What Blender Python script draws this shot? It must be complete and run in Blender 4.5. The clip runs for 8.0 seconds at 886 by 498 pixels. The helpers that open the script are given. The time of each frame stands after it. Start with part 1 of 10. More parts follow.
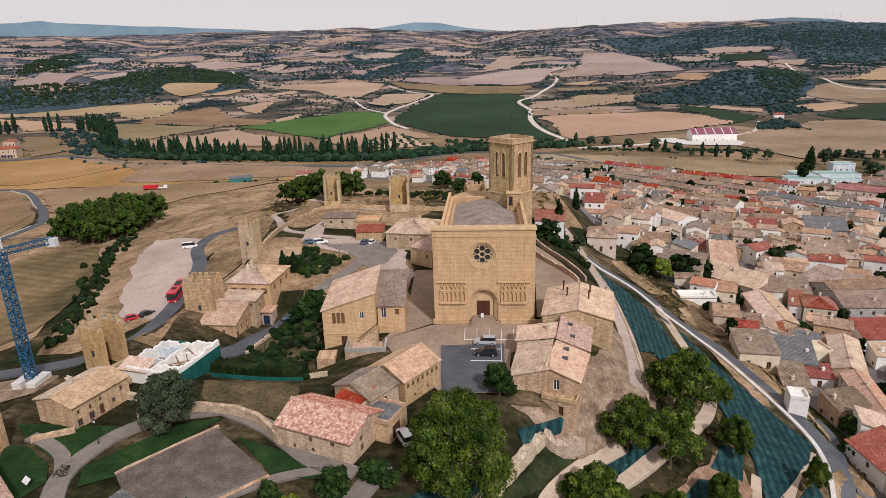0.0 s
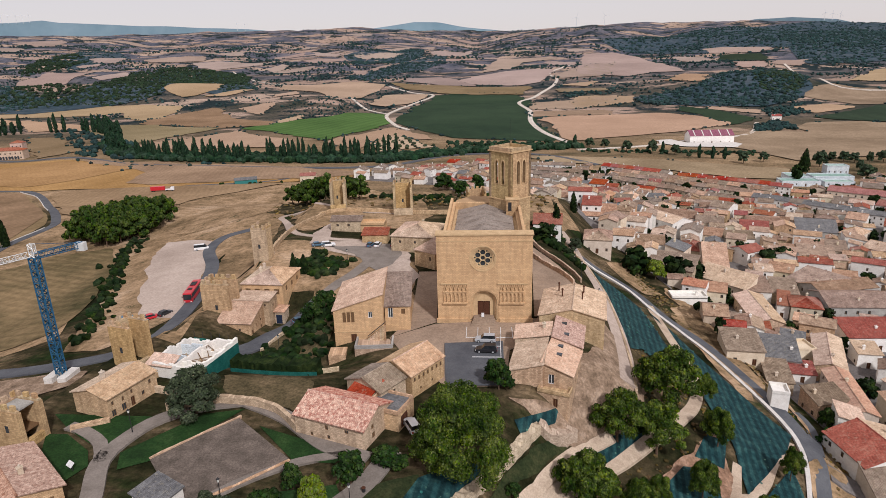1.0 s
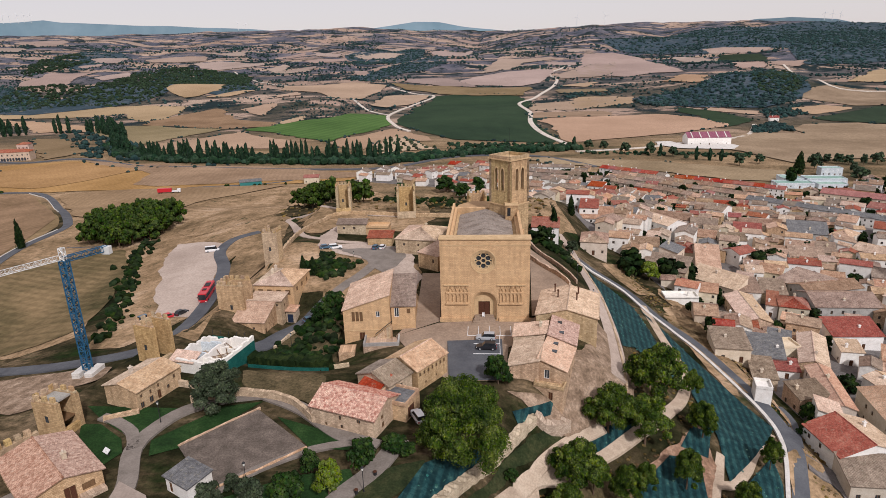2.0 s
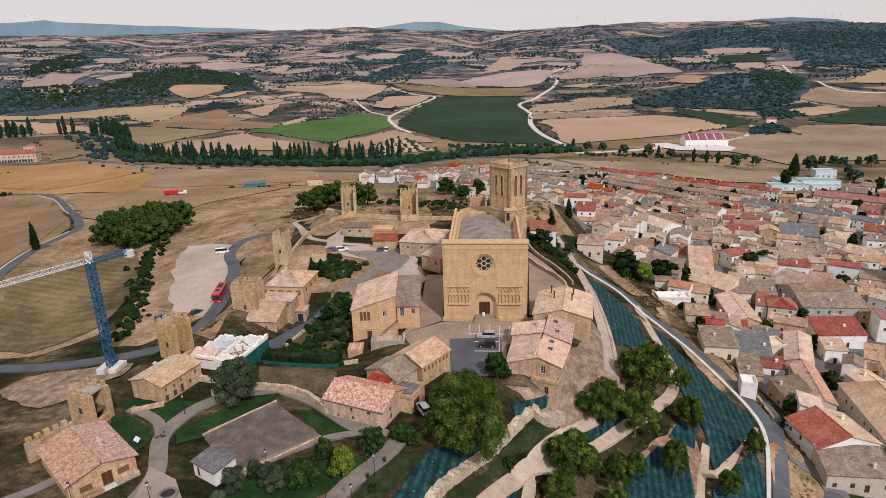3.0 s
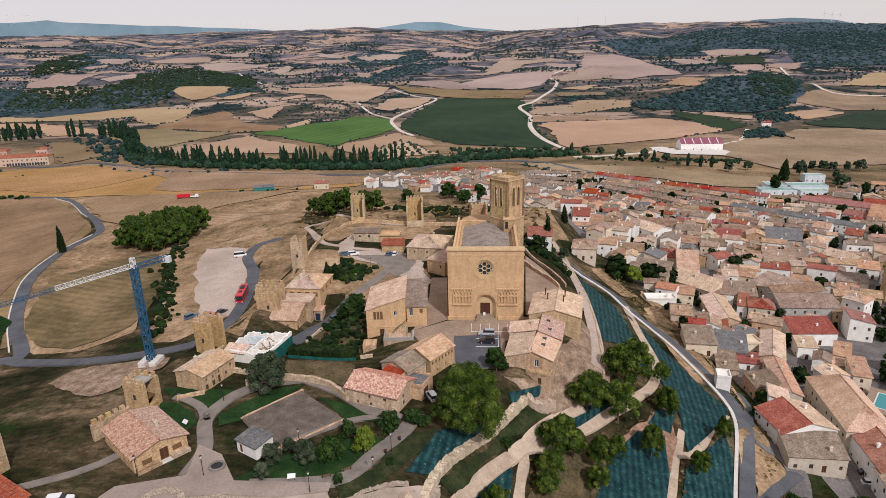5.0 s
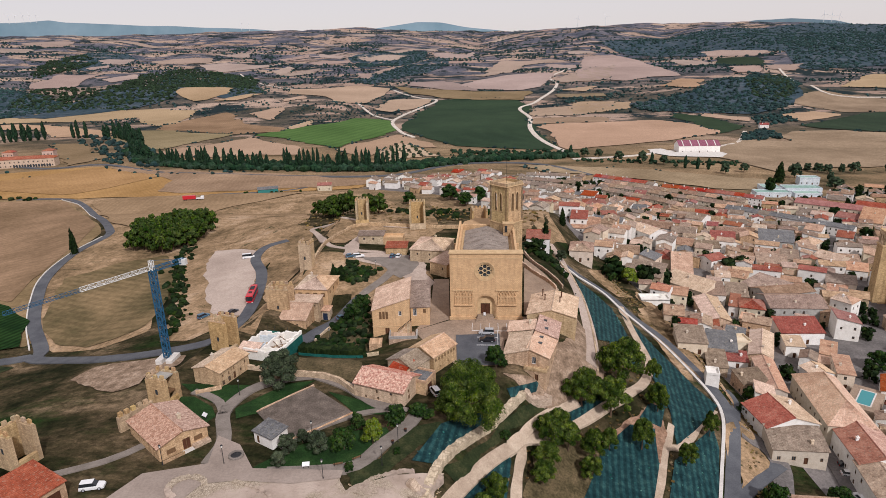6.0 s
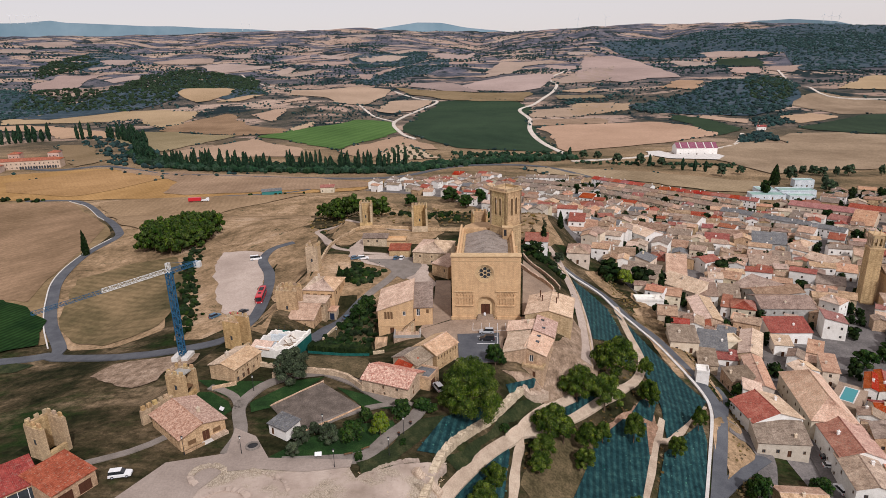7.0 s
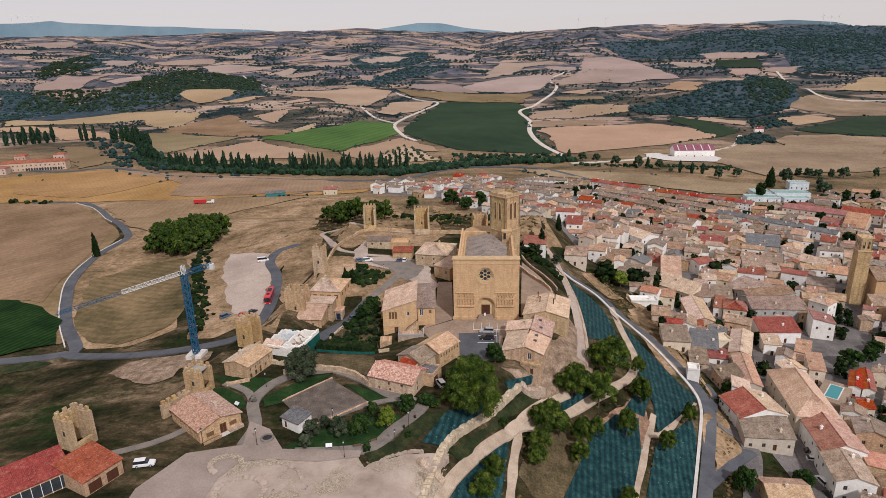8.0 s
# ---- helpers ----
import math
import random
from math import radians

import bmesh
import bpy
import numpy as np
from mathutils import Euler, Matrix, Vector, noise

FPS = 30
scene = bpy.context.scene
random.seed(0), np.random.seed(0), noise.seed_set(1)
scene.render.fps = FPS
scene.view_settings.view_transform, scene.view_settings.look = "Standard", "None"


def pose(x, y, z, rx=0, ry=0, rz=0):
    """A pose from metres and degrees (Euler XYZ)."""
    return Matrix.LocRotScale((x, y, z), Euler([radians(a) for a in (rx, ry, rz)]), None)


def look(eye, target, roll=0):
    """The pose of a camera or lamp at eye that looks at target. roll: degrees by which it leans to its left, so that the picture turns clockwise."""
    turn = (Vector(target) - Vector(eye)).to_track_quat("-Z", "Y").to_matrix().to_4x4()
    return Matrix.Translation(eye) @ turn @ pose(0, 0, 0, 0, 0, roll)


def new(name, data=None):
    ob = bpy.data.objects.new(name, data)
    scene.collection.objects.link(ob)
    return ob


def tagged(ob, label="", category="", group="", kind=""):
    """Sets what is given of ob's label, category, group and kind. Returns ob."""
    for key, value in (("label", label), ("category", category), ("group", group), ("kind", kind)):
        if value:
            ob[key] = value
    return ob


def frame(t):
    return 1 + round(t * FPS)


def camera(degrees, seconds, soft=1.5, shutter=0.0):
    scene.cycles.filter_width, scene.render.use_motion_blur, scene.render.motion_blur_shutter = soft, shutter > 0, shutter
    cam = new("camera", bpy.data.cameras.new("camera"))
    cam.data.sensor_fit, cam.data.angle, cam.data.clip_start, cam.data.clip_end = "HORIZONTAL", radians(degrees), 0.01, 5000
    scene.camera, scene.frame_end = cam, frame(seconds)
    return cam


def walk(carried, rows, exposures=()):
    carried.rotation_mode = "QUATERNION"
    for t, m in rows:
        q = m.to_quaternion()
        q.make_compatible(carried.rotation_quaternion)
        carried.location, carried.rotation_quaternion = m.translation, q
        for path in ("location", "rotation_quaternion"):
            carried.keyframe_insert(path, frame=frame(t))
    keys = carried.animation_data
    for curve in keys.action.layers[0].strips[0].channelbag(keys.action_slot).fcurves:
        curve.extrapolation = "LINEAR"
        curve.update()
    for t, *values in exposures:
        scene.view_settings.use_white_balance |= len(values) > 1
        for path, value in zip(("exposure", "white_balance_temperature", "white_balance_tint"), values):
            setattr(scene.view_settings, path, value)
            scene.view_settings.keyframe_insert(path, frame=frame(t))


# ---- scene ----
cam = camera(71.3, 8.0, soft=0.7)
PATH = [
    (0.0, (0.749, -126.016, 57.816), (-6.402, -31.023, 27.399), -1.586),
    (1.0, (0.781, -134.425, 61.603), (-6.431, -39.476, 31.065), -1.578),
    (2.0, (0.816, -142.838, 65.402), (-6.453, -47.927, 34.758), -1.565),
    (3.0, (0.852, -151.254, 69.211), (-6.466, -56.376, 38.478), -1.548),
    (4.0, (0.891, -159.674, 73.031), (-6.472, -64.823, 42.226), -1.526),
    (5.0, (0.931, -168.098, 76.862), (-6.469, -73.268, 46.002), -1.500),
    (6.0, (0.974, -176.526, 80.704), (-6.459, -81.710, 49.804), -1.469),
    (7.0, (1.018, -184.957, 84.557), (-6.440, -90.151, 53.635), -1.434),
    (8.0, (1.065, -193.391, 88.421), (-6.414, -98.589, 57.492), -1.394),
]
walk(cam, [(t, look(eye, target, roll)) for t, eye, target, roll in PATH], exposures=((0.0, -0.25, 5690, 13), (7.5, -0.22, 5690, 13), (8.0, -0.34, 5690, 13)))

# ---- sky and sun: a bright, thinly overcast late afternoon ----
SUN_ELEV, SUN_AZ = 42.0, 150.0
world = bpy.data.worlds.new("sky")
scene.world = world
world.use_nodes = True
wn = world.node_tree
sky = wn.nodes.new("ShaderNodeTexSky")
sky.sky_type, sky.sun_disc = "NISHITA", False
sky.sun_elevation, sky.sun_rotation = radians(SUN_ELEV), radians(SUN_AZ)
sky.air_density, sky.dust_density, sky.ozone_density, sky.altitude = 1.0, 1.0, 1.0, 400
veil = wn.nodes.new("ShaderNodeMix")
veil.data_type = "RGBA"
veil.inputs[0].default_value = 0.85
veil.inputs[7].default_value = (7.1, 6.0, 5.15, 1.0)
wn.links.new(sky.outputs[0], veil.inputs[6])
wn.links.new(veil.outputs[2], wn.nodes["Background"].inputs[0])
wn.nodes["Background"].inputs[1].default_value = 0.13
sun = new("sun", bpy.data.lights.new("sun", "SUN"))
sun.data.energy, sun.data.angle, sun.data.color = 3.6, radians(4), (1.0, 0.9, 0.78)
sa, se = radians(SUN_AZ), radians(SUN_ELEV)
sun.matrix_world = look((math.sin(sa) * math.cos(se) * 300, math.cos(sa) * math.cos(se) * 300, math.sin(se) * 300), (0, 0, 0))


# ---- mesh helpers ----
def mesh_of(name, bm, material=None):
    me = bpy.data.meshes.new(name)
    bm.to_mesh(me)
    bm.free()
    if material:
        me.materials.append(material)
    return me


def part(name, bm, material, parent, label=""):
    ob = new(name, mesh_of(name, bm, material) if isinstance(bm, bmesh.types.BMesh) else bm)
    ob.parent = parent
    return tagged(ob, label=label)


def piece(name, me, parent, m):
    ob = new(name, me)
    ob.parent = parent
    ob.matrix_basis = m
    return ob


def thing(name, m, label, category, group=""):
    ob = new(name)
    ob.empty_display_size = 0.2
    ob.matrix_basis = m
    return tagged(ob, label, category, group)


def box(bm, x0, x1, y0, y1, z0, z1, m=None, bevel=0.0):
    mm = Matrix.Translation(((x0 + x1) / 2, (y0 + y1) / 2, (z0 + z1) / 2)) @ Matrix.Diagonal((x1 - x0, y1 - y0, z1 - z0, 1))
    got = bmesh.ops.create_cube(bm, size=1, matrix=(m @ mm) if m else mm)
    if bevel:
        edges = list({e for v in got["verts"] for e in v.link_edges})
        bmesh.ops.bevel(bm, geom=edges, offset=bevel, segments=1, affect="EDGES")
    return bm


def boxes(*rows, bevel=0.0):
    bm = bmesh.new()
    for r in rows:
        box(bm, *r, bevel=bevel)
    return bm


def tube(bm, p, q, r0, r1=None, n=8):
    p, q = Vector(p), Vector(q)
    m = Matrix.Translation((p + q) / 2) @ (q - p).to_track_quat("Z", "Y").to_matrix().to_4x4()
    bmesh.ops.create_cone(bm, cap_ends=True, segments=n, radius1=r0, radius2=r0 if r1 is None else r1, depth=(q - p).length, matrix=m)
    return bm


def prism(bm, pts, z0, z1):
    """An upright prism over the outline pts."""
    lo = [bm.verts.new((x, y, z0)) for x, y in pts]
    hi = [bm.verts.new((x, y, z1)) for x, y in pts]
    n = len(pts)
    for i in range(n):
        bm.faces.new((lo[i], lo[(i + 1) % n], hi[(i + 1) % n], hi[i]))
    bm.faces.new(hi)
    bm.faces.new(lo[::-1])
    bmesh.ops.recalc_face_normals(bm, faces=bm.faces[:])
    return bm


def raw(name, verts, faces, material, smooth=False):
    me = bpy.data.meshes.new(name)
    me.from_pydata(verts, [], faces)
    me.materials.append(material)
    if smooth:
        me.polygons.foreach_set("use_smooth", [True] * len(me.polygons))
    me.update()
    return me


# ---- materials ----
def rgb(c):
    return (*c, 1.0)


class Nodes:
    """A small writer of node trees."""

    def __init__(self, name, rough=0.9, metal=0.0, spec=0.12):
        self.mat = bpy.data.materials.new(name)
        self.mat.use_nodes = True
        self.t = self.mat.node_tree
        self.bsdf = self.t.nodes["Principled BSDF"]
        self.bsdf.inputs["Roughness"].default_value = rough
        self.bsdf.inputs["Metallic"].default_value = metal
        self.bsdf.inputs["Specular IOR Level"].default_value = spec
        self.co = self.node("ShaderNodeTexCoord").outputs["Object"]

    def node(self, kind):
        return self.t.nodes.new(kind)

    def link(self, a, b):
        self.t.links.new(a, b)

    def put(self, sock, v):
        if isinstance(v, (int, float)):
            sock.default_value = v
        elif isinstance(v, tuple):
            sock.default_value = v
        else:
            self.link(v, sock)

    def math(self, op, a, b=0.0, c=0.0):
        n = self.node("ShaderNodeMath")
        n.operation = op
        for i, v in enumerate((a, b, c)):
            self.put(n.inputs[i], v)
        return n.outputs[0]

    def noise(self, scale, detail=4, rough=0.6, co=None, stretch=None):
        n = self.node("ShaderNodeTexNoise")
        co = co or self.co
        if stretch:
            mp = self.node("ShaderNodeMapping")
            mp.inputs["Scale"].default_value = stretch
            self.link(co, mp.inputs[0])
            co = mp.outputs[0]
        self.link(co, n.inputs["Vector"])
        n.inputs["Scale"].default_value, n.inputs["Detail"].default_value, n.inputs["Roughness"].default_value = scale, detail, rough
        return n.outputs["Fac"]

    def ramp(self, fac, stops):
        n = self.node("ShaderNodeValToRGB")
        while len(n.color_ramp.elements) < len(stops):
            n.color_ramp.elements.new(0.5)
        for e, (p, c) in zip(n.color_ramp.elements, stops):
            e.position, e.color = p, rgb(c)
        self.put(n.inputs[0], fac)
        return n.outputs[0]

    def mix(self, fac, a, b, kind="MIX"):
        n = self.node("ShaderNodeMix")
        n.data_type, n.blend_type = "RGBA", kind
        self.put(n.inputs[0], fac)
        self.put(n.inputs[6], rgb(a) if isinstance(a, tuple) and len(a) == 3 else a)
        self.put(n.inputs[7], rgb(b) if isinstance(b, tuple) and len(b) == 3 else b)
        return n.outputs[2]

    def vary(self, col, amount=0.25, hue=0.02, sat=0.2):
        """Sets things made alike apart, by Object Info's Random."""
        r = self.node("ShaderNodeObjectInfo").outputs["Random"]
        isl = self.node("ShaderNodeNewGeometry").outputs["Random Per Island"]
        r = self.math("FRACT", self.math("MULTIPLY_ADD", isl, 0.3, r))
        r2 = self.math("FRACT", self.math("MULTIPLY", r, 7.31))
        r3 = self.math("FRACT", self.math("MULTIPLY", r, 17.77))
        n = self.node("ShaderNodeHueSaturation")
        self.put(n.inputs["Hue"], self.math("MULTIPLY_ADD", r2, 2 * hue, 0.5 - hue))
        self.put(n.inputs["Saturation"], self.math("MULTIPLY_ADD", r3, 2 * sat, 1 - sat))
        self.put(n.inputs["Value"], self.math("MULTIPLY_ADD", r, 2 * amount, 1 - amount))
        self.put(n.inputs["Color"], col)
        return n.outputs[0]

    def wall_uv(self):
        """Upright surfaces: along the wall and up."""
        s = self.node("ShaderNodeSeparateXYZ")
        self.link(self.co, s.inputs[0])
        nn = self.node("ShaderNodeSeparateXYZ")
        self.link(self.node("ShaderNodeTexCoord").outputs["Normal"], nn.inputs[0])
        side = self.math("GREATER_THAN", self.math("ABSOLUTE", nn.outputs[0]), 0.7)
        u = self.math("ADD", self.math("MULTIPLY", s.outputs[1], side), self.math("MULTIPLY", s.outputs[0], self.math("SUBTRACT", 1.0, side)))
        c = self.node("ShaderNodeCombineXYZ")
        self.link(u, c.inputs[0])
        self.link(s.outputs[2], c.inputs[1])
        return c.outputs[0]

    def done(self, col, bump=None, strength=0.3, dist=0.05):
        self.put(self.bsdf.inputs["Base Color"], rgb(col) if isinstance(col, tuple) else col)
        if bump is not None:
            b = self.node("ShaderNodeBump")
            b.inputs["Strength"].default_value, b.inputs["Distance"].default_value = strength, dist
            self.put(b.inputs["Height"], bump)
            self.link(b.outputs[0], self.bsdf.inputs["Normal"])
        return self.mat


def mottled(name, dark, mid, light, scale, fine=0.0, rough=0.95, vary=0.0, bump=0.3, dist=0.1, stretch=None, hue=0.015, grain=0.55):
    """Earth, render, plaster, cloth: broad patches and a fine grain."""
    n = Nodes(name, rough)
    a = n.noise(scale, 6, 0.65, stretch=stretch)
    col = n.ramp(a, [(0.3, dark), (0.5, mid), (0.72, light)])
    f = n.noise(fine or scale * 11, 3, 0.7)
    col = n.mix(grain, col, n.ramp(f, [(0.34, (0.42, 0.42, 0.42)), (0.66, (1.45, 1.45, 1.45))]), "MULTIPLY")
    if vary:
        col = n.vary(col, vary, hue)
    return n.done(col, f, bump, dist)


def masonry(name, dark, mid, light, bw=0.5, bh=0.28, mortar=(0.42, 0.36, 0.27), vary=0.0, rubble=0.0, stain=0.5):
    n = Nodes(name, 0.93)
    uv = n.wall_uv()
    co = uv
    if rubble:
        w = n.node("ShaderNodeVectorMath")
        w.operation = "ADD"
        nz = n.node("ShaderNodeTexNoise")
        nz.inputs["Scale"].default_value = 1.7
        n.link(uv, nz.inputs["Vector"])
        sc = n.node("ShaderNodeVectorMath")
        sc.operation = "SCALE"
        n.link(nz.outputs["Color"], sc.inputs[0])
        sc.inputs["Scale"].default_value = rubble
        n.link(uv, w.inputs[0])
        n.link(sc.outputs[0], w.inputs[1])
        co = w.outputs[0]
    b = n.node("ShaderNodeTexBrick")
    n.link(co, b.inputs["Vector"])
    b.inputs["Scale"].default_value = 1.0
    b.inputs["Brick Width"].default_value, b.inputs["Row Height"].default_value = bw, bh
    b.inputs["Mortar Size"].default_value, b.inputs["Mortar Smooth"].default_value = 0.03, 0.2
    b.inputs["Color1"].default_value, b.inputs["Color2"].default_value, b.inputs["Mortar"].default_value = rgb(dark), rgb(light), rgb(mortar)
    broad = n.ramp(n.noise(0.2, 8, 0.72), [(0.36, dark), (0.5, mid), (0.66, light)])
    col = n.mix(0.35, b.outputs["Color"], broad)
    # rain streaks and blotches
    streak = n.noise(1.0, 5, 0.7, stretch=(0.9, 0.9, 0.12))
    col = n.mix(stain, col, n.ramp(streak, [(0.36, (0.46, 0.42, 0.38)), (0.52, (1, 1, 1)), (0.7, (1.2, 1.17, 1.12))]), "MULTIPLY")
    if vary:
        col = n.vary(col, vary, 0.012)
    h = n.math("ADD", b.outputs["Fac"], n.math("MULTIPLY", n.noise(6, 3), -1.2))
    return n.done(col, n.math("MULTIPLY", h, -1.0), 0.5, 0.04)


def tiled(name, dark, mid, light, vary=0.22):
    """Old clay roof tiles: each course and each tile a little different, lichen over all."""
    n = Nodes(name, 0.9)
    b = n.node("ShaderNodeTexBrick")
    b.offset = 0.0
    n.link(n.co, b.inputs["Vector"])
    b.inputs["Scale"].default_value = 1.0
    b.inputs["Brick Width"].default_value, b.inputs["Row Height"].default_value = 0.36, 0.5
    b.inputs["Mortar Size"].default_value = 0.02
    b.inputs["Color1"].default_value, b.inputs["Color2"].default_value = rgb(dark), rgb(light)
    b.inputs["Mortar"].default_value = rgb(tuple(c * 0.6 for c in dark))
    broad = n.ramp(n.noise(0.35, 7, 0.75), [(0.38, dark), (0.5, mid), (0.63, light)])
    col = n.mix(0.66, b.outputs["Color"], broad)
    lichen = n.noise(1.6, 5, 0.75)
    col = n.mix(0.7, col, n.ramp(n.noise(2.3, 8, 0.8), [(0.38, (0.52, 0.5, 0.48)), (0.5, (1, 1, 1)), (0.62, (1.3, 1.3, 1.3))]), "MULTIPLY")
    col = n.mix(n.math("MULTIPLY", n.math("GREATER_THAN", lichen, 0.58), 0.35), col, (0.32, 0.29, 0.22))
    col = n.vary(col, vary, 0.012)
    return n.done(col, n.noise(5, 3), 0.3, 0.05)


STONE = masonry("ashlar_golden_stone", (0.491, 0.319, 0.173), (0.585, 0.386, 0.210), (0.679, 0.465, 0.263), 0.6, 0.3, mortar=(0.339, 0.224, 0.126), stain=0.28)
STONE_OLD = masonry("weathered_rubble_stone", (0.335, 0.232, 0.146), (0.521, 0.375, 0.241), (0.707, 0.535, 0.364), 0.5, 0.28, mortar=(0.310, 0.220, 0.140), vary=0.12, rubble=0.35, stain=0.45)
STONE_TOWER = masonry("castle_tower_stone", (0.312, 0.218, 0.124), (0.480, 0.345, 0.194), (0.624, 0.466, 0.275), 0.65, 0.38, mortar=(0.288, 0.207, 0.124), vary=0.08, rubble=0.2)
STONE_WHITE = masonry("pale_limestone", (0.380, 0.286, 0.189), (0.529, 0.413, 0.281), (0.655, 0.528, 0.372), 0.6, 0.34, mortar=(0.276, 0.198, 0.122), vary=0.08, rubble=0.3)
TRIM = mottled("dressed_stone_trim", (0.437, 0.308, 0.168), (0.529, 0.374, 0.210), (0.621, 0.462, 0.273), 0.7, grain=0.3)
PLASTER_W = mottled("white_plaster", (0.66, 0.63, 0.58), (0.78, 0.75, 0.7), (0.84, 0.82, 0.78), 0.5, vary=0.07, grain=0.2)
PLASTER_C = mottled("cream_plaster", (0.5, 0.42, 0.31), (0.6, 0.51, 0.39), (0.68, 0.6, 0.48), 0.5, vary=0.16, grain=0.25)
PLASTER_G = mottled("grey_cement_render", (0.28, 0.26, 0.24), (0.38, 0.36, 0.33), (0.47, 0.45, 0.42), 0.5, vary=0.15, grain=0.3)
TILE_TAN = tiled("old_tan_roof_tiles", (0.19, 0.122, 0.084), (0.34, 0.23, 0.16), (0.49, 0.355, 0.258), 0.28)
TILE_PALE = tiled("pale_lichen_roof_tiles", (0.365, 0.242, 0.163), (0.524, 0.374, 0.263), (0.684, 0.517, 0.383), 0.12)
TILE_BROWN = tiled("brown_roof_tiles", (0.15, 0.11, 0.085), (0.25, 0.19, 0.145), (0.36, 0.285, 0.225))
TILE_PINK = tiled("salmon_roof_tiles", (0.341, 0.173, 0.120), (0.462, 0.263, 0.185), (0.594, 0.389, 0.280), 0.1)
TILE_RED = tiled("red_roof_tiles", (0.2, 0.042, 0.027), (0.3, 0.068, 0.042), (0.38, 0.115, 0.075), 0.07)
TILE_DKRED = tiled("dark_red_roof_tiles", (0.2, 0.065, 0.045), (0.29, 0.1, 0.07), (0.38, 0.17, 0.12), 0.1)
TILE_GREY = tiled("grey_roof_sheets", (0.1, 0.1, 0.105), (0.15, 0.15, 0.155), (0.22, 0.22, 0.22), 0.12)
WOOD_DARK = mottled("dark_wood", (0.05, 0.022, 0.012), (0.085, 0.035, 0.02), (0.12, 0.055, 0.03), 3, rough=0.7, stretch=(6, 6, 0.5))
WOOD = mottled("brown_timber", (0.11, 0.06, 0.03), (0.17, 0.1, 0.05), (0.23, 0.14, 0.08), 3, rough=0.7, stretch=(6, 6, 0.5))
ASPHALT = mottled("worn_asphalt", (0.07, 0.073, 0.083), (0.098, 0.102, 0.113), (0.128, 0.132, 0.14), 0.15, 3.0, vary=0, grain=0.22)
PAVING = mottled("stone_paving", (0.241, 0.178, 0.130), (0.310, 0.232, 0.170), (0.391, 0.297, 0.220), 0.12, 2.0, grain=0.3)
TERRACE_EARTH_FLOOR = mottled("dusty_rubble_floor", (0.16, 0.13, 0.105), (0.24, 0.2, 0.165), (0.36, 0.31, 0.265), 0.5, 3.0)
CONCRETE = mottled("pale_concrete", (0.5, 0.47, 0.43), (0.6, 0.57, 0.53), (0.68, 0.66, 0.62), 0.3, 3.0, grain=0.2)
GRAVEL = mottled("pale_gravel_path", (0.34, 0.26, 0.19), (0.45, 0.355, 0.265), (0.55, 0.45, 0.345), 0.25, 3.0, grain=0.3)
LOT = mottled("dusty_gravel_lot", (0.33, 0.262, 0.215), (0.43, 0.348, 0.29), (0.52, 0.43, 0.365), 0.06, 1.4, grain=0.3)
LAWN = mottled("mown_lawn", (0.01, 0.026, 0.007), (0.017, 0.045, 0.011), (0.036, 0.07, 0.02), 0.2, 3.0)
DARK = mottled("dark_metal", (0.02, 0.02, 0.022), (0.03, 0.03, 0.032), (0.045, 0.045, 0.045), 2, rough=0.5)
WHITE = mottled("white_paint", (0.66, 0.66, 0.66), (0.75, 0.75, 0.75), (0.8, 0.8, 0.8), 1.5, rough=0.5)
BARK = mottled("pine_bark", (0.07, 0.045, 0.03), (0.12, 0.08, 0.055), (0.17, 0.12, 0.085), 3, stretch=(3, 3, 0.5))


def glass(name, tint=(0.03, 0.035, 0.04)):
    n = Nodes(name, 0.12, spec=0.5)
    return n.done(n.ramp(n.noise(0.8, 3), [(0.3, tint), (0.7, tuple(c * 1.8 for c in tint))]))


TILE_SALMON = tiled("pale_salmon_roof_tiles", (0.473, 0.288, 0.195), (0.588, 0.391, 0.275), (0.693, 0.505, 0.375), 0.04)
PLASTER_BLUE = mottled("pale_blue_plaster", (0.5, 0.56, 0.6), (0.62, 0.67, 0.7), (0.72, 0.75, 0.76), 0.4)
NETTING = mottled("green_netting", (0.01, 0.075, 0.065), (0.015, 0.1, 0.085), (0.03, 0.14, 0.115), 0.8, rough=0.8)


def patched(name, low, high, mortar, soft):
    """Roof tiles relaid over the years: pale, orange and red ones side by side."""
    n = Nodes(name, 0.9)
    b = n.node("ShaderNodeTexBrick")
    b.offset = 0.5
    n.link(n.co, b.inputs["Vector"])
    b.inputs["Scale"].default_value, b.inputs["Brick Width"].default_value, b.inputs["Row Height"].default_value, b.inputs["Mortar Size"].default_value = 1.0, 0.36, 0.5, 0.02
    b.inputs["Color1"].default_value, b.inputs["Color2"].default_value, b.inputs["Mortar"].default_value = rgb(low), rgb(high), rgb(mortar)
    mid = tuple((p + q) / 2 for p, q in zip(low, high))
    drift = n.ramp(n.noise(1.6, 7, 0.8), [(0.43, low), (0.5, mid), (0.57, high)])
    col = n.mix(soft, b.outputs["Color"], drift)
    col = n.mix(n.math("MULTIPLY", n.math("GREATER_THAN", n.noise(1.3, 6, 0.8), 0.6), 0.5), col, (0.5, 0.41, 0.32))
    col = n.mix(0.6, col, n.ramp(n.noise(2.3, 8, 0.8), [(0.38, (0.5, 0.48, 0.46)), (0.5, (1, 1, 1)), (0.62, (1.3, 1.3, 1.3))]), "MULTIPLY")
    return n.done(n.vary(col, 0.06, 0.01), n.noise(4, 4), 0.5, 0.08)


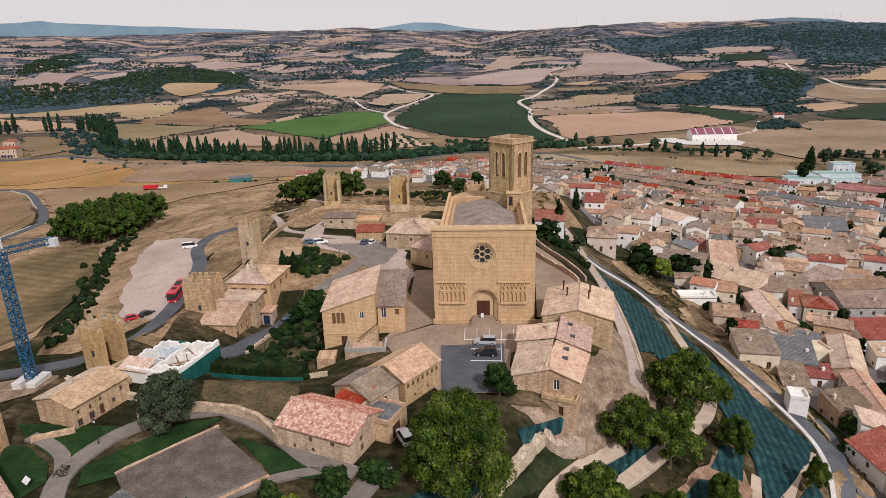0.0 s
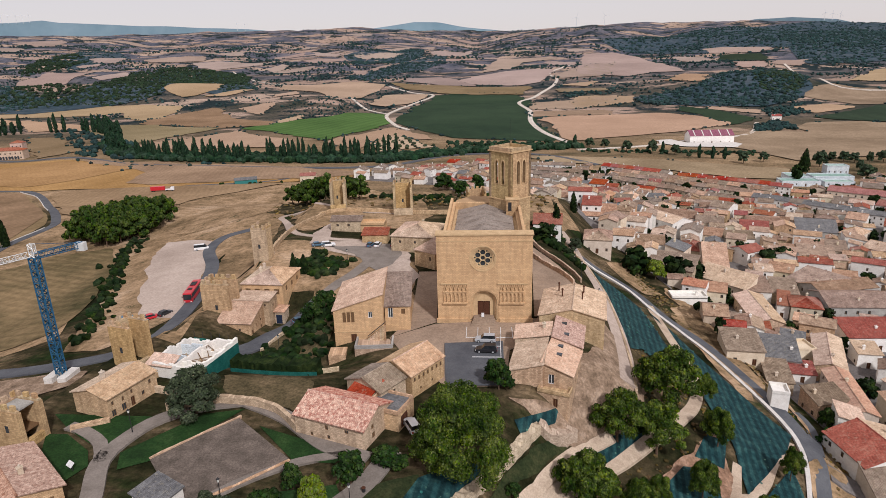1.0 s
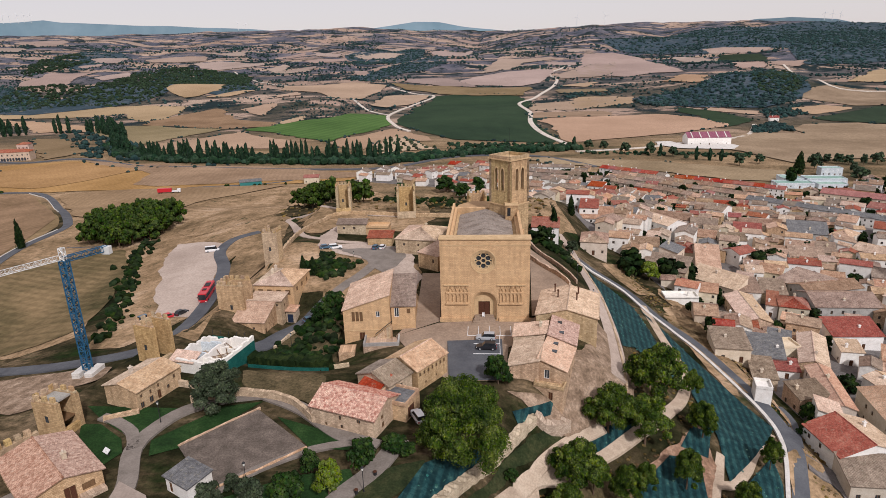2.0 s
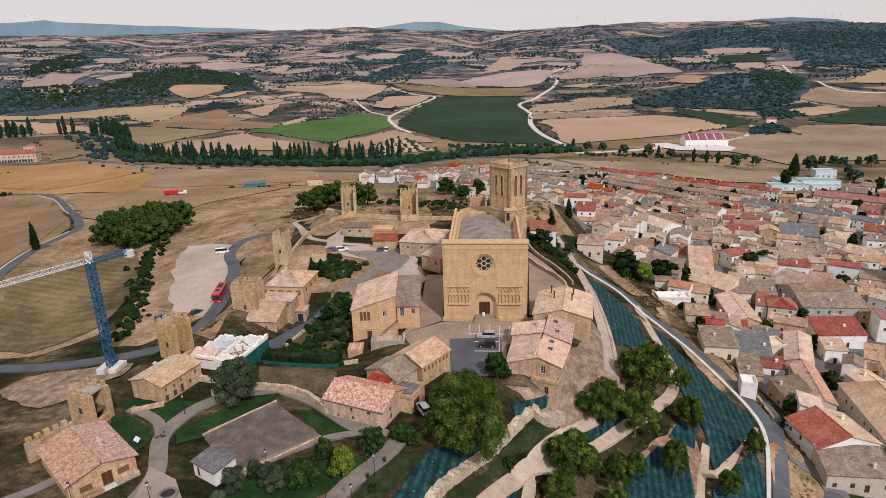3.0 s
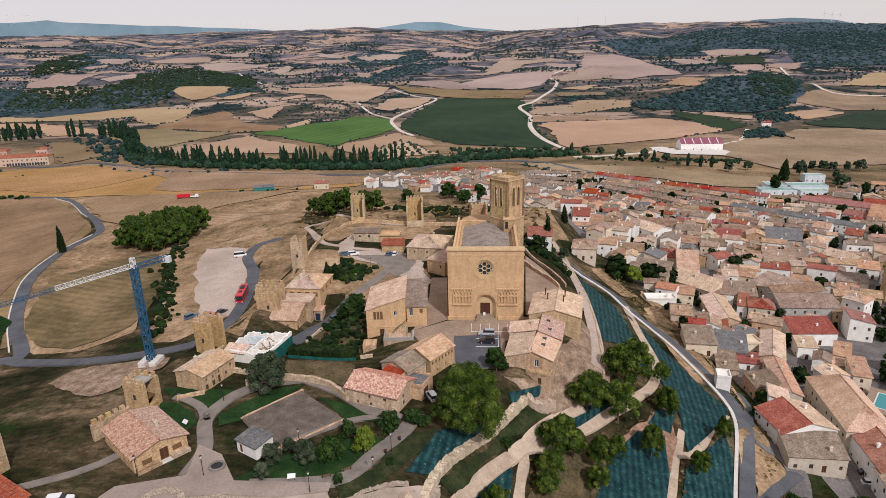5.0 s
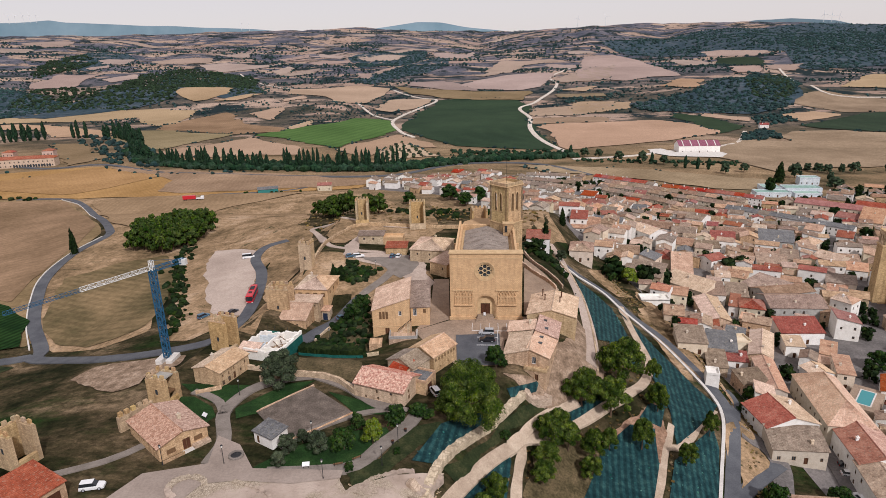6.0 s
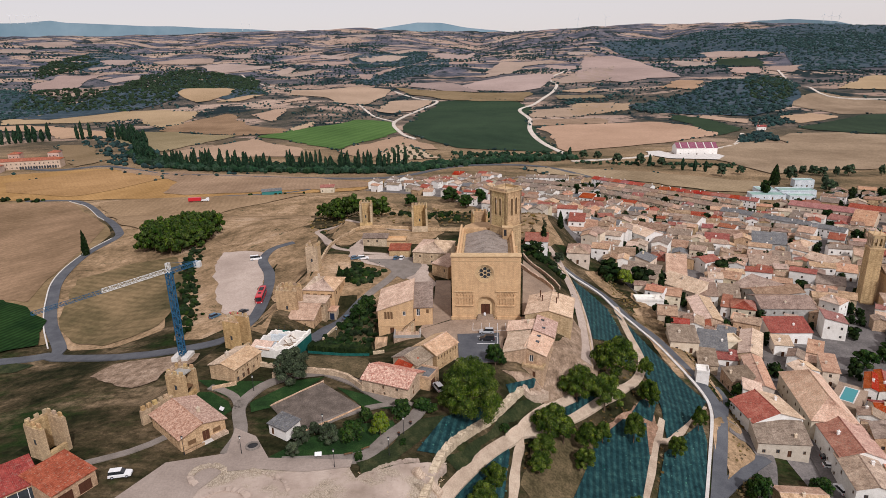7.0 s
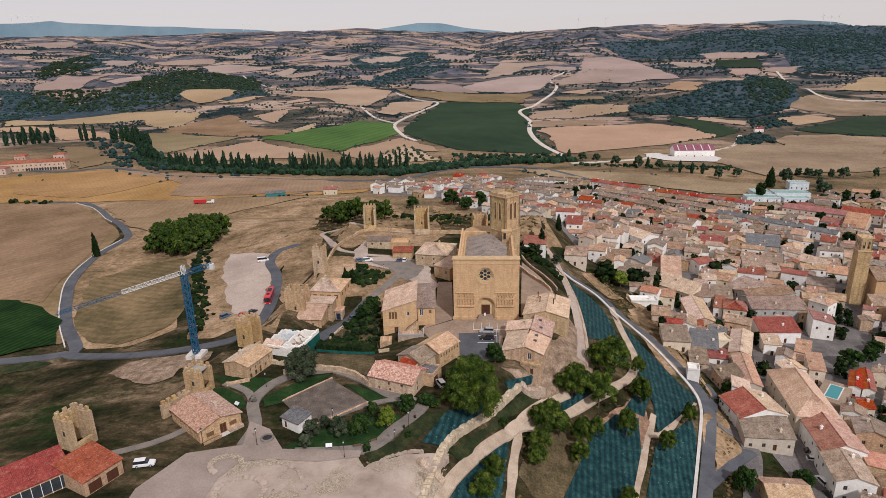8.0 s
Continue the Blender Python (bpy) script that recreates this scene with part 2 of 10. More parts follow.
TILE_PATCH = patched("patched_tan_and_salmon_roof_tiles", (0.27, 0.145, 0.092), (0.58, 0.4, 0.29), (0.16, 0.095, 0.06), 0.45)
TILE_ROSE = patched("patched_red_and_rose_roof_tiles", (0.3, 0.05, 0.03), (0.72, 0.46, 0.34), (0.17, 0.06, 0.045), 0.42)
PANE = glass("dark_window_pane")


def foliage(name, dark, mid, light):
    n = Nodes(name, 0.85, spec=0.04)
    where = n.node("ShaderNodeNewGeometry").outputs["Position"]
    col = n.ramp(n.noise(0.45, 5, 0.7, co=where), [(0.34, dark), (0.5, mid), (0.66, light)])
    isl = n.node("ShaderNodeNewGeometry").outputs["Random Per Island"]
    col = n.mix(0.6, col, n.ramp(isl, [(0.0, (0.35, 0.35, 0.32)), (1.0, (1.6, 1.6, 1.4))]), "MULTIPLY")
    return n.done(n.vary(col, 0.15, 0.02))


LEAF_PINE = foliage("pine_needles", (0.007, 0.017, 0.003), (0.046, 0.075, 0.013), (0.16, 0.2, 0.038))
LEAF_DARK = foliage("dark_evergreen_leaves", (0.005, 0.011, 0.004), (0.012, 0.023, 0.008), (0.03, 0.046, 0.014))
LEAF_GROVE = foliage("grove_pine_needles", (0.012, 0.026, 0.006), (0.034, 0.058, 0.012), (0.085, 0.115, 0.024))
LEAF_PARK = foliage("garden_leaves", (0.008, 0.02, 0.006), (0.02, 0.042, 0.011), (0.052, 0.084, 0.022))
LEAF_OLIVE = foliage("grey_green_leaves", (0.02, 0.028, 0.017), (0.043, 0.056, 0.034), (0.085, 0.104, 0.065))
LEAF_LIME = foliage("yellow_green_leaves", (0.06, 0.09, 0.012), (0.11, 0.15, 0.02), (0.17, 0.21, 0.04))
# far leaves pushed towards teal: distance haze put into their colour
LEAF_FAR = foliage("haze_tinted_woodland", (0.013, 0.029, 0.031), (0.024, 0.047, 0.049), (0.042, 0.07, 0.07))
LEAF_POPLAR = foliage("poplar_leaves", (0.008, 0.021, 0.013), (0.017, 0.037, 0.022), (0.036, 0.064, 0.034))
LEAF_WOOD = foliage("pine_plantation", (0.01, 0.019, 0.012), (0.02, 0.034, 0.02), (0.036, 0.054, 0.03))


# ---- the lie of the land ----
def interp(x, xs, ys):
    return np.interp(x, xs, ys)


def vnoise(x, y, s, seed):
    """Smooth value noise in 0..1 at wavelength s (works on arrays)."""
    x = np.asarray(x, float) / s + seed * 17.3
    y = np.asarray(y, float) / s - seed * 9.1
    xi, yi = np.floor(x), np.floor(y)
    fx, fy = x - xi, y - yi
    fx, fy = fx * fx * (3 - 2 * fx), fy * fy * (3 - 2 * fy)

    def h(a, b):
        v = np.sin(a * 127.1 + b * 311.7 + seed * 74.7) * 43758.5453
        return v - np.floor(v)
    return (h(xi, yi) * (1 - fx) + h(xi + 1, yi) * fx) * (1 - fy) + (h(xi, yi + 1) * (1 - fx) + h(xi + 1, yi + 1) * fx) * fy


def bump(x, y, cx, cy, rx, ry):
    return np.exp(-(((x - cx) / rx) ** 2 + ((y - cy) / ry) ** 2))


RIM_AZ = [-60, -40.2, -38.0, -35.7, -33.3, -30.8, -28.2, -25.5, -22.6, -19.7, -16.7, -13.6, -10.4, -7.2, -4.0, -0.8, 2.4, 5.6, 8.7, 11.7, 14.6, 17.4, 20.2, 22.8, 25.3, 27.7, 29.9, 32.1, 60]
RIM_UP = [22, 22, 17, 7, 4, 5, 2, 9, 23, 19, 15, 7, 4, 4, -23, -60, -31, -15, 20, 1, -10, 32, 37, 19, 21, 9, -3, -16, -16]


def height(x, y):
    """The lie of the land: a walled hilltop, its slopes, the town's slope, the plain and the far hills."""
    x, y = np.asarray(x, float), np.asarray(y, float)
    xr = interp(y, [-140, -85, -50, -33, -18, 10, 40, 76, 110, 160], [-10, -20, -9, 5, 20, 22, 22, 18, 24, 28])
    xl = interp(y, [-120, -85, -70, -60, -50, -30, -15, 0, 30, 60, 100], [-114, -110, -105, -90, -85, -83, -80, -74, -70, -70, -74])
    right = interp(x - xr, [0, 4, 10, 16, 21, 29, 38, 51, 59, 78, 110, 200, 400], [0, -1.5, -6, -11, -14.5, -18, -22, -24.6, -29, -32.5, -34.5, -37.5, -40])
    left = interp(xl - x, [0, 4, 10, 40, 80, 140, 200, 280], [0, -3.5, -6.5, -10, -18, -18, -26, -36])
    back = interp(y, [125, 150, 200, 250, 400, 700], [0, -4, -20, -31, -37, -40])
    k = 2.5
    near = -k * np.log(np.exp(-right / k) + np.exp(-left / k) + np.exp(-back / k) - 2 + 1e-9)
    near = near - 6.6 * bump(x, y, -53, -2, 13, 15) - 5.0 * bump(x, y, -55, 15, 9, 8) + 2.5 * bump(x, y, -62, 56, 12, 20) - 4.2 * bump(x, y, -37, -15, 10, 7)
    d = np.hypot(x * 0.75, y + 200)
    far = interp(d, [0, 1300, 1700, 2200, 2800, 3600, 4700], [0, 0, 18, 42, 85, 160, 252])
    roll = interp(d, [0, 650, 1300, 2200, 4700], [0, 0, 14, 46, 80])
    n = vnoise(x, y, 420, 1) * 0.65 + vnoise(x, y, 190, 2) * 0.35 - 0.42
    far = far - 50 * interp(x, [400, 1500], [0, 1]) * interp(d, [2500, 4300], [0, 1])
    fine = (vnoise(x, y, 75, 4) - 0.5) * 0.1 + (vnoise(x, y, 33, 5) - 0.5) * 0.03
    az = np.degrees(np.arctan2(x, np.maximum(y + 193, 1)))
    rim = interp(az, RIM_AZ, RIM_UP) * interp(d, [2300, 3900], [0, 1]) * (y > 0)
    return near + far + roll * n + fine * interp(d, [1300, 2400, 4700], [0, 46, 70]) + rim + 34 * bump(x, y, 545, 1215, 170, 110) + 18 * bump(x, y, -317, 1080, 90, 70) + 24 * bump(x, y, -920, 1360, 260, 110)


def height1(x, y):
    return float(height(x, y))


# ---- the ground: one sheet from behind the camera to the skyline ----
def ground_material():
    n = Nodes("dry_ground", 0.97, spec=0.03)
    s = n.node("ShaderNodeSeparateXYZ")
    n.link(n.co, s.inputs[0])
    near = n.ramp(n.noise(0.03, 9, 0.72, stretch=(1.0, 2.1, 1.0)), [(0.37, (0.01, 0.013, 0.005)), (0.46, (0.027, 0.026, 0.012)), (0.55, (0.076, 0.058, 0.032)), (0.64, (0.2, 0.146, 0.09))])
    grass = n.math("MULTIPLY", n.math("SUBTRACT", n.noise(0.022, 8, 0.7, stretch=(1.0, 2.4, 1.0)), 0.53), 8.0)
    near = n.mix(grass, near, (0.016, 0.032, 0.008))
    near.node.clamp_factor = True
    # heath, ploughed strips and scrub of the far slopes, with haze painted in as blue-grey
    def patch(scale, detail, rough, level, steep, stretch=None):
        return n.math("MULTIPLY", n.math("SUBTRACT", n.noise(scale, detail, rough, stretch=stretch), level), steep)

    def over(fac, a, c):
        out = n.mix(fac, a, c)
        out.node.clamp_factor = True
        return out
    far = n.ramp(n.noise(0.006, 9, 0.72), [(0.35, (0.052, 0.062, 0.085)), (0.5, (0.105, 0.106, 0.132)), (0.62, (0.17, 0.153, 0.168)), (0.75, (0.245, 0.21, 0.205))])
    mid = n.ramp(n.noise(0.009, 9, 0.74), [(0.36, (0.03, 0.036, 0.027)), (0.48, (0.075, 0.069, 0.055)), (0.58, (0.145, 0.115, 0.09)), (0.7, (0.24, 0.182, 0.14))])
    # soil turns bluer with distance, standing in for haze
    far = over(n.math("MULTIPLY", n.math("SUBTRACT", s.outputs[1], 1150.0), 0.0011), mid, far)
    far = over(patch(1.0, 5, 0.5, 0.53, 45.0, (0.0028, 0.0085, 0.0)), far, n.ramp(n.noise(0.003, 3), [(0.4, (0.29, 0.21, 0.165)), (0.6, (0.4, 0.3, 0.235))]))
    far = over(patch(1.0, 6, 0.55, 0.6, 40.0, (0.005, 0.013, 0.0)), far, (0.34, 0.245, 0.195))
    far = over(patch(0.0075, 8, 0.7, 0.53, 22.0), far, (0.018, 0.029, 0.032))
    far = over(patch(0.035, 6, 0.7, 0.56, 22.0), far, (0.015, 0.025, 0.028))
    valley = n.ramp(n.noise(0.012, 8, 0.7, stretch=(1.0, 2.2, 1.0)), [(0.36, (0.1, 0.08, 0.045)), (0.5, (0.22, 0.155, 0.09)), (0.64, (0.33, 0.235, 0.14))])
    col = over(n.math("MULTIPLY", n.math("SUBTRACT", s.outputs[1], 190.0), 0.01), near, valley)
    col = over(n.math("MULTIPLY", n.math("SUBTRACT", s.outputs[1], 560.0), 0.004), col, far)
    f = n.noise(0.55, 8, 0.8)
    col = n.mix(0.72, col, n.ramp(f, [(0.37, (0.32, 0.33, 0.3)), (0.5, (0.95, 0.95, 0.95)), (0.64, (1.6, 1.57, 1.5))]), "MULTIPLY")
    return n.done(col, f, 0.5, 0.3)


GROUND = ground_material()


def build_ground():
    v = [-3000, -1600, -900, -500] + list(np.geomspace(60, 5000, 470) - 320)
    u = np.linspace(-1, 1, 371)
    u = np.sign(u) * (np.abs(u) * 0.65 + np.abs(u) ** 3 * 0.35)
    Y = np.array(v)[:, None] + 0 * u[None]
    half = np.maximum(np.abs(Y + 320) * 0.92, 0) + 230
    X = u[None] * half + 20
    Z = height(X, Y)
    nv, nu = X.shape
    verts = np.stack([X, Y, Z], -1).reshape(-1, 3)
    i = np.arange(nv - 1)[:, None] * nu + np.arange(nu - 1)[None]
    faces = np.stack([i, i + 1, i + 1 + nu, i + nu], -1).reshape(-1, 4)
    me = bpy.data.meshes.new("ground")
    me.from_pydata(verts.tolist(), [], faces.tolist())
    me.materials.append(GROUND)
    me.polygons.foreach_set("use_smooth", [True] * len(me.polygons))
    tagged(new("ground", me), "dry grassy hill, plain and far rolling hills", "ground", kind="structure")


build_ground()


# ---- sheets that lie on the land ----
SHEETS, NETS, FIELDS = [], [], []


def worn_edge(pts):
    """Rounds an outline's corners and lets its edges wander, as plough and weather do."""
    size = math.sqrt(abs(sum(a[0] * b[1] - b[0] * a[1] for a, b in zip(pts, pts[1:] + pts[:1]))) / 2)
    ring = []
    for (x0, y0), (x1, y1) in zip(pts, pts[1:] + pts[:1]):
        n = max(3, min(12, int(math.hypot(x1 - x0, y1 - y0) / (size * 0.09))))
        ring += [(x0 + (x1 - x0) * t, y0 + (y1 - y0) * t) for t in (0.06 + 0.88 * i / (n - 1) for i in range(n))]
    k, w, out = min(size * 0.07, 14 if pts[0][1] > 450 else 3), size * 0.3 + 3, []
    for x, y in ring:
        dx, dy = (sum(a * (float(vnoise(x, y, w * f, sd + o)) - 0.5) for a, f, o in ((2.0, 1, 0), (0.9, 0.3, 20), (0.5, 0.12, 40))) for sd in (7, 8))
        out.append((round(x + k * dx, 1), round(y + k * 0.75 * dy, 1)))
    return out


def drape(name, pts, material, label, category, lift=0.25, step=6.0, kind="structure"):
    """A field, lawn, net or yard: an outline laid on the land."""
    if category in ("field", "ground", "grass", "car park", "yard", "scrubland") and name != "parking_bays":
        pts = worn_edge(pts)
    if category == "field":
        FIELDS.append(pts)
    else:
        SHEETS.append(pts)
    if category == "net":
        NETS.append(pts)
    bm = bmesh.new()
    f = bm.faces.new([bm.verts.new((x, y, 0)) for x, y in pts])
    if f.calc_area() > 0 and f.normal.z < 0:
        f.normal_flip()
    bm.normal_update()
    for ax in (0, 1):
        lo, hi = min(p[ax] for p in pts), max(p[ax] for p in pts)
        no = Vector((1, 0, 0)) if ax == 0 else Vector((0, 1, 0))
        for c in np.arange(lo + step, hi, step):
            bmesh.ops.bisect_plane(bm, geom=bm.verts[:] + bm.edges[:] + bm.faces[:], plane_co=no * float(c), plane_no=no)
    bmesh.ops.triangulate(bm, faces=bm.faces[:])
    bm.normal_update()
    for f in bm.faces:
        if f.normal.z < 0:
            f.normal_flip()
    co = np.array([v.co[:2] for v in bm.verts])
    z = height(co[:, 0], co[:, 1]) + lift
    for v, h in zip(bm.verts, z):
        v.co.z = h
    ob = new(name, mesh_of(name, bm, material))
    return tagged(ob, label, category, kind=kind)


def smooth_line(pts, step):
    """Points at even steps along a smooth curve through pts."""
    p = np.array(pts, float)
    q = np.vstack([2 * p[0] - p[1], p, 2 * p[-1] - p[-2]])
    out = []
    for i in range(1, len(q) - 2):
        n = max(2, int(np.hypot(*(q[i + 1] - q[i])) / step))
        for t in np.arange(n) / n:
            a, b, c, d = q[i - 1], q[i], q[i + 1], q[i + 2]
            out.append(0.5 * (2 * b + (c - a) * t + (2 * a - 5 * b + 4 * c - d) * t * t + (3 * b - a - 3 * c + d) * t ** 3))
    out.append(p[-1])
    return np.array(out)


LINES = []


def ribbon(name, pts, width, material, label, category, lift=0.3, step=4.0, thick=0.0, shift=0.0, kind="structure", widths=None):
    """A road, path, kerb or low wall along a line; thick: how high its top stands over its foot."""
    c = smooth_line(pts, step)
    t = np.gradient(c, axis=0)
    t /= np.maximum(np.hypot(t[:, 0], t[:, 1]), 1e-6)[:, None]
    nrm = np.stack([-t[:, 1], t[:, 0]], 1)
    c = c + nrm * shift
    wd = np.full(len(c), width) if widths is None else np.interp(np.linspace(0, 1, len(c)), np.linspace(0, 1, len(widths)), widths)
    a, b = c + nrm * wd[:, None] / 2, c - nrm * wd[:, None] / 2
    zc = height(c[:, 0], c[:, 1])
    za = np.maximum(zc, height(a[:, 0], a[:, 1]) if not thick else zc) + lift + thick
    zb = np.maximum(zc, height(b[:, 0], b[:, 1]) if not thick else zc) + lift + thick
    if not thick:
        za, zb = height(a[:, 0], a[:, 1]) * 0.6 + zc * 0.4 + lift, height(b[:, 0], b[:, 1]) * 0.6 + zc * 0.4 + lift
        za, zb = np.maximum(za, height(a[:, 0], a[:, 1]) + 0.15), np.maximum(zb, height(b[:, 0], b[:, 1]) + 0.15)
    if category in ("street", "road", "lane", "path"):
        LINES.append((c, width))
    verts, faces, n = [], [], len(c)
    for i in range(n):
        drop = thick + 1.2
        verts += [(*a[i], za[i]), (*b[i], zb[i]), (*a[i], za[i] - drop), (*b[i], zb[i] - drop)]
    for i in range(n - 1):
        k = 4 * i
        faces += [(k + 1, k, k + 4, k + 5)[::-1], (k, k + 2, k + 6, k + 4)[::-1], (k + 3, k + 1, k + 5, k + 7)[::-1]]
    faces += [(0, 1, 3, 2), (4 * n - 4, 4 * n - 2, 4 * n - 1, 4 * n - 3)]
    ob = new(name, raw(name, verts, faces, material))
    bm = bmesh.new()
    bm.from_mesh(ob.data)
    bmesh.ops.recalc_face_normals(bm, faces=bm.faces[:])
    bm.to_mesh(ob.data)
    bm.free()
    return tagged(ob, label, category, kind=kind)


# ---- houses ----
rng = random.Random(7)
WINDOW_MESH = {}


def window_mesh(w, h, style):
    """A window or door as one piece: frame and bar, with panes or panels set back."""
    key = (round(w, 1), round(h, 1), style)
    if key not in WINDOW_MESH:
        bm = bmesh.new()
        f = 0.09
        us, vs = [-w / 2, -w / 2 + f, -f / 2, f / 2, w / 2 - f, w / 2], [0, f, h - f, h]
        g = {(i, j): bm.verts.new((u, 0, v)) for i, u in enumerate(us) for j, v in enumerate(vs)}
        for i in range(5):
            for j in range(3):
                ring = [g[i, j], g[i + 1, j], g[i + 1, j + 1], g[i, j + 1]]
                if j == 1 and i in (1, 3):
                    deep = [bm.verts.new((v.co.x, 0.06, v.co.z)) for v in ring]
                    for k in range(4):
                        bm.faces.new((ring[k], ring[(k + 1) % 4], deep[(k + 1) % 4], deep[k]))
                    bm.faces.new(deep).material_index = 1
                else:
                    bm.faces.new(ring)
        me = mesh_of(style, bm, WHITE if style == "white" else WOOD_DARK if style == "gate" else WOOD)
        me.materials.append({"door": WOOD_DARK, "gate": WOOD_DARK, "shutter": WOOD}.get(style, PANE))
        WINDOW_MESH[key] = me
    return WINDOW_MESH[key]


def wall_side(bm, p, q, z0, z1, holes, depth=0.22):
    """One wall face from p to q with real openings cut in it: holes are (u0, u1, v0, v1)."""
    p, q = Vector(p), Vector(q)
    d = (q - p)
    L = d.length
    d.normalize()
    inn = Vector((-d.y, d.x, 0))
    us = sorted({0.0, L, *[round(u, 3) for h in holes for u in h[:2]]})
    vs = sorted({z0, z1, *[round(v, 3) for h in holes for v in h[2:]]})

    def at(u, v, k=0.0):
        a = p + d * u + inn * k
        return bm.verts.new((a.x, a.y, v))
    for i in range(len(us) - 1):
        for j in range(len(vs) - 1):
            um, vm = (us[i] + us[i + 1]) / 2, (vs[j] + vs[j + 1]) / 2
            if any(h[0] < um < h[1] and h[2] < vm < h[3] for h in holes):
                continue
            bm.faces.new((at(us[i], vs[j]), at(us[i + 1], vs[j]), at(us[i + 1], vs[j + 1]), at(us[i], vs[j + 1])))
    for u0, u1, v0, v1 in holes:
        ring = ((u0, v0), (u1, v0), (u1, v1), (u0, v1))
        for k in range(4):
            a, b = ring[k], ring[(k + 1) % 4]
            bm.faces.new((at(*b), at(*a), at(*a, depth), at(*b, depth)))
        bm.faces.new((at(u0, v0, depth + 0.05), at(u1, v0, depth + 0.05), at(u1, v1, depth + 0.05), at(u0, v1, depth + 0.05)))


def roof_sheet(bm, a, b, c, d, pitch=0.3, amp=0.055, thick=0.16, jag=0.0, r=None):
    """A slope of barrel tiles from the eave a-b up to the ridge d-c: rounded ribs run down it."""
    a, b, c, d = map(Vector, (a, b, c, d))
    n = (b - a).cross(d - a).normalized()
    L = (b - a).length
    cols = max(2, int(L / pitch))
    steps = max(1, int((d - a).length / 2.2))
    prof = [(0.0, 0.0), (0.28, 1.0), (0.72, 1.0)]
    us = [(i + u) / cols for i in range(cols) for u, _ in prof] + [1.0]
    hs = [h for i in range(cols) for _, h in prof] + [0.0]
    rows = []
    for k in range(steps + 1):
        t = k / steps
        row = []
        for u, h in zip(us, hs):
            e = a.lerp(b, u).lerp(d.lerp(c, u), t) + n * (amp * h)
            if r and 0 < k:
                e += n * r.uniform(-0.02, 0.02)
            if r and jag and k == 0:
                e += (d - a).normalized() * r.uniform(-jag, jag)
            row.append(bm.verts.new(e))
        rows.append(row)
    for k in range(steps):
        for i in range(len(us) - 1):
            bm.faces.new((rows[k][i], rows[k][i + 1], rows[k + 1][i + 1], rows[k + 1][i]))
    # underside and edges
    hi = [rows[0][0], rows[0][-1], rows[-1][-1], rows[-1][0]]
    lo = [bm.verts.new(v.co - n * thick) for v in hi]
    bm.faces.new(lo[::-1])
    for i in range(4):
        bm.faces.new((lo[i], lo[(i + 1) % 4], hi[(i + 1) % 4], hi[i]))


def chimney(parent, x, y, z, h=1.5, material=None):
    bm = boxes((x - 0.35, x + 0.35, y - 0.3, y + 0.3, z - 1.5, z + h))
    box(bm, x - 0.45, x + 0.45, y - 0.4, y + 0.4, z + h, z + h + 0.12)
    tube(bm, (x, y, z + h + 0.1), (x, y, z + h + 0.5), 0.16, 0.14)
    part("chimney", bm, material or PLASTER_C, parent)


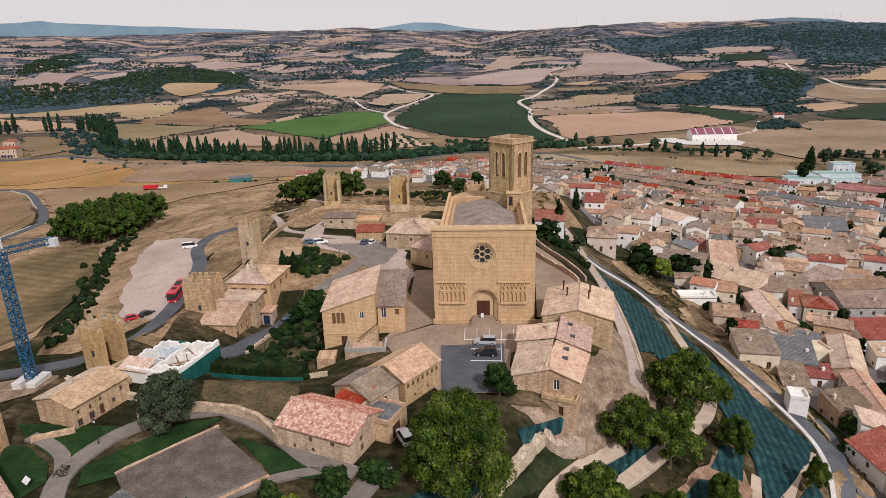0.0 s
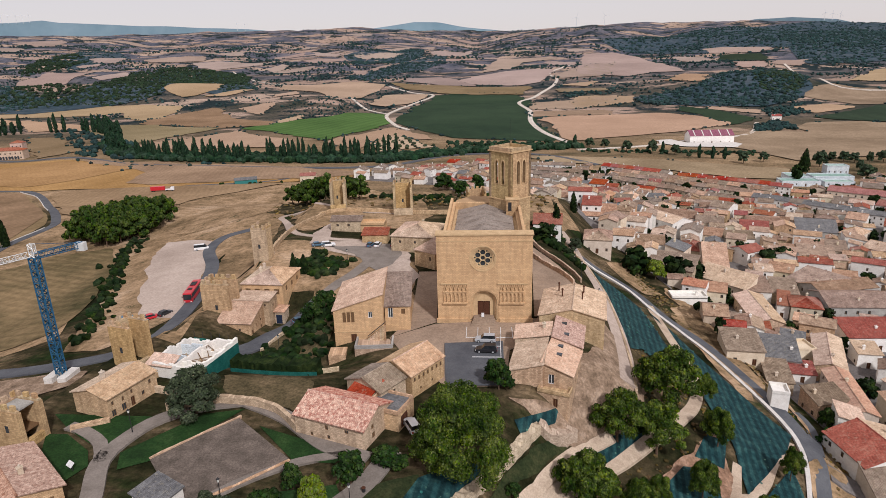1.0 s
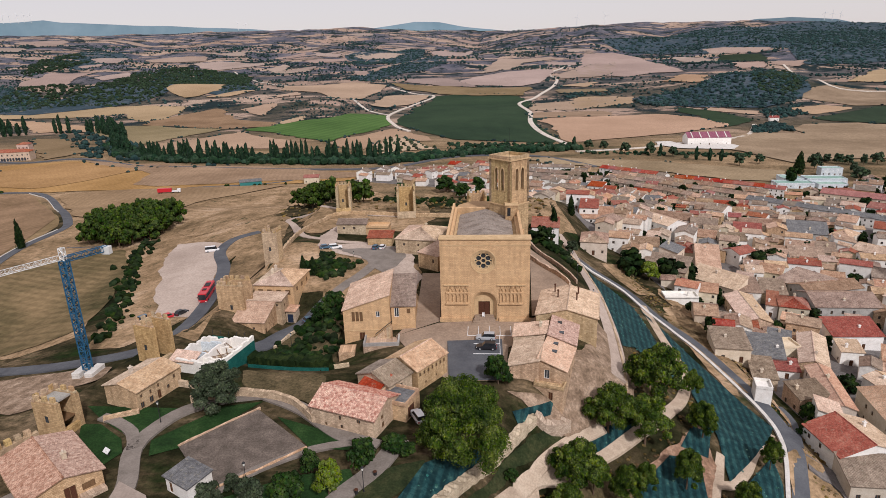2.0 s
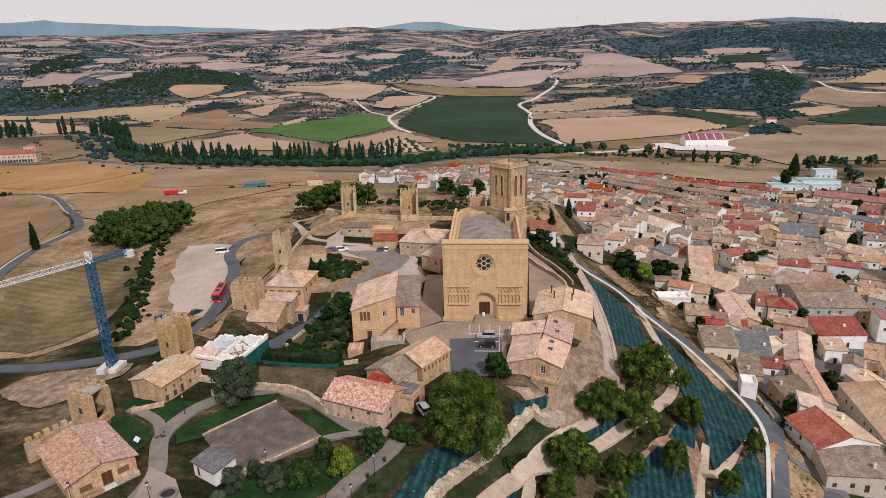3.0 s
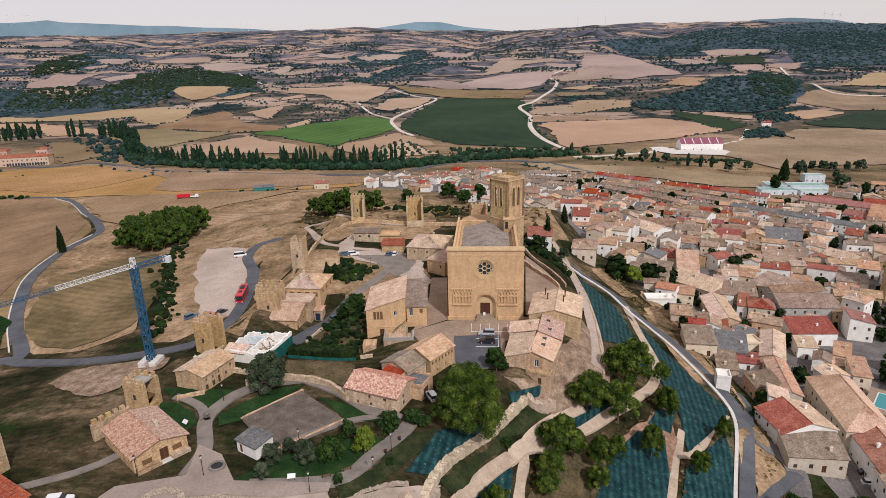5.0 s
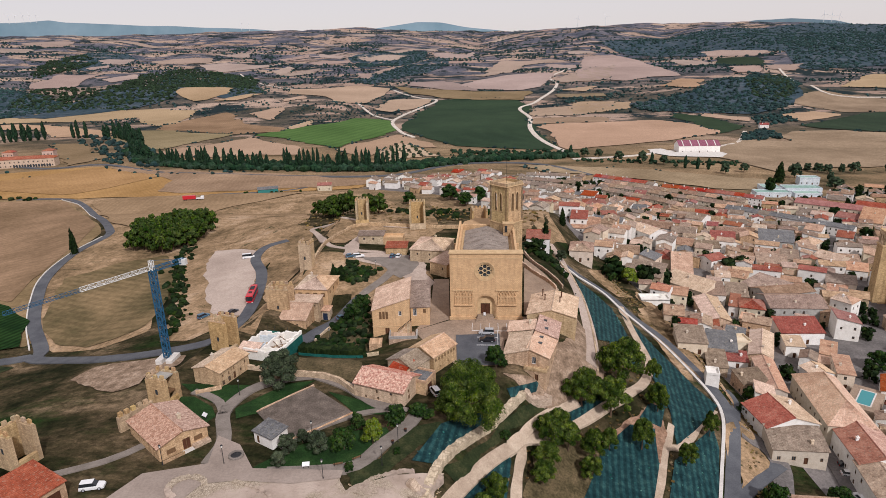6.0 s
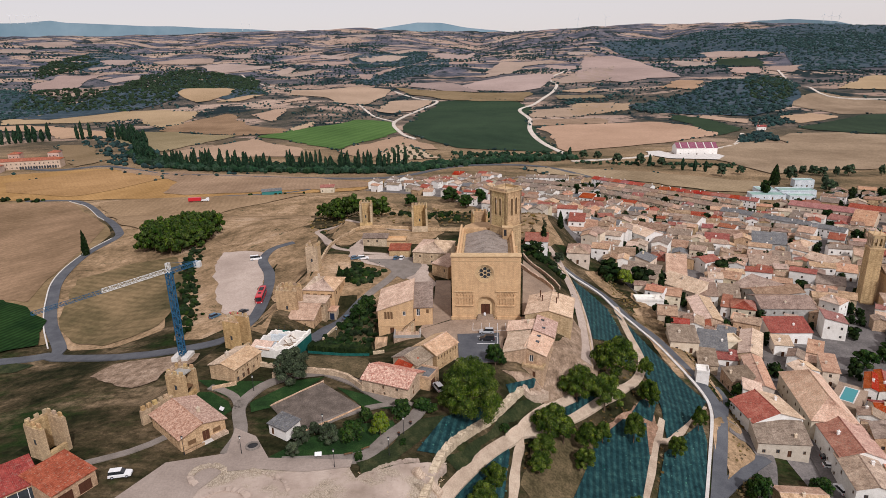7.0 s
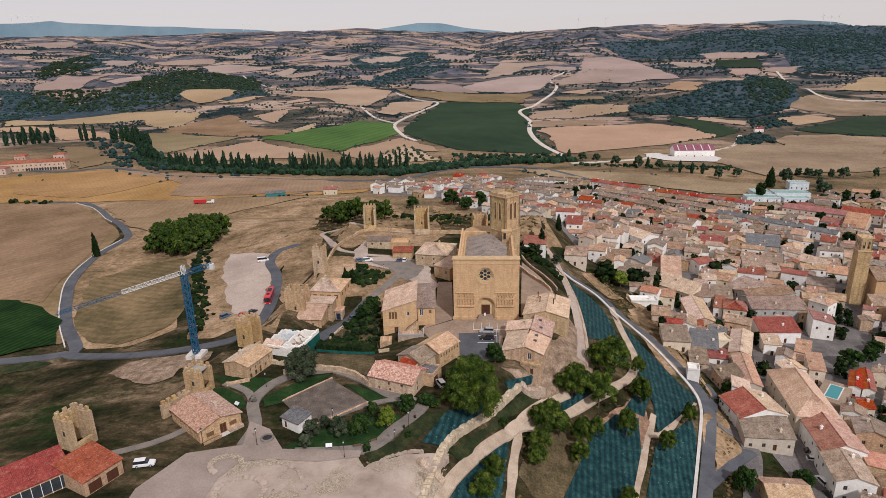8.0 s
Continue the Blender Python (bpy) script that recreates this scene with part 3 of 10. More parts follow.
def house(x, y, w, d, rot, h, wall=None, roof=None, ridge="x", rise=None, z=None, style="brown", win=None, label="", chim=1, over=0.35, foot=4.0,
          fronts="sewn", winsize=(0.9, 1.25), floors=None, door=True, name="house", category="house", group="", rib=0.3, extra=None, roof2=None):
    """A gabled, hipped, lean-to or flat house. w along its front, d deep; the front looks to local -y. ridge: x, y, hip, lean (falls to the front), lean_x, flat."""
    wall, roof = wall or STONE_OLD, roof or TILE_TAN
    if z is None:
        ca, sa = math.cos(radians(rot)), math.sin(radians(rot))
        zs = [height1(x + i * w / 2 * ca - j * d / 2 * sa, y + i * w / 2 * sa + j * d / 2 * ca) for i in (-1, 0, 1) for j in (-1, 0, 1)]
        z = sum(zs) / len(zs)
    r = random.Random(int(abs(x * 31 + y * 17) * 10))
    rise = rise if rise is not None else 0.17 * (d if ridge in ("x", "hip") else w)
    ob = thing(name, pose(x, y, z, 0, 0, rot), label or "old stone house with a clay tile roof", category, group)
    bm = bmesh.new()
    X, Y = w / 2, d / 2
    hb = h + (rise if ridge == "lean" else 0)
    corners = [(-X, -Y), (X, -Y), (X, Y), (-X, Y)]
    hts = {"s": h, "e": h, "n": hb, "w": h}
    wins = []
    for key, (p, q) in zip("senw", zip(corners, corners[1:] + corners[:1])):
        L = math.hypot(q[0] - p[0], q[1] - p[1])
        holes = []
        for side, u, v, ww, wh, st in extra or ():
            if side == key:
                holes.append((round(u - ww / 2, 3), round(u + ww / 2, 3), round(v, 3), round(v + wh, 3)))
                wins.append((key, p, q, u, v, ww, wh, st))
        if key in fronts and not extra:
            nf = floors or max(1, int(h / 2.9))
            count = max(1, int(L / 3.4)) if win is None else win
            for f in range(nf):
                for i in range(count):
                    if win is None and r.random() < 0.22:
                        continue
                    ww, wh = winsize[0] * r.uniform(0.85, 1.15), winsize[1] * r.uniform(0.85, 1.1)
                    u = L * (i + 0.5) / count + r.uniform(-0.3, 0.3)
                    v = 1.1 + f * (h - 0.6) / nf
                    st = style
                    if f == 0 and key == "s" and door and i == count // 2:
                        ww, wh, v, st = 1.1, 2.1, 0.05, "door"
                    if u - ww / 2 < 0.3 or u + ww / 2 > L - 0.3 or v + wh > h - 0.2:
                        continue
                    holes.append((round(u - ww / 2, 3), round(u + ww / 2, 3), round(v, 3), round(v + wh, 3)))
                    wins.append((key, p, q, u, v, ww, wh, st))
        wall_side(bm, (*p, 0), (*q, 0), -foot, hts[key], holes)
    flat = ridge == "flat"
    if ridge == "x":
        for s in (-1, 1):
            t = [bm.verts.new(v) for v in ((s * X, -Y, h), (s * X, Y, h), (s * X, 0, h + rise))]
            bm.faces.new(t if s > 0 else t[::-1])
    elif ridge == "y":
        for s in (-1, 1):
            t = [bm.verts.new(v) for v in ((-X, s * Y, h), (X, s * Y, h), (0, s * Y, h + rise))]
            bm.faces.new(t if s < 0 else t[::-1])
    elif ridge == "lean":
        for s in (-1, 1):
            t = [bm.verts.new(v) for v in ((s * X, -Y, h), (s * X, Y, h), (s * X, Y, hb))]
            bm.faces.new(t if s > 0 else t[::-1])
    if flat:
        box(bm, -X, X, -Y, Y, h - 0.25, h - 0.02)
        for q in ((-X, X, -Y, -Y + 0.25), (-X, X, Y - 0.25, Y), (-X, -X + 0.25, -Y + 0.25, Y - 0.25), (X - 0.25, X, -Y + 0.25, Y - 0.25)):
            box(bm, *q, h - 0.02, h + 0.7)
    bmesh.ops.remove_doubles(bm, verts=bm.verts[:], dist=0.002)
    part("wall", bm, wall, ob)
    for key, p, q, u, v, ww, wh, st in wins:
        L = math.hypot(q[0] - p[0], q[1] - p[1])
        dx, dy = (q[0] - p[0]) / L, (q[1] - p[1]) / L
        m = pose(p[0] + dx * u - dy * 0.12, p[1] + dy * u + dx * 0.12, v, 0, 0, math.degrees(math.atan2(dy, dx)))
        piece({"door": "door", "gate": "garage_door"}.get(st, "window"), window_mesh(ww, wh, st), ob, m @ Matrix.Diagonal((ww / round(ww, 1), 1, wh / round(wh, 1), 1)))
    o = over
    if not flat:
        jr = random.Random(3)
        zt = h + rise + 0.12

        def slope(*q, tiles=None):
            bm = bmesh.new()
            roof_sheet(bm, *q, jag=0.05, r=jr, pitch=rib)
            part("roof_slope", bm, tiles or roof, ob)

        def cap(p, q):
            bm = bmesh.new()
            tube(bm, p, q, 0.17, n=6)
            part("ridge_tiles", bm, roof, ob)
        if ridge == "x":
            lo = h - o * rise / Y + 0.12
            slope((-X - o, -Y - o, lo), (X + o, -Y - o, lo), (X + o, 0, zt), (-X - o, 0, zt))
            slope((X + o, Y + o, lo), (-X - o, Y + o, lo), (-X - o, 0, zt), (X + o, 0, zt))
            cap((-X - o, 0, zt), (X + o, 0, zt))
        elif ridge == "y":
            lo = h - o * rise / X + 0.12
            slope((-X - o, Y + o, lo), (-X - o, -Y - o, lo), (0, -Y - o, zt), (0, Y + o, zt))
            slope((X + o, -Y - o, lo), (X + o, Y + o, lo), (0, Y + o, zt), (0, -Y - o, zt), tiles=roof2)
            cap((0, -Y - o, zt), (0, Y + o, zt))
        elif ridge == "lean":
            k = rise / d
            slope((-X - o, -Y - o, h - o * k + 0.12), (X + o, -Y - o, h - o * k + 0.12), (X + o, Y + o * 0.5, hb + o * 0.5 * k + 0.12), (-X - o, Y + o * 0.5, hb + o * 0.5 * k + 0.12))
        elif ridge == "hip":
            e, lo = min(X, Y), h + 0.05
            A, B, C, D = (-X - o, -Y - o, lo), (X + o, -Y - o, lo), (X + o, Y + o, lo), (-X - o, Y + o, lo)
            if X >= Y:
                P, Q = (-X + e, 0, zt), (X - e + 0.02, 0, zt)
                sides = ((A, B, Q, P), (B, C, Q, Q), (C, D, P, Q), (D, A, P, P))
            else:
                P, Q = (0, -Y + e, zt), (0, Y - e + 0.02, zt)
                sides = ((A, B, P, P), (B, C, Q, P), (C, D, Q, Q), (D, A, P, Q))
            for q in sides:
                slope(*q)
            cap(P, Q)
    for c in range(chim):
        cx, cy = r.uniform(-0.35, 0.35) * w, r.uniform(-0.3, 0.3) * d
        if ridge in ("x", "hip"):
            cz = h + rise * (1 - abs(cy) / Y)
        elif ridge == "y":
            cz = h + rise * (1 - abs(cx) / X)
        elif ridge == "lean":
            cz = h + rise * (cy + Y) / d
        else:
            cz = h
        chimney(ob, cx, cy, cz, r.uniform(0.7, 1.3), wall if wall in (PLASTER_C, PLASTER_W) else PLASTER_C)
    return ob


# ---- the church ----
def arch(cx, z0, w, zs, rise, n=7):
    """A pointed arch outline, from its left foot over the top to the right foot."""
    pts = [(cx - w / 2, z0)]
    for i in range(n + 1):
        a = i / n
        pts.append((cx - w / 2 + w / 2 * (1 - math.cos(a * math.pi / 2)), zs + rise * math.sin(a * math.pi / 2) ** 0.85))
    pts += [(2 * cx - x, z) for x, z in pts[-2::-1]]
    return pts


def circle(cx, cz, r, n=28):
    return [(cx + r * math.cos(2 * math.pi * i / n), cz + r * math.sin(2 * math.pi * i / n)) for i in range(n)]


def plate(bm, outer, holes, y0, y1, back=False):
    """An upright slab in the x-z plane, front at y0, with holes that go back to y1."""
    edges, loops = [], []
    for pts in (outer, *holes):
        vs = [bm.verts.new((x, y0, z)) for x, z in pts]
        es = [bm.edges.new((vs[i], vs[(i + 1) % len(vs)])) for i in range(len(vs))]
        edges += es
        loops.append(vs)
    got = bmesh.ops.triangle_fill(bm, use_beauty=True, use_dissolve=False, edges=edges, normal=(0, -1, 0))
    for f in got["geom"]:
        if isinstance(f, bmesh.types.BMFace) and f.normal.y > 0:
            f.normal_flip()
    for k, vs in enumerate(loops):
        w = [bm.verts.new((v.co.x, y1, v.co.z)) for v in vs]
        n = len(vs)
        for i in range(n):
            bm.faces.new((vs[i], vs[(i + 1) % n], w[(i + 1) % n], w[i]))
    return bm


def church():
    ob = thing("church", pose(0, 0, 0), "golden stone fortress church with a tall bell tower", "church")
    H = 21.6
    door_arch = arch(-0.2, 0.6, 6.9, 4.75, 3.6)
    bm = bmesh.new()
    rect = [(-11, -3), (11, -3), (11, H), (-11, H)]
    plate(bm, rect, [door_arch, circle(-0.35, 16.0, 2.95)], 0, 0.9)
    bmesh.ops.recalc_face_normals(bm, faces=bm.faces[:])
    part("facade", bm, STONE, ob)
    part("facade_core", boxes((-11, 11, 1.9, 3.0, -3, H)), STONE, ob)
    part("facade_side", boxes((-11, -9.8, 0.9, 1.9, -3, H)), STONE, ob)
    part("facade_side", boxes((9.8, 11, 0.9, 1.9, -3, H)), STONE, ob)
    # string courses, plinth and coping of the front
    bm = boxes((-11.25, 11.25, -0.25, 3.2, H, H + 0.3), (-11.12, 11.12, -0.12, 3.1, H - 1.5, H - 1.25))
    part("cornice", bm, TRIM, ob)
    part("plinth", boxes((-11.3, -3.9, -0.35, 0, -3, 1.15)), STONE, ob)
    part("plinth", boxes((3.5, 11.3, -0.35, 0, -3, 1.15)), STONE, ob)
    # the rose: moulded rings, tracery of six petals, dark glass behind
    bm = bmesh.new()
    for r0, r1, y0, y1 in ((3.15, 2.9, -0.12, 0.3), (2.9, 2.55, 0.12, 0.5), (2.55, 2.2, 0.35, 0.7)):
        plate(bm, circle(-0.35, 16.0, r0), [circle(-0.35, 16.0, r1)], y0, y1)
    part("rose_moulding", bm, TRIM, ob)
    bm = bmesh.new()
    petals = [circle(-0.35, 16.0, 0.5, 12)]
    for i in range(6):
        a = math.pi / 6 + i * math.pi / 3
        petals.append(circle(-0.35 + 1.33 * math.cos(a), 16.0 + 1.33 * math.sin(a), 0.6, 14))
        b = a + math.pi / 6
        petals.append(circle(-0.35 + 1.86 * math.cos(b), 16.0 + 1.86 * math.sin(b), 0.22, 8))
    plate(bm, circle(-0.35, 16.0, 2.22), petals, 0.62, 0.85)
    part("rose_tracery", bm, STONE_WHITE, ob)
    part("rose_glass", boxes((-2.8, 2.1, 1.0, 1.05, 13.6, 18.4)), PANE, ob)
    # portal: stepped pointed rings, jambs, tympanum, door
    rings = [door_arch] + [arch(-0.2, 0.6, 6.9 - 0.54 * k, 4.75, 3.6 - 0.3 * k) for k in range(1, 5)]
    for k in range(4):
        bm = bmesh.new()
        plate(bm, rings[k], [rings[k + 1]], 0.08 + 0.3 * k, 0.5 + 0.3 * k)
        part("archivolt", bm, TRIM if k % 2 else STONE, ob)
    bm = bmesh.new()
    plate(bm, rings[4], [[(-1.65, 0.65), (-1.65, 5.0), (1.25, 5.0), (1.25, 0.65)]], 1.3, 1.7)
    part("tympanum", bm, TRIM, ob, "carved pale stone tympanum")
    for x0, s in ((-1.65, -1.5), (-0.17, -0.06)):
        leaf = part("door_leaf", boxes((x0, x0 + 1.42, 1.55, 1.65, 1.4, 5.0)), WOOD_DARK, ob, "dark red-brown wooden door leaf")
        for i in range(4):
            part("door_panel", boxes((s, s + 1.2, 1.5, 1.55, 1.7 + 0.8 * i, 2.3 + 0.8 * i)), WOOD_DARK, leaf)
    part("notice_board", boxes((-0.75, -0.1, -0.3, -0.2, 1.6, 2.6), (-0.7, -0.62, -0.28, -0.2, 1.4, 1.6), (-0.22, -0.14, -0.28, -0.2, 1.4, 1.6)), WHITE, ob)
    bm = boxes((-3.2, 2.8, -2.2, 0.3, -0.5, 0.35), (-3.0, 2.6, -1.5, 0.3, 0.35, 0.7), (-2.8, 2.4, -0.9, 0.5, 0.7, 1.05), (-2.6, 2.2, -0.3, 1.7, 1.05, 1.4))
    part("step", bm, PAVING, ob)
    # blind arcades with gablets either side
    for x0, x1 in ((-9.6, -4.05), (3.65, 9.2)):
        n = 6
        s = (x1 - x0) / n
        bm = bmesh.new()
        holes = [arch(x0 + s * (i + 0.5), 5.4, s * 0.62, 7.0, 0.6, 4) for i in range(n)]
        plate(bm, [(x0, 5.15), (x1, 5.15), (x1, 7.9), (x0, 7.9)], holes, -0.34, 0.0)
        box(bm, x0 - 0.15, x1 + 0.15, -0.5, 0, 4.85, 5.15)
        box(bm, x0 - 0.1, x1 + 0.1, -0.42, 0, 7.9, 8.05)
        for i in range(n):
            c = x0 + s * (i + 0.5)
            for k in (-1, 1):
                tube(bm, (c + k * s * 0.46, -0.18, 8.0), (c, -0.18, 9.6), 0.15, n=5)
            tube(bm, (c + s / 2, -0.2, 7.9), (c + s / 2, -0.16, 9.7), 0.14, 0.06, n=5)
        part("blind_arcade", bm, STONE, ob)
        part("string_course", boxes((x0 - 0.6, x1 + (0.9 if x1 > 5 else 0.1), -0.3, 0, 9.75, 10.0)), TRIM, ob)
    # nave: tall walls with a parapet walk round a roof of stone slabs
    for s in (-1, 1):
        part("nave_wall", boxes((min(s * 9.6, s * 8.2), max(s * 9.6, s * 8.2), 3, 38, -3, 20.3)), STONE, ob)
        part("parapet", boxes((min(s * 9.6, s * 8.9), max(s * 9.6, s * 8.9), 3, 38 if s < 0 else 29, 20.3, 21.5)), STONE, ob)
        for y in (8, 15, 22, 29):
            part("buttress", boxes((min(s * 11.2, s * 9.6), max(s * 11.2, s * 9.6), y, y + 1.5, -3, 15.5)), STONE, ob)
    part("nave_wall", boxes((-8.2, 8.2, 36.8, 38, -3, 20.3)), STONE, ob)
    # roof slabs in five bands, each overlapping the one below it
    for k in range(6):
        y0, y1 = 3.0 + k * 5.3, 3.2 + (k + 1) * 5.3
        bm = bmesh.new()
        for s in (-1, 1):
            a, b = [(s * 7.4, y0, 18.9 + 0.12), (0, y0, 20.55 + 0.12)], [(s * 7.4, y1, 18.7), (0, y1, 20.35)]
            v = [bm.verts.new(p) for p in (*a, b[1], b[0])]
            lo = [bm.verts.new((x, y, z - 0.35)) for x, y, z in (*a, b[1], b[0])]
            bm.faces.new(v)
            bm.faces.new(lo[::-1])
            for i in range(4):
                bm.faces.new((v[i], lo[i], lo[(i + 1) % 4], v[(i + 1) % 4]))
        bmesh.ops.recalc_face_normals(bm, faces=bm.faces[:])
        part("roof_slab", bm, SLATE, ob, "grey weathered stone roof")
    part("roof_walk", boxes((-8.9, -7.3, 3, 37, 18.1, 18.6), (7.3, 8.9, 3, 37, 18.1, 18.6)), TRIM, ob)
    # apse behind
    bm = bmesh.new()
    prism(bm, [(-9, 38), (9, 38), (8.2, 44), (4.5, 48.5), (-4.5, 48.5), (-8.2, 44)], -3, 19.5)
    part("apse", bm, STONE, ob)
    # bell tower, its corner turned to the front
    cx, cy, S, TOP = 7.0, 35.0, 8.1, 36.3
    tw = thing("bell_tower", pose(cx, cy, 0, 0, 0, 45), "tall square stone bell tower with paired pointed openings", "tower")
    h = S / 2
    part("shaft", boxes((-h, h, -h, h, -3, 22.3)), STONE_TOWER, tw)
    for q in range(4):
        m = pose(0, 0, 0, 0, 0, 90 * q)
        bm = bmesh.new()
        plate(bm, [(-h, 22.5), (h, 22.5), (h, TOP - 1), (-h, TOP - 1)], [arch(-1.15, 26.6, 1.25, 31.3, 1.7), arch(1.15, 26.6, 1.25, 31.3, 1.7)], -h, -h + 0.85)
        o = part("belfry_wall", bm, STONE_TOWER, tw)
        o.matrix_basis = m
        bm = bmesh.new()
        for s in (-1.15, 1.15):
            plate(bm, arch(s, 26.5, 1.75, 31.3, 2.15), [arch(s, 26.6, 1.25, 31.3, 1.7)], -h - 0.1, -h + 0.1)
        o = part("opening_moulding", bm, TRIM, tw)
        o.matrix_basis = m
    part("belfry_floor", boxes((-h + 0.9, h - 0.9, -h + 0.9, h - 0.9, 22.3, 22.6)), PAVING, tw)
    part("belt_course", boxes((-h - 0.15, h + 0.15, -h - 0.15, h + 0.15, 22.3, 22.6)), TRIM, tw)
    part("top_cornice", boxes((-h - 0.28, h + 0.28, -h - 0.28, h + 0.28, TOP - 1.0, TOP - 0.7)), TRIM, tw)
    bm = bmesh.new()
    for q in ((-h, h, -h, -h + 0.5), (-h, h, h - 0.5, h), (-h, -h + 0.5, -h + 0.5, h - 0.5), (h - 0.5, h, -h + 0.5, h - 0.5)):
        box(bm, *q, TOP - 0.7, TOP + 0.25)
    part("parapet", bm, STONE_TOWER, tw)
    part("tower_roof", boxes((-h + 0.5, h - 0.5, -h + 0.5, h - 0.5, TOP - 1.0, TOP - 0.65)), TRIM, tw)
    bm = bmesh.new()
    tube(bm, (0.5, 0.5, TOP - 0.7), (0.5, 0.5, TOP + 7.5), 0.06, 0.03, 5)
    part("flag_pole", bm, DARK, tw)
    # stair turret and its ledge on the front corner
    bm = boxes((5.8, 9.2, 27.2, 30.6, -3, 23.2))
    part("stair_turret", bm, STONE_TOWER, ob)
    part("turret_door", boxes((6.3, 7.2, 27.1, 27.25, 20.3, 22.6)), DARK, ob)
    part("turret_cap", boxes((5.6, 9.4, 27.0, 30.8, 23.2, 23.5)), TRIM, ob)


SLATE = mottled("weathered_stone_slabs", (0.2, 0.165, 0.14), (0.285, 0.24, 0.205), (0.36, 0.31, 0.27), 0.25, 2.5)
church()


# ---- castle wall towers ----
def merlons(bm, pts, z, w=0.9, gap=0.6, h=0.9, t=0.5):
    """A toothed parapet along the line pts."""
    for p, q in zip(pts, pts[1:]):
        p, q = Vector((*p, 0)), Vector((*q, 0))
        L = (q - p).length
        n = max(1, int(L / (w + gap)))
        m = Matrix.Translation(p) @ (q - p).to_track_quat("X", "Z").to_matrix().to_4x4()
        box(bm, 0, L, -t / 2, t / 2, z, z + 0.35, m)
        for i in range(n):
            u = L * (i + 0.5) / n
            box(bm, u - w / 2, u + w / 2, -t / 2, t / 2, z + 0.35, z + 0.35 + h, m)


def wall_tower(x, y, z, w, d, h, rot, gap="e", floors=0, label="", slit=True):
    """A castle tower of three walls, open at its gorge, with a toothed top."""
    ob = thing("castle_tower", pose(x, y, z, 0, 0, rot), label or "square medieval castle tower of tan stone with battlements", "tower", "castle towers")
    X, Y, t = w / 2, d / 2, 0.9
    sides = {"s": (-X, X, -Y, -Y + t), "n": (-X, X, Y - t, Y), "w": (-X, -X + t, -Y + t, Y - t), "e": (X - t, X, -Y + t, Y - t)}
    bm = bmesh.new()
    for k, q in sides.items():
        if k != gap:
            box(bm, *q, -6, h - 1.2)
        else:
            box(bm, *q, -6, h * 0.22)
    part("wall", bm, STONE_TOWER, ob)
    bm = bmesh.new()
    c = t / 2
    ring = {"s": [(-X, -Y + c), (X, -Y + c)], "n": [(X, Y - c), (-X, Y - c)], "w": [(-X + c, Y), (-X + c, -Y)], "e": [(X - c, -Y), (X - c, Y)]}
    for k, line in ring.items():
        if k != gap:
            merlons(bm, line, h - 1.2)
    part("battlement", bm, STONE_TOWER, ob)
    for f in range(floors):
        zf = h * 0.35 + f * (h * 0.62 - 1.2) / max(1, floors - 1) if floors > 1 else h * 0.6
        part("floor_deck", boxes((-X + t, X - t, -Y + t, Y - t * (gap != "n"), zf, zf + 0.3)), PLASTER_G if f else WOOD, ob)
    if slit:
        bm = bmesh.new()
        box(bm, -0.35, 0.35, -Y - 0.03, -Y + 0.1, h * 0.42, h * 0.42 + 1.3)
        part("window", bm, PANE, ob)
    return ob


wall_tower(-97.2, -73.4, 0, 5.8, 5.8, 9.4, -20, "e")
wall_tower(-78.2, -48.9, -0.5, 5.6, 5.0, 8.7, -12, "e", 2, label="square castle tower with open timber floors")
wall_tower(-74.9, -20.2, -2.0, 5.6, 5.4, 12.0, -18, "e")
wall_tower(-68.7, 10.9, -6.2, 7.6, 5.6, 13.6, -4, "e")
wall_tower(-68.8, 44.5, 0, 4.7, 5.2, 12.5, -6, "n", label="tall square stone castle tower on the hill's edge")
wall_tower(-60.2, 110, 0, 6.2, 5.5, 13.2, 4, "s")
wall_tower(-32.6, 103, 0, 7.6, 6.0, 13.4, 6, "s")
wall_tower(-3.5, 95, 0, 7.2, 6.0, 12.0, 10, "s")
# ---- houses on the hilltop ----
house(-29.2, 1.0, 18.0, 11.2, -85, 6.6, STONE, TILE_PALE, "lean", 3.6, z=0, label="large golden stone house with a pale sloping tile roof", foot=8, chim=0,
      extra=[("e", 2.4, 3.6, 0.75, 2.5, "shutter"), ("e", 3.35, 3.6, 0.75, 2.5, "shutter"), ("e", 4.3, 3.6, 0.75, 2.5, "shutter"), ("e", 8.3, 4.6, 0.9, 1.5, "white"), ("e", 4.3, -1.3, 1.3, 2.0, "door"), ("e", 3.6, -4.2, 2.6, 1.6, "gate")])
part("string_course", boxes((9.0, 9.12, -5.7, 5.7, 1.2, 1.4)), TRIM, bpy.data.objects["house"])
house(-20.6, 2.5, 5.8, 14.5, 5, 6.2, STONE, TILE_BROWN, "lean", 3.0, z=0, label="stone house wing with a steep brown tile roof", chim=0,
      extra=[("s", 1.3, 3.4, 1.1, 2.4, "white"), ("s", 4.2, 4.2, 0.9, 1.3, "shutter"), ("e", 3.0, 1.0, 0.9, 1.2, "brown"), ("e", 7.0, 3.4, 0.9, 1.2, "brown")])
house(-14.2, -27.7, 9.6, 8.6, 56, 4.8, STONE_OLD, TILE_PALE, "x", 1.9, z=0, label="long stone barn with a tan tile roof", chim=0,
      extra=[("s", 0.9 + 1.3 * k, 3.1, 0.55, 0.9, "brown") for k in range(7)] + [("s", 2.6, 0.9, 0.5, 0.6, "brown"), ("s", 6.0, 1.0, 0.5, 0.6, "brown")])
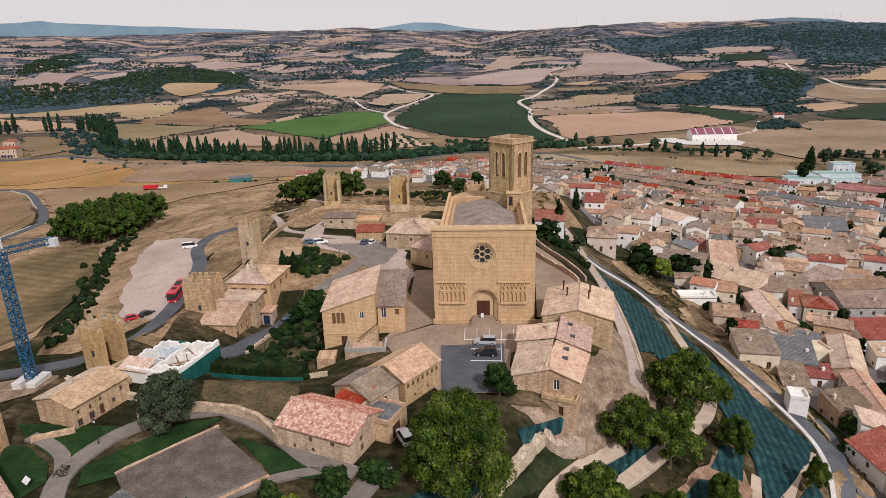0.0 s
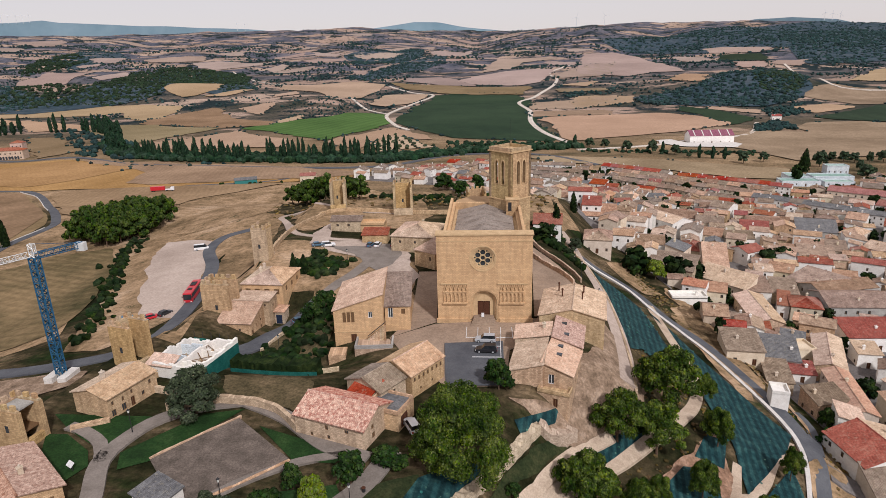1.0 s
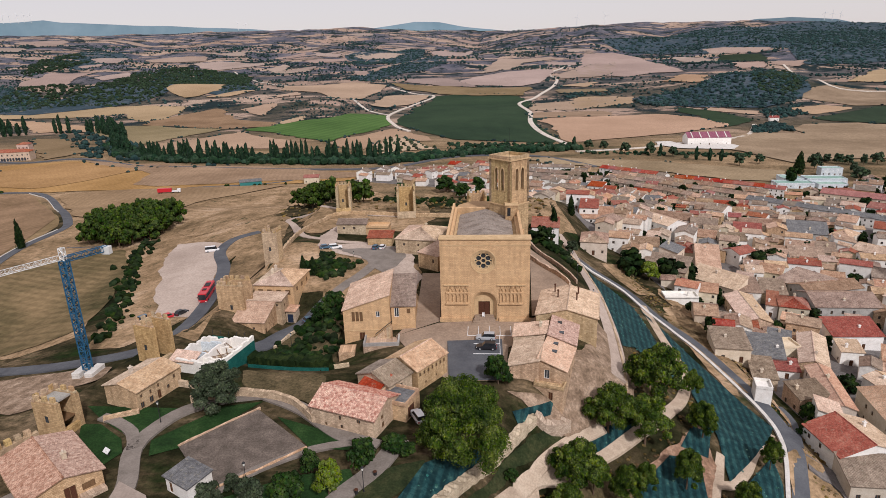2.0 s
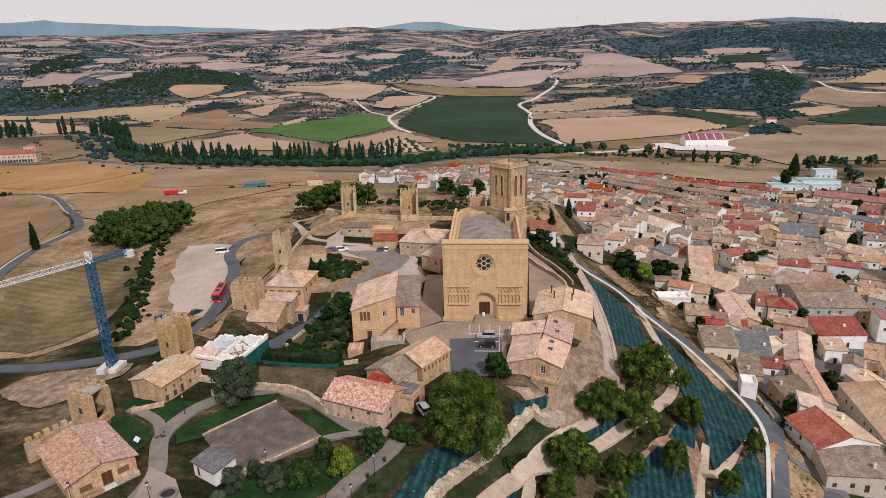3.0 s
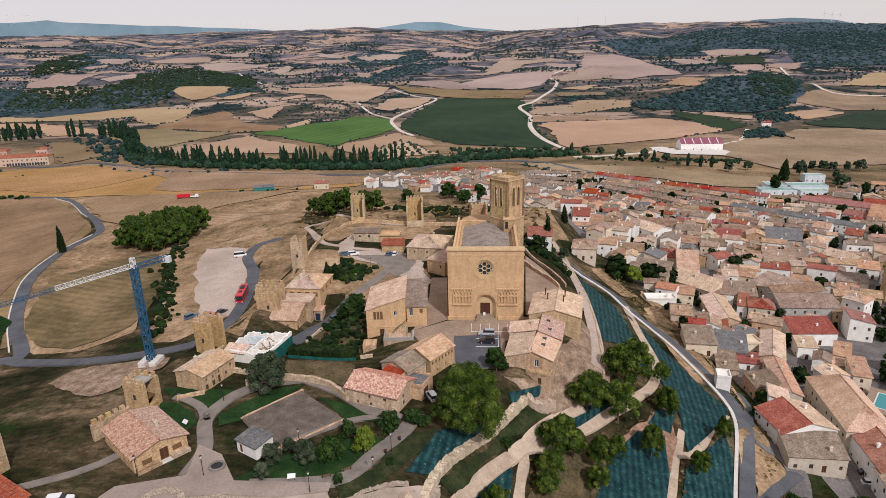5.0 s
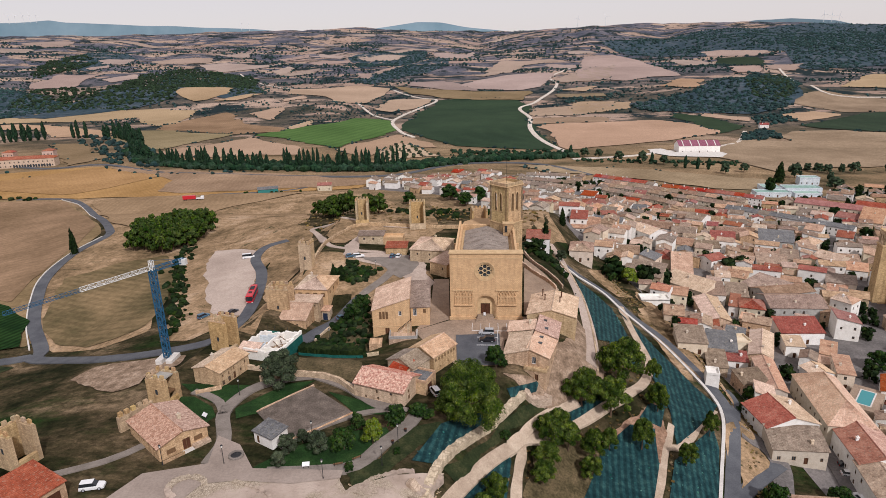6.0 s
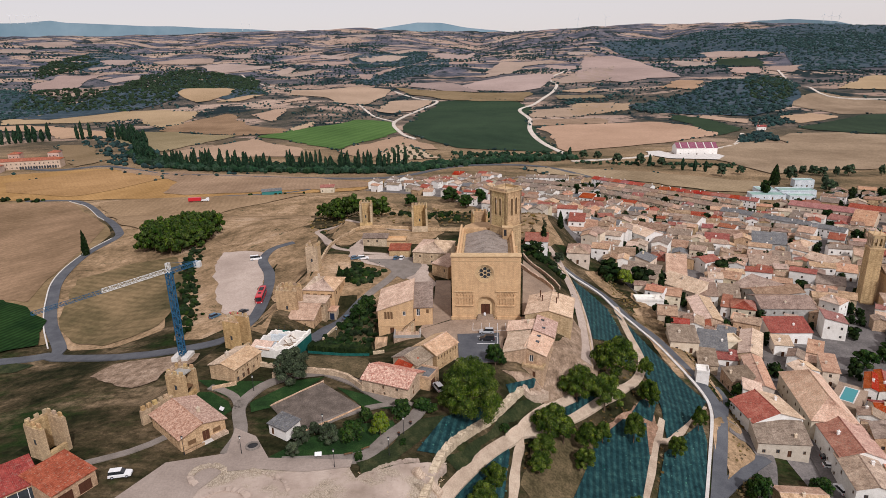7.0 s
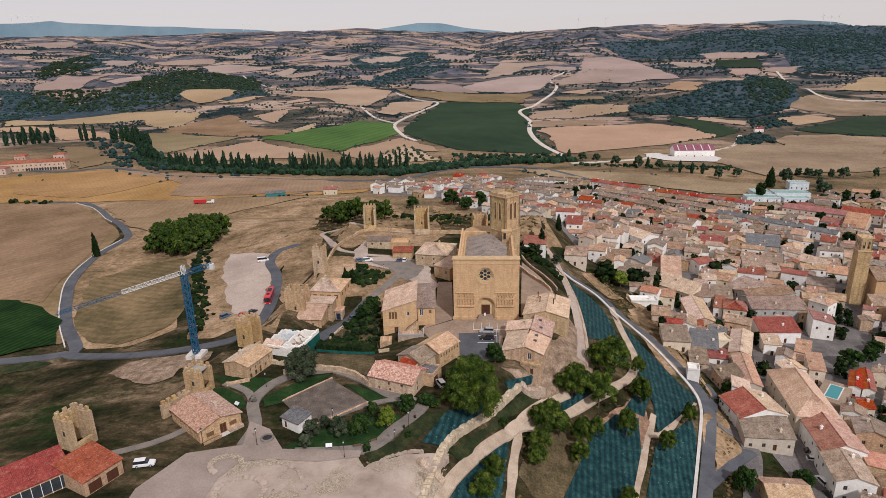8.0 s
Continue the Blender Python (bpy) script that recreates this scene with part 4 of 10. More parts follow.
house(-19.9, -34.2, 6.6, 8.6, 56, 4.4, STONE_OLD, TILE_BROWN, "x", 1.6, z=0, extra=[("s", 3.5, 2.6, 0.7, 0.9, "brown"), ("s", 5.5, 0.9, 0.6, 0.7, "brown")], label="old stone barn with a patched brown tile roof", chim=0)
house(-24.0, -43.5, 13.4, 9.4, -20, 3.9, STONE_OLD, TILE_ROSE, "x", 1.9, z=0, label="stone cottage with mottled salmon roof tiles", chim=0,
      extra=[("s", 3.2, 0.5, 0.5, 0.7, "brown"), ("s", 6.3, 2.3, 0.6, 0.9, "brown"), ("s", 6.6, 0.6, 0.6, 0.8, "brown"), ("s", 10.2, 2.5, 0.8, 0.7, "brown"), ("e", 3.2, 0.7, 1.0, 1.1, "shutter"), ("e", 3.0, 2.4, 0.8, 0.9, "shutter")])
garage = house(-16.4, -40.9, 6.4, 5.8, -20, 3.3, STONE_OLD, TILE_GREY, "flat", z=0, label="small stone garage with a grey flat roof", chim=0, extra=[("e", 2.2, 0.05, 2.6, 2.5, "gate")])
part("roof_sheet", boxes((-2.9, 2.9, -2.6, 2.6, 3.3, 3.5)), TILE_GREY, garage)
house(-21.3, -37.0, 4.6, 4.2, -30, 3.7, STONE_OLD, TILE_RED, "lean", 1.4, z=0, fronts="", label="little annexe with a bright red tile roof", chim=0)
big = house(20.5, -0.5, 14.2, 15.4, -10, 5.6, STONE_OLD, TILE_PALE, "y", 1.9, z=-0.5, label="large rubble stone house with a pale tile roof", chim=0, extra=[("s", 12.0, -2.2, 0.7, 1.1, "brown"), ("e", 5, 2.5, 0.8, 1.1, "brown"), ("e", 10, 2.5, 0.8, 1.1, "brown")])
for px, py in ((-3.6, 4.6), (-2.6, 0.8), (2.2, 3.4), (2.0, -0.6)):
    bm = bmesh.new()
    tube(bm, (px, py, 5.8), (px, py, 8.6), 0.16, n=8)
    tube(bm, (px, py, 8.6), (px, py, 8.95), 0.27, 0.2, 8)
    part("stove_pipe", bm, WOOD_DARK, big, "rusty brown stove pipe")
sa1 = house(15.3, -23.8, 10.6, 6.0, 73, 6.7, STONE_OLD, TILE_SALMON, "lean", 2.0, z=-4, label="stone house with a pale salmon tile roof", chim=0, extra=[("w", 2.0, 4.3, 1.1, 2.0, "white"), ("s", 4, 3.0, 0.8, 1.0, "brown"), ("s", 8, 3.0, 0.8, 1.0, "brown")])
sa2 = house(18.0, -13.0, 11.0, 6.0, 79, 7.2, STONE_OLD, TILE_PATCH, "lean", 2.0, z=-4, label="stone house with mottled salmon tiles and roof lights", chim=0, extra=[("s", 3, 3.5, 0.8, 1.0, "brown"), ("s", 7, 3.5, 0.8, 1.0, "brown")])
for hob, spots in ((sa1, ((0.0, 0.6), (3.4, 1.0))), (sa2, ((-2.5, 0.4), (2.2, 1.2)))):
    for px, py in spots:
        zz = (6.7 if hob is sa1 else 7.2) + 2.0 * (py + 3) / 6 + 0.2
        part("roof_light", boxes((px - 0.5, px + 0.5, py - 0.6, py + 0.6, zz - 0.25, zz + 0.12), bevel=0.04), PANE, hob, "dark roof light")
house(9.0, -22.8, 11.4, 6.4, -100, 4.8, STONE_OLD, TILE_PALE, "lean", 1.9, z=-2, label="low stone house wing with lichen-grey tiles", chim=0, extra=[("e", 3.2, 1.2, 0.5, 0.7, "brown")])
house(10.6, -12.8, 6.4, 7.6, -97, 4.6, STONE_OLD, TILE_PALE, "lean", 1.2, z=-1, label="stone house wing with a pale roof and small red window", chim=1, extra=[("e", 4.6, 3.2, 0.7, 0.8, "shutter"), ("s", 2, 2, 0.8, 1.0, "brown")])
house(13.4, -29.8, 6.2, 2.8, -21, 4.0, STONE_OLD, TILE_GREY, "flat", z=-4.4, label="low stone terrace block below the house", chim=0, extra=[("s", 3.6, 1.2, 0.9, 1.9, "door")])
house(-62.7, 7.6, 8.9, 8.4, -4, 4.3, STONE_OLD, TILE_PALE, "lean", 2.6, z=-6.4, label="golden stone house below a castle tower", chim=0, extra=[("e", 1.2, 0.2, 1.0, 2.0, "door"), ("e", 3.4, 2.2, 0.7, 0.8, "brown"), ("e", 6.2, 2.4, 0.7, 0.8, "brown"), ("e", 6.2, 0.6, 0.7, 0.8, "brown"), ("s", 6.0, 2.2, 0.6, 0.7, "brown")])
house(-60.9, 14.5, 9.4, 5.4, -4, 7.2, STONE_OLD, TILE_PALE, "lean", 0.5, z=-6.6, label="tall golden stone house with small windows", chim=0, extra=[("e", 2.6, 4.6, 0.8, 0.9, "brown"), ("e", 2.6, 2.2, 0.8, 0.9, "brown"), ("e", 4.4, 0.2, 0.9, 1.9, "door"), ("s", 8.2, 5.6, 0.6, 0.7, "brown")])
BLUE_DOOR = mottled("dark_blue_paint", (0.012, 0.02, 0.045), (0.02, 0.03, 0.06), (0.03, 0.045, 0.08), 2, rough=0.6)
porch = house(-54.6, 15.4, 2.6, 3.4, -4, 3.4, STONE_OLD, TILE_PALE, "lean", 0.4, z=-6.8, label="little stone porch with a dark blue door", chim=0, fronts="", name="porch", category="porch")
part("door", boxes((-0.9, 0.7, -1.76, -1.68, 0.0, 2.5)), BLUE_DOOR, porch, "dark blue door")
house(-59.8, 24.6, 11.6, 13.6, -4, 5.4, STONE, TILE_PALE, "hip", 2.3, z=-2.6, label="stone house with a tan tile roof and timber windows", chim=2, extra=[("s", 1.8, 2.6, 1.5, 1.5, "shutter"), ("s", 4.4, 2.6, 1.5, 1.5, "shutter"), ("s", 7.2, 2.6, 1.5, 1.5, "shutter"), ("s", 9.9, 2.6, 1.5, 1.5, "shutter"), ("e", 3, 2.8, 1.3, 1.4, "shutter"), ("e", 7, 2.8, 1.3, 1.4, "shutter"), ("e", 11, 2.8, 1.3, 1.4, "shutter")], foot=6)
house(-69.2, -36.0, 11.0, 8.6, 72, 4.2, STONE_OLD, TILE_PALE, "x", 1.2, z=0, label="long stone house with a rough tan tile roof", chim=1,
      extra=[("s", 1.0, 0.3, 0.9, 1.3, "brown"), ("s", 1.0, 2.5, 0.5, 0.8, "brown"), ("s", 3.2, 0.3, 1.0, 1.4, "brown"), ("s", 3.2, 2.2, 0.5, 0.9, "brown"), ("s", 5.2, 0.1, 0.9, 1.9, "door"), ("s", 5.2, 2.6, 0.5, 0.8, "brown"), ("s", 7.6, 1.0, 0.7, 0.9, "brown"), ("s", 9.4, 2.4, 0.6, 0.9, "brown")])
rest = house(-70.0, -63.3, 10.8, 15.0, 51, 3.7, STONE_OLD, TILE_PATCH, "y", 1.5, z=-0.3, label="stone restaurant house with a salmon tile roof", chim=1, over=0.5,
             extra=[("s", 2.6, 1.0, 1.9, 1.2, "shutter"), ("s", 6.0, 0.4, 1.7, 2.6, "door"), ("s", 8.6, 1.3, 1.9, 1.2, "shutter")] + [("w", 2.0 + 2.6 * k, 1.6, 0.7, 1.0, "brown") for k in range(5)])
part("terrace_wall", boxes((-5.3, -0.6, -8.89, -8.69, -1, 1.0)), STONE_OLD, rest)
part("terrace_wall", boxes((1.6, 5.3, -8.89, -7.49, -1, 1.0)), STONE_OLD, rest)
part("entrance_step", boxes((-0.6, 1.6, -8.89, -7.49, -1, 0.4), (-0.6, 1.6, -9.59, -8.89, -1, 0.15)), CONCRETE, rest)
house(-46.5, -64.0, 5.8, 4.4, -30, 2.8, PLASTER_W, TILE_GREY, "lean", 0.5, z=0, label="small white service hut with a grey slab roof", chim=0, extra=[("s", 1.2, 0.1, 0.9, 1.9, "door")])
vis = house(-99.0, -92.0, 20.0, 8.6, 49, 3.8, STONE_OLD, TILE_RED, "lean", 1.6, z=0, label="modern visitor building with a red tile roof", fronts="", chim=0)
for k in range(7):
    part("glass_panel", boxes((-3.0 + 1.8 * k, -1.3 + 1.8 * k, -4.42, -4.34, 0.3, 3.2)), PANE, vis)
    part("mullion", boxes((-3.12 + 1.8 * k, -3.0 + 1.8 * k, -4.48, -4.3, 0, 3.4)), WHITE, vis)
house(-86.6, -85.3, 8.9, 10.2, 66, 3.7, STONE_OLD, TILE_RED, "lean", 1.2, z=0, label="stone building with a red tile roof and two garage doors", chim=0, extra=[("s", 2.4, 0.05, 2.9, 2.5, "gate"), ("s", 6.4, 0.05, 2.7, 2.5, "gate")])
house(-50.2, 81, 11, 7.5, 0, 4.2, STONE_OLD, TILE_BROWN, "x", 1.0, z=0, label="low stone house with a brown tile roof", chim=0, extra=[("s", 2.5, 2.2, 0.9, 1.0, "brown"), ("s", 6.5, 2.2, 0.9, 1.0, "brown")])
house(-40.5, 80, 8.5, 6, 0, 2.8, STONE, TILE_BROWN, "flat", z=0, label="low golden stone outbuilding", chim=0, fronts="")
house(-22, 62, 14, 17, -10, 5.2, STONE_OLD, TILE_PALE, "hip", 2.4, z=0, label="large stone house with a tan tile roof", chim=1, extra=[("s", 3, 3, 0.7, 0.9, "brown"), ("s", 8, 3, 0.7, 0.9, "brown"), ("s", 8, 0.8, 0.7, 0.9, "brown"), ("w", 5, 2.6, 0.8, 1.0, "brown"), ("w", 10, 2.6, 0.8, 1.0, "brown")])
house(-15.0, 43.0, 8, 10, -35, 5.0, STONE_OLD, TILE_PALE, "lean", 1.2, z=0, label="narrow stone house beside the church", chim=0, extra=[("s", 6.0, 2.5, 0.7, 1.2, "brown")])
house(-37.3, 66.5, 8.6, 6, 0, 3.0, STONE_OLD, TILE_RED, "lean", 1.0, z=0, label="small annexe with a red tile roof", fronts="", chim=0)

# terrace, outside stair and railing in front of the large golden house
gt = thing("house_terrace", pose(-27.5, -10.6, -4.6, 0, 0, 5), "raised stone terrace with an outside stair", "terrace")
part("terrace_wall", boxes((-1.2, 7.2, -3.2, 1.6, -1.5, 4.4)), STONE_OLD, gt)
part("parapet", boxes((-1.2, 7.2, -3.2, -2.8, 4.4, 5.2), (-1.2, -0.8, -2.8, 1.6, 4.4, 5.2), (6.8, 7.2, -2.8, 1.6, 4.4, 5.2)), PLASTER_G, gt)
part("yard_wall", boxes((-7.2, -3.4, -2.6, 1.4, -1.5, 2.8)), STONE_OLD, gt)
for k in range(9):
    part("step", boxes((1.4 + 0.45 * k, 1.85 + 0.45 * k, 0.7, 1.7, 4.4, 4.7 + 0.38 * k)), STONE_OLD, gt)
bm = bmesh.new()
tube(bm, (1.4, 0.7, 5.6), (5.6, 0.7, 9.0), 0.09, n=5)
part("handrail", bm, DARK, gt)

# the roofless building under restoration: white inner walls, rubble, green netting
rb = thing("roofless_building", pose(-61.4, -20.8, -1.0, 0, 0, 78), "roofless white building under restoration with green netting", "building")


def broken_wall(x0, x1, y0, y1, z0, z1, rough, seed):
    """A wall whose top has fallen away unevenly."""
    r, bm = random.Random(seed), bmesh.new()
    along = x1 - x0 > y1 - y0
    L = (x1 - x0) if along else (y1 - y0)
    n = max(3, int(L / 0.9))
    top, tops = z1, []
    for i in range(n):
        a, b = i / n, (i + 1) / n
        top = min(z1 + 0.4, max(z1 - rough, top + r.uniform(-0.55, 0.5)))
        tops.append((a, b, top))
    line = [(0.0, z0)] + [(u * L, t) for a, b, t in tops for u in (a, b)] + [(L, z0)]
    sides = [[bm.verts.new((x0 + u, k, z) if along else (k, y0 + u, z)) for u, z in line] for k in ((y0, y1) if along else (x0, x1))]
    bm.faces.new(sides[0])
    bm.faces.new(sides[1][::-1])
    for i in range(len(line)):
        j = (i + 1) % len(line)
        if (sides[0][i].co - sides[0][j].co).length > 1e-4:
            bm.faces.new((sides[0][i], sides[0][j], sides[1][j], sides[1][i]))
    bmesh.ops.recalc_face_normals(bm, faces=bm.faces[:])
    return bm


for sd, q in enumerate(((-6.8, 6.8, -6.4, -5.8), (-6.8, 6.8, 5.4, 6.0), (-6.8, -6.2, -5.8, 5.4), (6.2, 6.8, -5.8, 5.4))):
    part("outer_wall", broken_wall(*q, -3, 3.9, 1.5, sd), PLASTER_W, rb)
for sd, q in enumerate(((-6.2, 6.2, -0.4, 0.0), (-1.4, -1.0, 0.0, 5.4), (2.2, 2.6, -5.8, -0.4), (3.0, 3.4, 0.0, 5.4), (-4.0, -3.6, -5.8, -0.4))):
    part("inner_wall", broken_wall(*q, -1, 3.2, 1.9, sd + 20), PLASTER_BLUE if sd % 2 else PLASTER_W, rb)
part("floor_slab", boxes((-6.2, 6.2, -5.8, 5.4, -1, 0.9)), TERRACE_EARTH_FLOOR, rb)
rr = random.Random(5)
bm = bmesh.new()
for k in range(70):
    bmesh.ops.create_icosphere(bm, subdivisions=1, radius=rr.uniform(0.15, 0.55), matrix=Matrix.Translation((rr.uniform(-5.6, 5.6), rr.uniform(-5, 5), 1.0)) @ pose(0, 0, 0, rr.uniform(0, 90), rr.uniform(0, 90)))
part("rubble_heap", bm, STONE_OLD, rb)
for k in range(5):
    bm = bmesh.new()
    tube(bm, (rr.uniform(-5, 5), -5.6, 2.6), (rr.uniform(-5, 5), -0.2, 2.9), 0.1, n=6)
    part("roof_beam", bm, WOOD, rb)
# stone ruins joined to its west end
for sd, q in enumerate(((-12.4, -6.9, -5.8, -5.0), (-12.4, -11.6, -5.0, 3.4), (-12.4, -6.9, 3.4, 4.2))):
    part("ruin_wall", broken_wall(*q, -3, 2.6, 1.6, sd + 40), STONE_OLD, rb)
part("netting", boxes((-6.6, 6.6, -6.56, -6.48, -1.0, 3.2)), NETTING, rb, "dark green scaffold netting")
part("scaffold_tarpaulin", boxes((6.9, 7.0, 1.0, 5.0, 0.5, 3.0)), NETTING, rb)
for k in range(6):
    bm = bmesh.new()
    tube(bm, (7.4, -5.8 + 2.2 * k, -1), (7.4, -5.8 + 2.2 * k, 4.4), 0.06, n=5)
    part("scaffold_pole", bm, DARK, rb)
bm = bmesh.new()
roof_sheet(bm, (-7.1, -0.2, 3.4), (-7.1, 6.2, 3.4), (-3.8, 6.2, 4.6), (-3.8, -0.2, 4.6))
part("roof_remnant", bm, TILE_PALE, rb)

# ---- houses of the town: x, y, width, depth, turn, eaves, wall, roof, ridge ----
TOWN = []


def town_house(hx, hy, hw, hd, hr, hh, hwall, hroof, hridge, hroof2=None):
    TOWN.append((hx, hy, hw, hd))
    house(hx, hy, hw, hd, hr, hh, hwall, hroof, hridge, roof2=hroof2, label="town house with %s walls and %s" % (
        {PLASTER_W: "white plaster", PLASTER_C: "cream plaster", PLASTER_G: "grey rendered"}.get(hwall, "old stone"),
        {TILE_RED: "a bright red tile roof", TILE_DKRED: "a dark red tile roof", TILE_BROWN: "a brown tile roof", TILE_GREY: "a grey sheet roof", TILE_PINK: "a salmon tile roof"}.get(hroof, "a tan tile roof")), group="town houses")


town_house(74.0, 33.4, 10.0, 11.7, -7, 4.5, PLASTER_C, TILE_BROWN, 'lean')
town_house(87.2, 38.6, 10.3, 13.5, -16, 4.0, PLASTER_W, TILE_GREY, 'lean')
town_house(80.2, 23.5, 6.4, 11.8, -12, 3.0, STONE_OLD, TILE_BROWN, 'lean')
town_house(89.8, 29.6, 6.7, 6.2, -11, 3.0, PLASTER_W, TILE_RED, 'lean')
town_house(94.0, 41.9, 8.7, 6.6, 7, 5.0, PLASTER_C, TILE_TAN, 'flat')
town_house(101.8, 38.5, 7.8, 21.8, -23, 6.0, STONE_OLD, TILE_PALE, 'y')
town_house(114.3, 78.9, 9.8, 11.3, -18, 6.0, PLASTER_C, TILE_DKRED, 'hip')
town_house(109.0, 83.7, 3.9, 14.0, -23, 5.0, PLASTER_W, TILE_DKRED, 'lean')
town_house(114.1, 95.7, 9.0, 13.5, -15, 5.0, STONE_OLD, TILE_BROWN, 'lean')
town_house(95.1, 72.0, 9.8, 25.1, -5, 5.0, STONE_OLD, TILE_PALE, 'y')
town_house(94.2, 100.8, 21.3, 8.1, -50, 4.0, PLASTER_C, TILE_PALE, 'lean')
town_house(104.1, 96.1, 8.5, 14.2, -11, 5.0, PLASTER_W, TILE_BROWN, 'lean')
town_house(71.5, 74.7, 12.1, 5.8, -0, 3.0, PLASTER_W, TILE_TAN, 'flat')
town_house(132.0, 82.0, 23.1, 16.2, -1, 7.0, PLASTER_G, TILE_TAN, 'x')
town_house(134.5, 95.6, 24.4, 11.2, 15, 7.0, PLASTER_G, TILE_TAN, 'x')
town_house(129.3, 101.1, 17.0, 13.5, -59, 6.0, PLASTER_G, TILE_TAN, 'lean')
town_house(155.9, 84.1, 8.6, 8.7, -51, 8.0, PLASTER_W, TILE_PALE, 'hip')
town_house(124.0, 58.0, 16.5, 9.6, 1, 5.0, PLASTER_W, TILE_RED, 'lean')
town_house(115.9, 44.1, 6.5, 7.1, -8, 5.0, PLASTER_W, TILE_PALE, 'lean')
town_house(126.9, 40.1, 5.1, 10.8, -28, 5.0, PLASTER_C, TILE_PINK, 'lean')
town_house(124.2, 25.2, 5.2, 13.3, -18, 6.0, PLASTER_C, TILE_PINK, 'lean')
town_house(114.4, 22.7, 8.0, 6.7, 10, 5.0, PLASTER_W, TILE_PALE, 'y')
town_house(94.4, 14.1, 6.4, 22.6, -11, 6.0, PLASTER_C, TILE_PINK, 'y')
town_house(86.8, 10.7, 9.0, 6.9, 12, 5.0, STONE_OLD, TILE_BROWN, 'lean')
town_house(86.6, -11.5, 15.8, 13.1, 9, 6.0, PLASTER_W, TILE_DKRED, 'y', TILE_PALE)
town_house(86.5, -22.0, 14.5, 8.3, -3, 4.5, PLASTER_C, TILE_BROWN, 'lean')
town_house(106.5, -1.6, 12.9, 29.5, -6, 7.5, PLASTER_C, TILE_SALMON, 'hip')
town_house(105.5, -23.8, 12.5, 16.9, -5, 7.0, PLASTER_W, TILE_DKRED, 'y', TILE_PINK)
town_house(102.2, -37.9, 10.1, 15.4, -8, 7.0, PLASTER_W, TILE_TAN, 'y')
town_house(82.0, -46.9, 11.4, 9.3, -3, 4.5, STONE_OLD, TILE_PALE, 'x')
town_house(134.0, 15.6, 3.9, 12.6, -30, 5.0, PLASTER_W, TILE_RED, 'y')
town_house(138.2, 15.9, 3.8, 15.9, -24, 5.0, PLASTER_W, TILE_RED, 'y')
town_house(127.7, -0.8, 4.6, 7.0, -9, 5.0, PLASTER_C, TILE_RED, 'x')
town_house(44.1, 101.5, 10.5, 13.5, -11, 5.5, PLASTER_C, TILE_TAN, 'hip')
town_house(69.9, 126.4, 13.0, 13.5, -12, 5.0, PLASTER_W, TILE_TAN, 'x')
town_house(92.3, 177.1, 20.1, 13.5, -60, 7.5, PLASTER_W, TILE_PALE, 'x')
town_house(50.9, 159.1, 8.7, 13.5, -11, 6.0, PLASTER_W, TILE_RED, 'lean')
town_house(53.3, 154.2, 16.3, 13.5, -10, 3.0, PLASTER_W, TILE_TAN, 'lean')
town_house(74.2, 250.7, 15.3, 13.5, -4, 7.0, PLASTER_W, TILE_DKRED, 'hip')
town_house(74.4, 194.6, 8.6, 13.7, 3, 5.0, PLASTER_C, TILE_RED, 'lean')
town_house(105.2, 202.7, 19.4, 13.5, -26, 5.0, PLASTER_W, TILE_TAN, 'x')
town_house(92.5, 138.4, 9.2, 13.5, -22, 5.0, PLASTER_C, TILE_DKRED, 'hip')
town_house(97.4, 125.7, 9.5, 33.9, -13, 6.0, STONE_WHITE, TILE_PALE, 'x')
town_house(117.4, 139.3, 9.9, 10.5, -61, 6.5, PLASTER_W, TILE_RED, 'y')
town_house(118.0, 190.6, 13.4, 13.5, -18, 6.0, PLASTER_C, TILE_BROWN, 'x')
town_house(135.1, 218.5, 11.0, 13.5, -42, 8.0, PLASTER_W, TILE_TAN, 'x')
town_house(110.5, 169.9, 13.7, 13.5, -25, 5.0, PLASTER_C, TILE_TAN, 'x')
town_house(123.0, 166.6, 13.3, 13.5, -5, 5.0, PLASTER_W, TILE_BROWN, 'x')
town_house(139.2, 185.3, 13.5, 14.3, -19, 4.0, PLASTER_W, TILE_RED, 'lean')
town_house(74.4, 103.9, 17.5, 12.1, -28, 4.0, STONE_OLD, TILE_BROWN, 'lean')
town_house(152.4, 155.9, 11.6, 14.3, -25, 5.0, PLASTER_W, TILE_TAN, 'x')
town_house(162.2, 151.9, 9.3, 13.5, -21, 5.0, PLASTER_C, TILE_TAN, 'lean')
town_house(150.3, 144.6, 14.5, 11.3, -14, 4.0, PLASTER_W, TILE_TAN, 'lean')
town_house(169.6, 184.7, 18.5, 14.3, -20, 5.0, PLASTER_G, TILE_GREY, 'lean')
town_house(168.8, 206.2, 7.4, 13.5, -30, 5.0, PLASTER_W, TILE_PALE, 'x')
town_house(184.1, 175.6, 9.3, 13.5, -49, 6.0, PLASTER_C, TILE_PALE, 'hip')
town_house(202.6, 206.7, 9.3, 13.5, -37, 6.0, PLASTER_W, TILE_TAN, 'x')
town_house(213.5, 192.8, 8.3, 13.5, -33, 6.0, PLASTER_W, TILE_DKRED, 'x')
town_house(183.3, 149.2, 13.1, 13.5, -55, 6.0, PLASTER_C, TILE_PALE, 'x')
town_house(193.2, 151.2, 8.3, 12.1, -15, 5.0, PLASTER_W, TILE_TAN, 'x')
town_house(189.3, 136.9, 9.3, 13.5, -23, 5.0, PLASTER_W, TILE_PINK, 'x')
town_house(171.4, 117.8, 12.6, 13.5, -22, 5.0, PLASTER_C, TILE_BROWN, 'x')
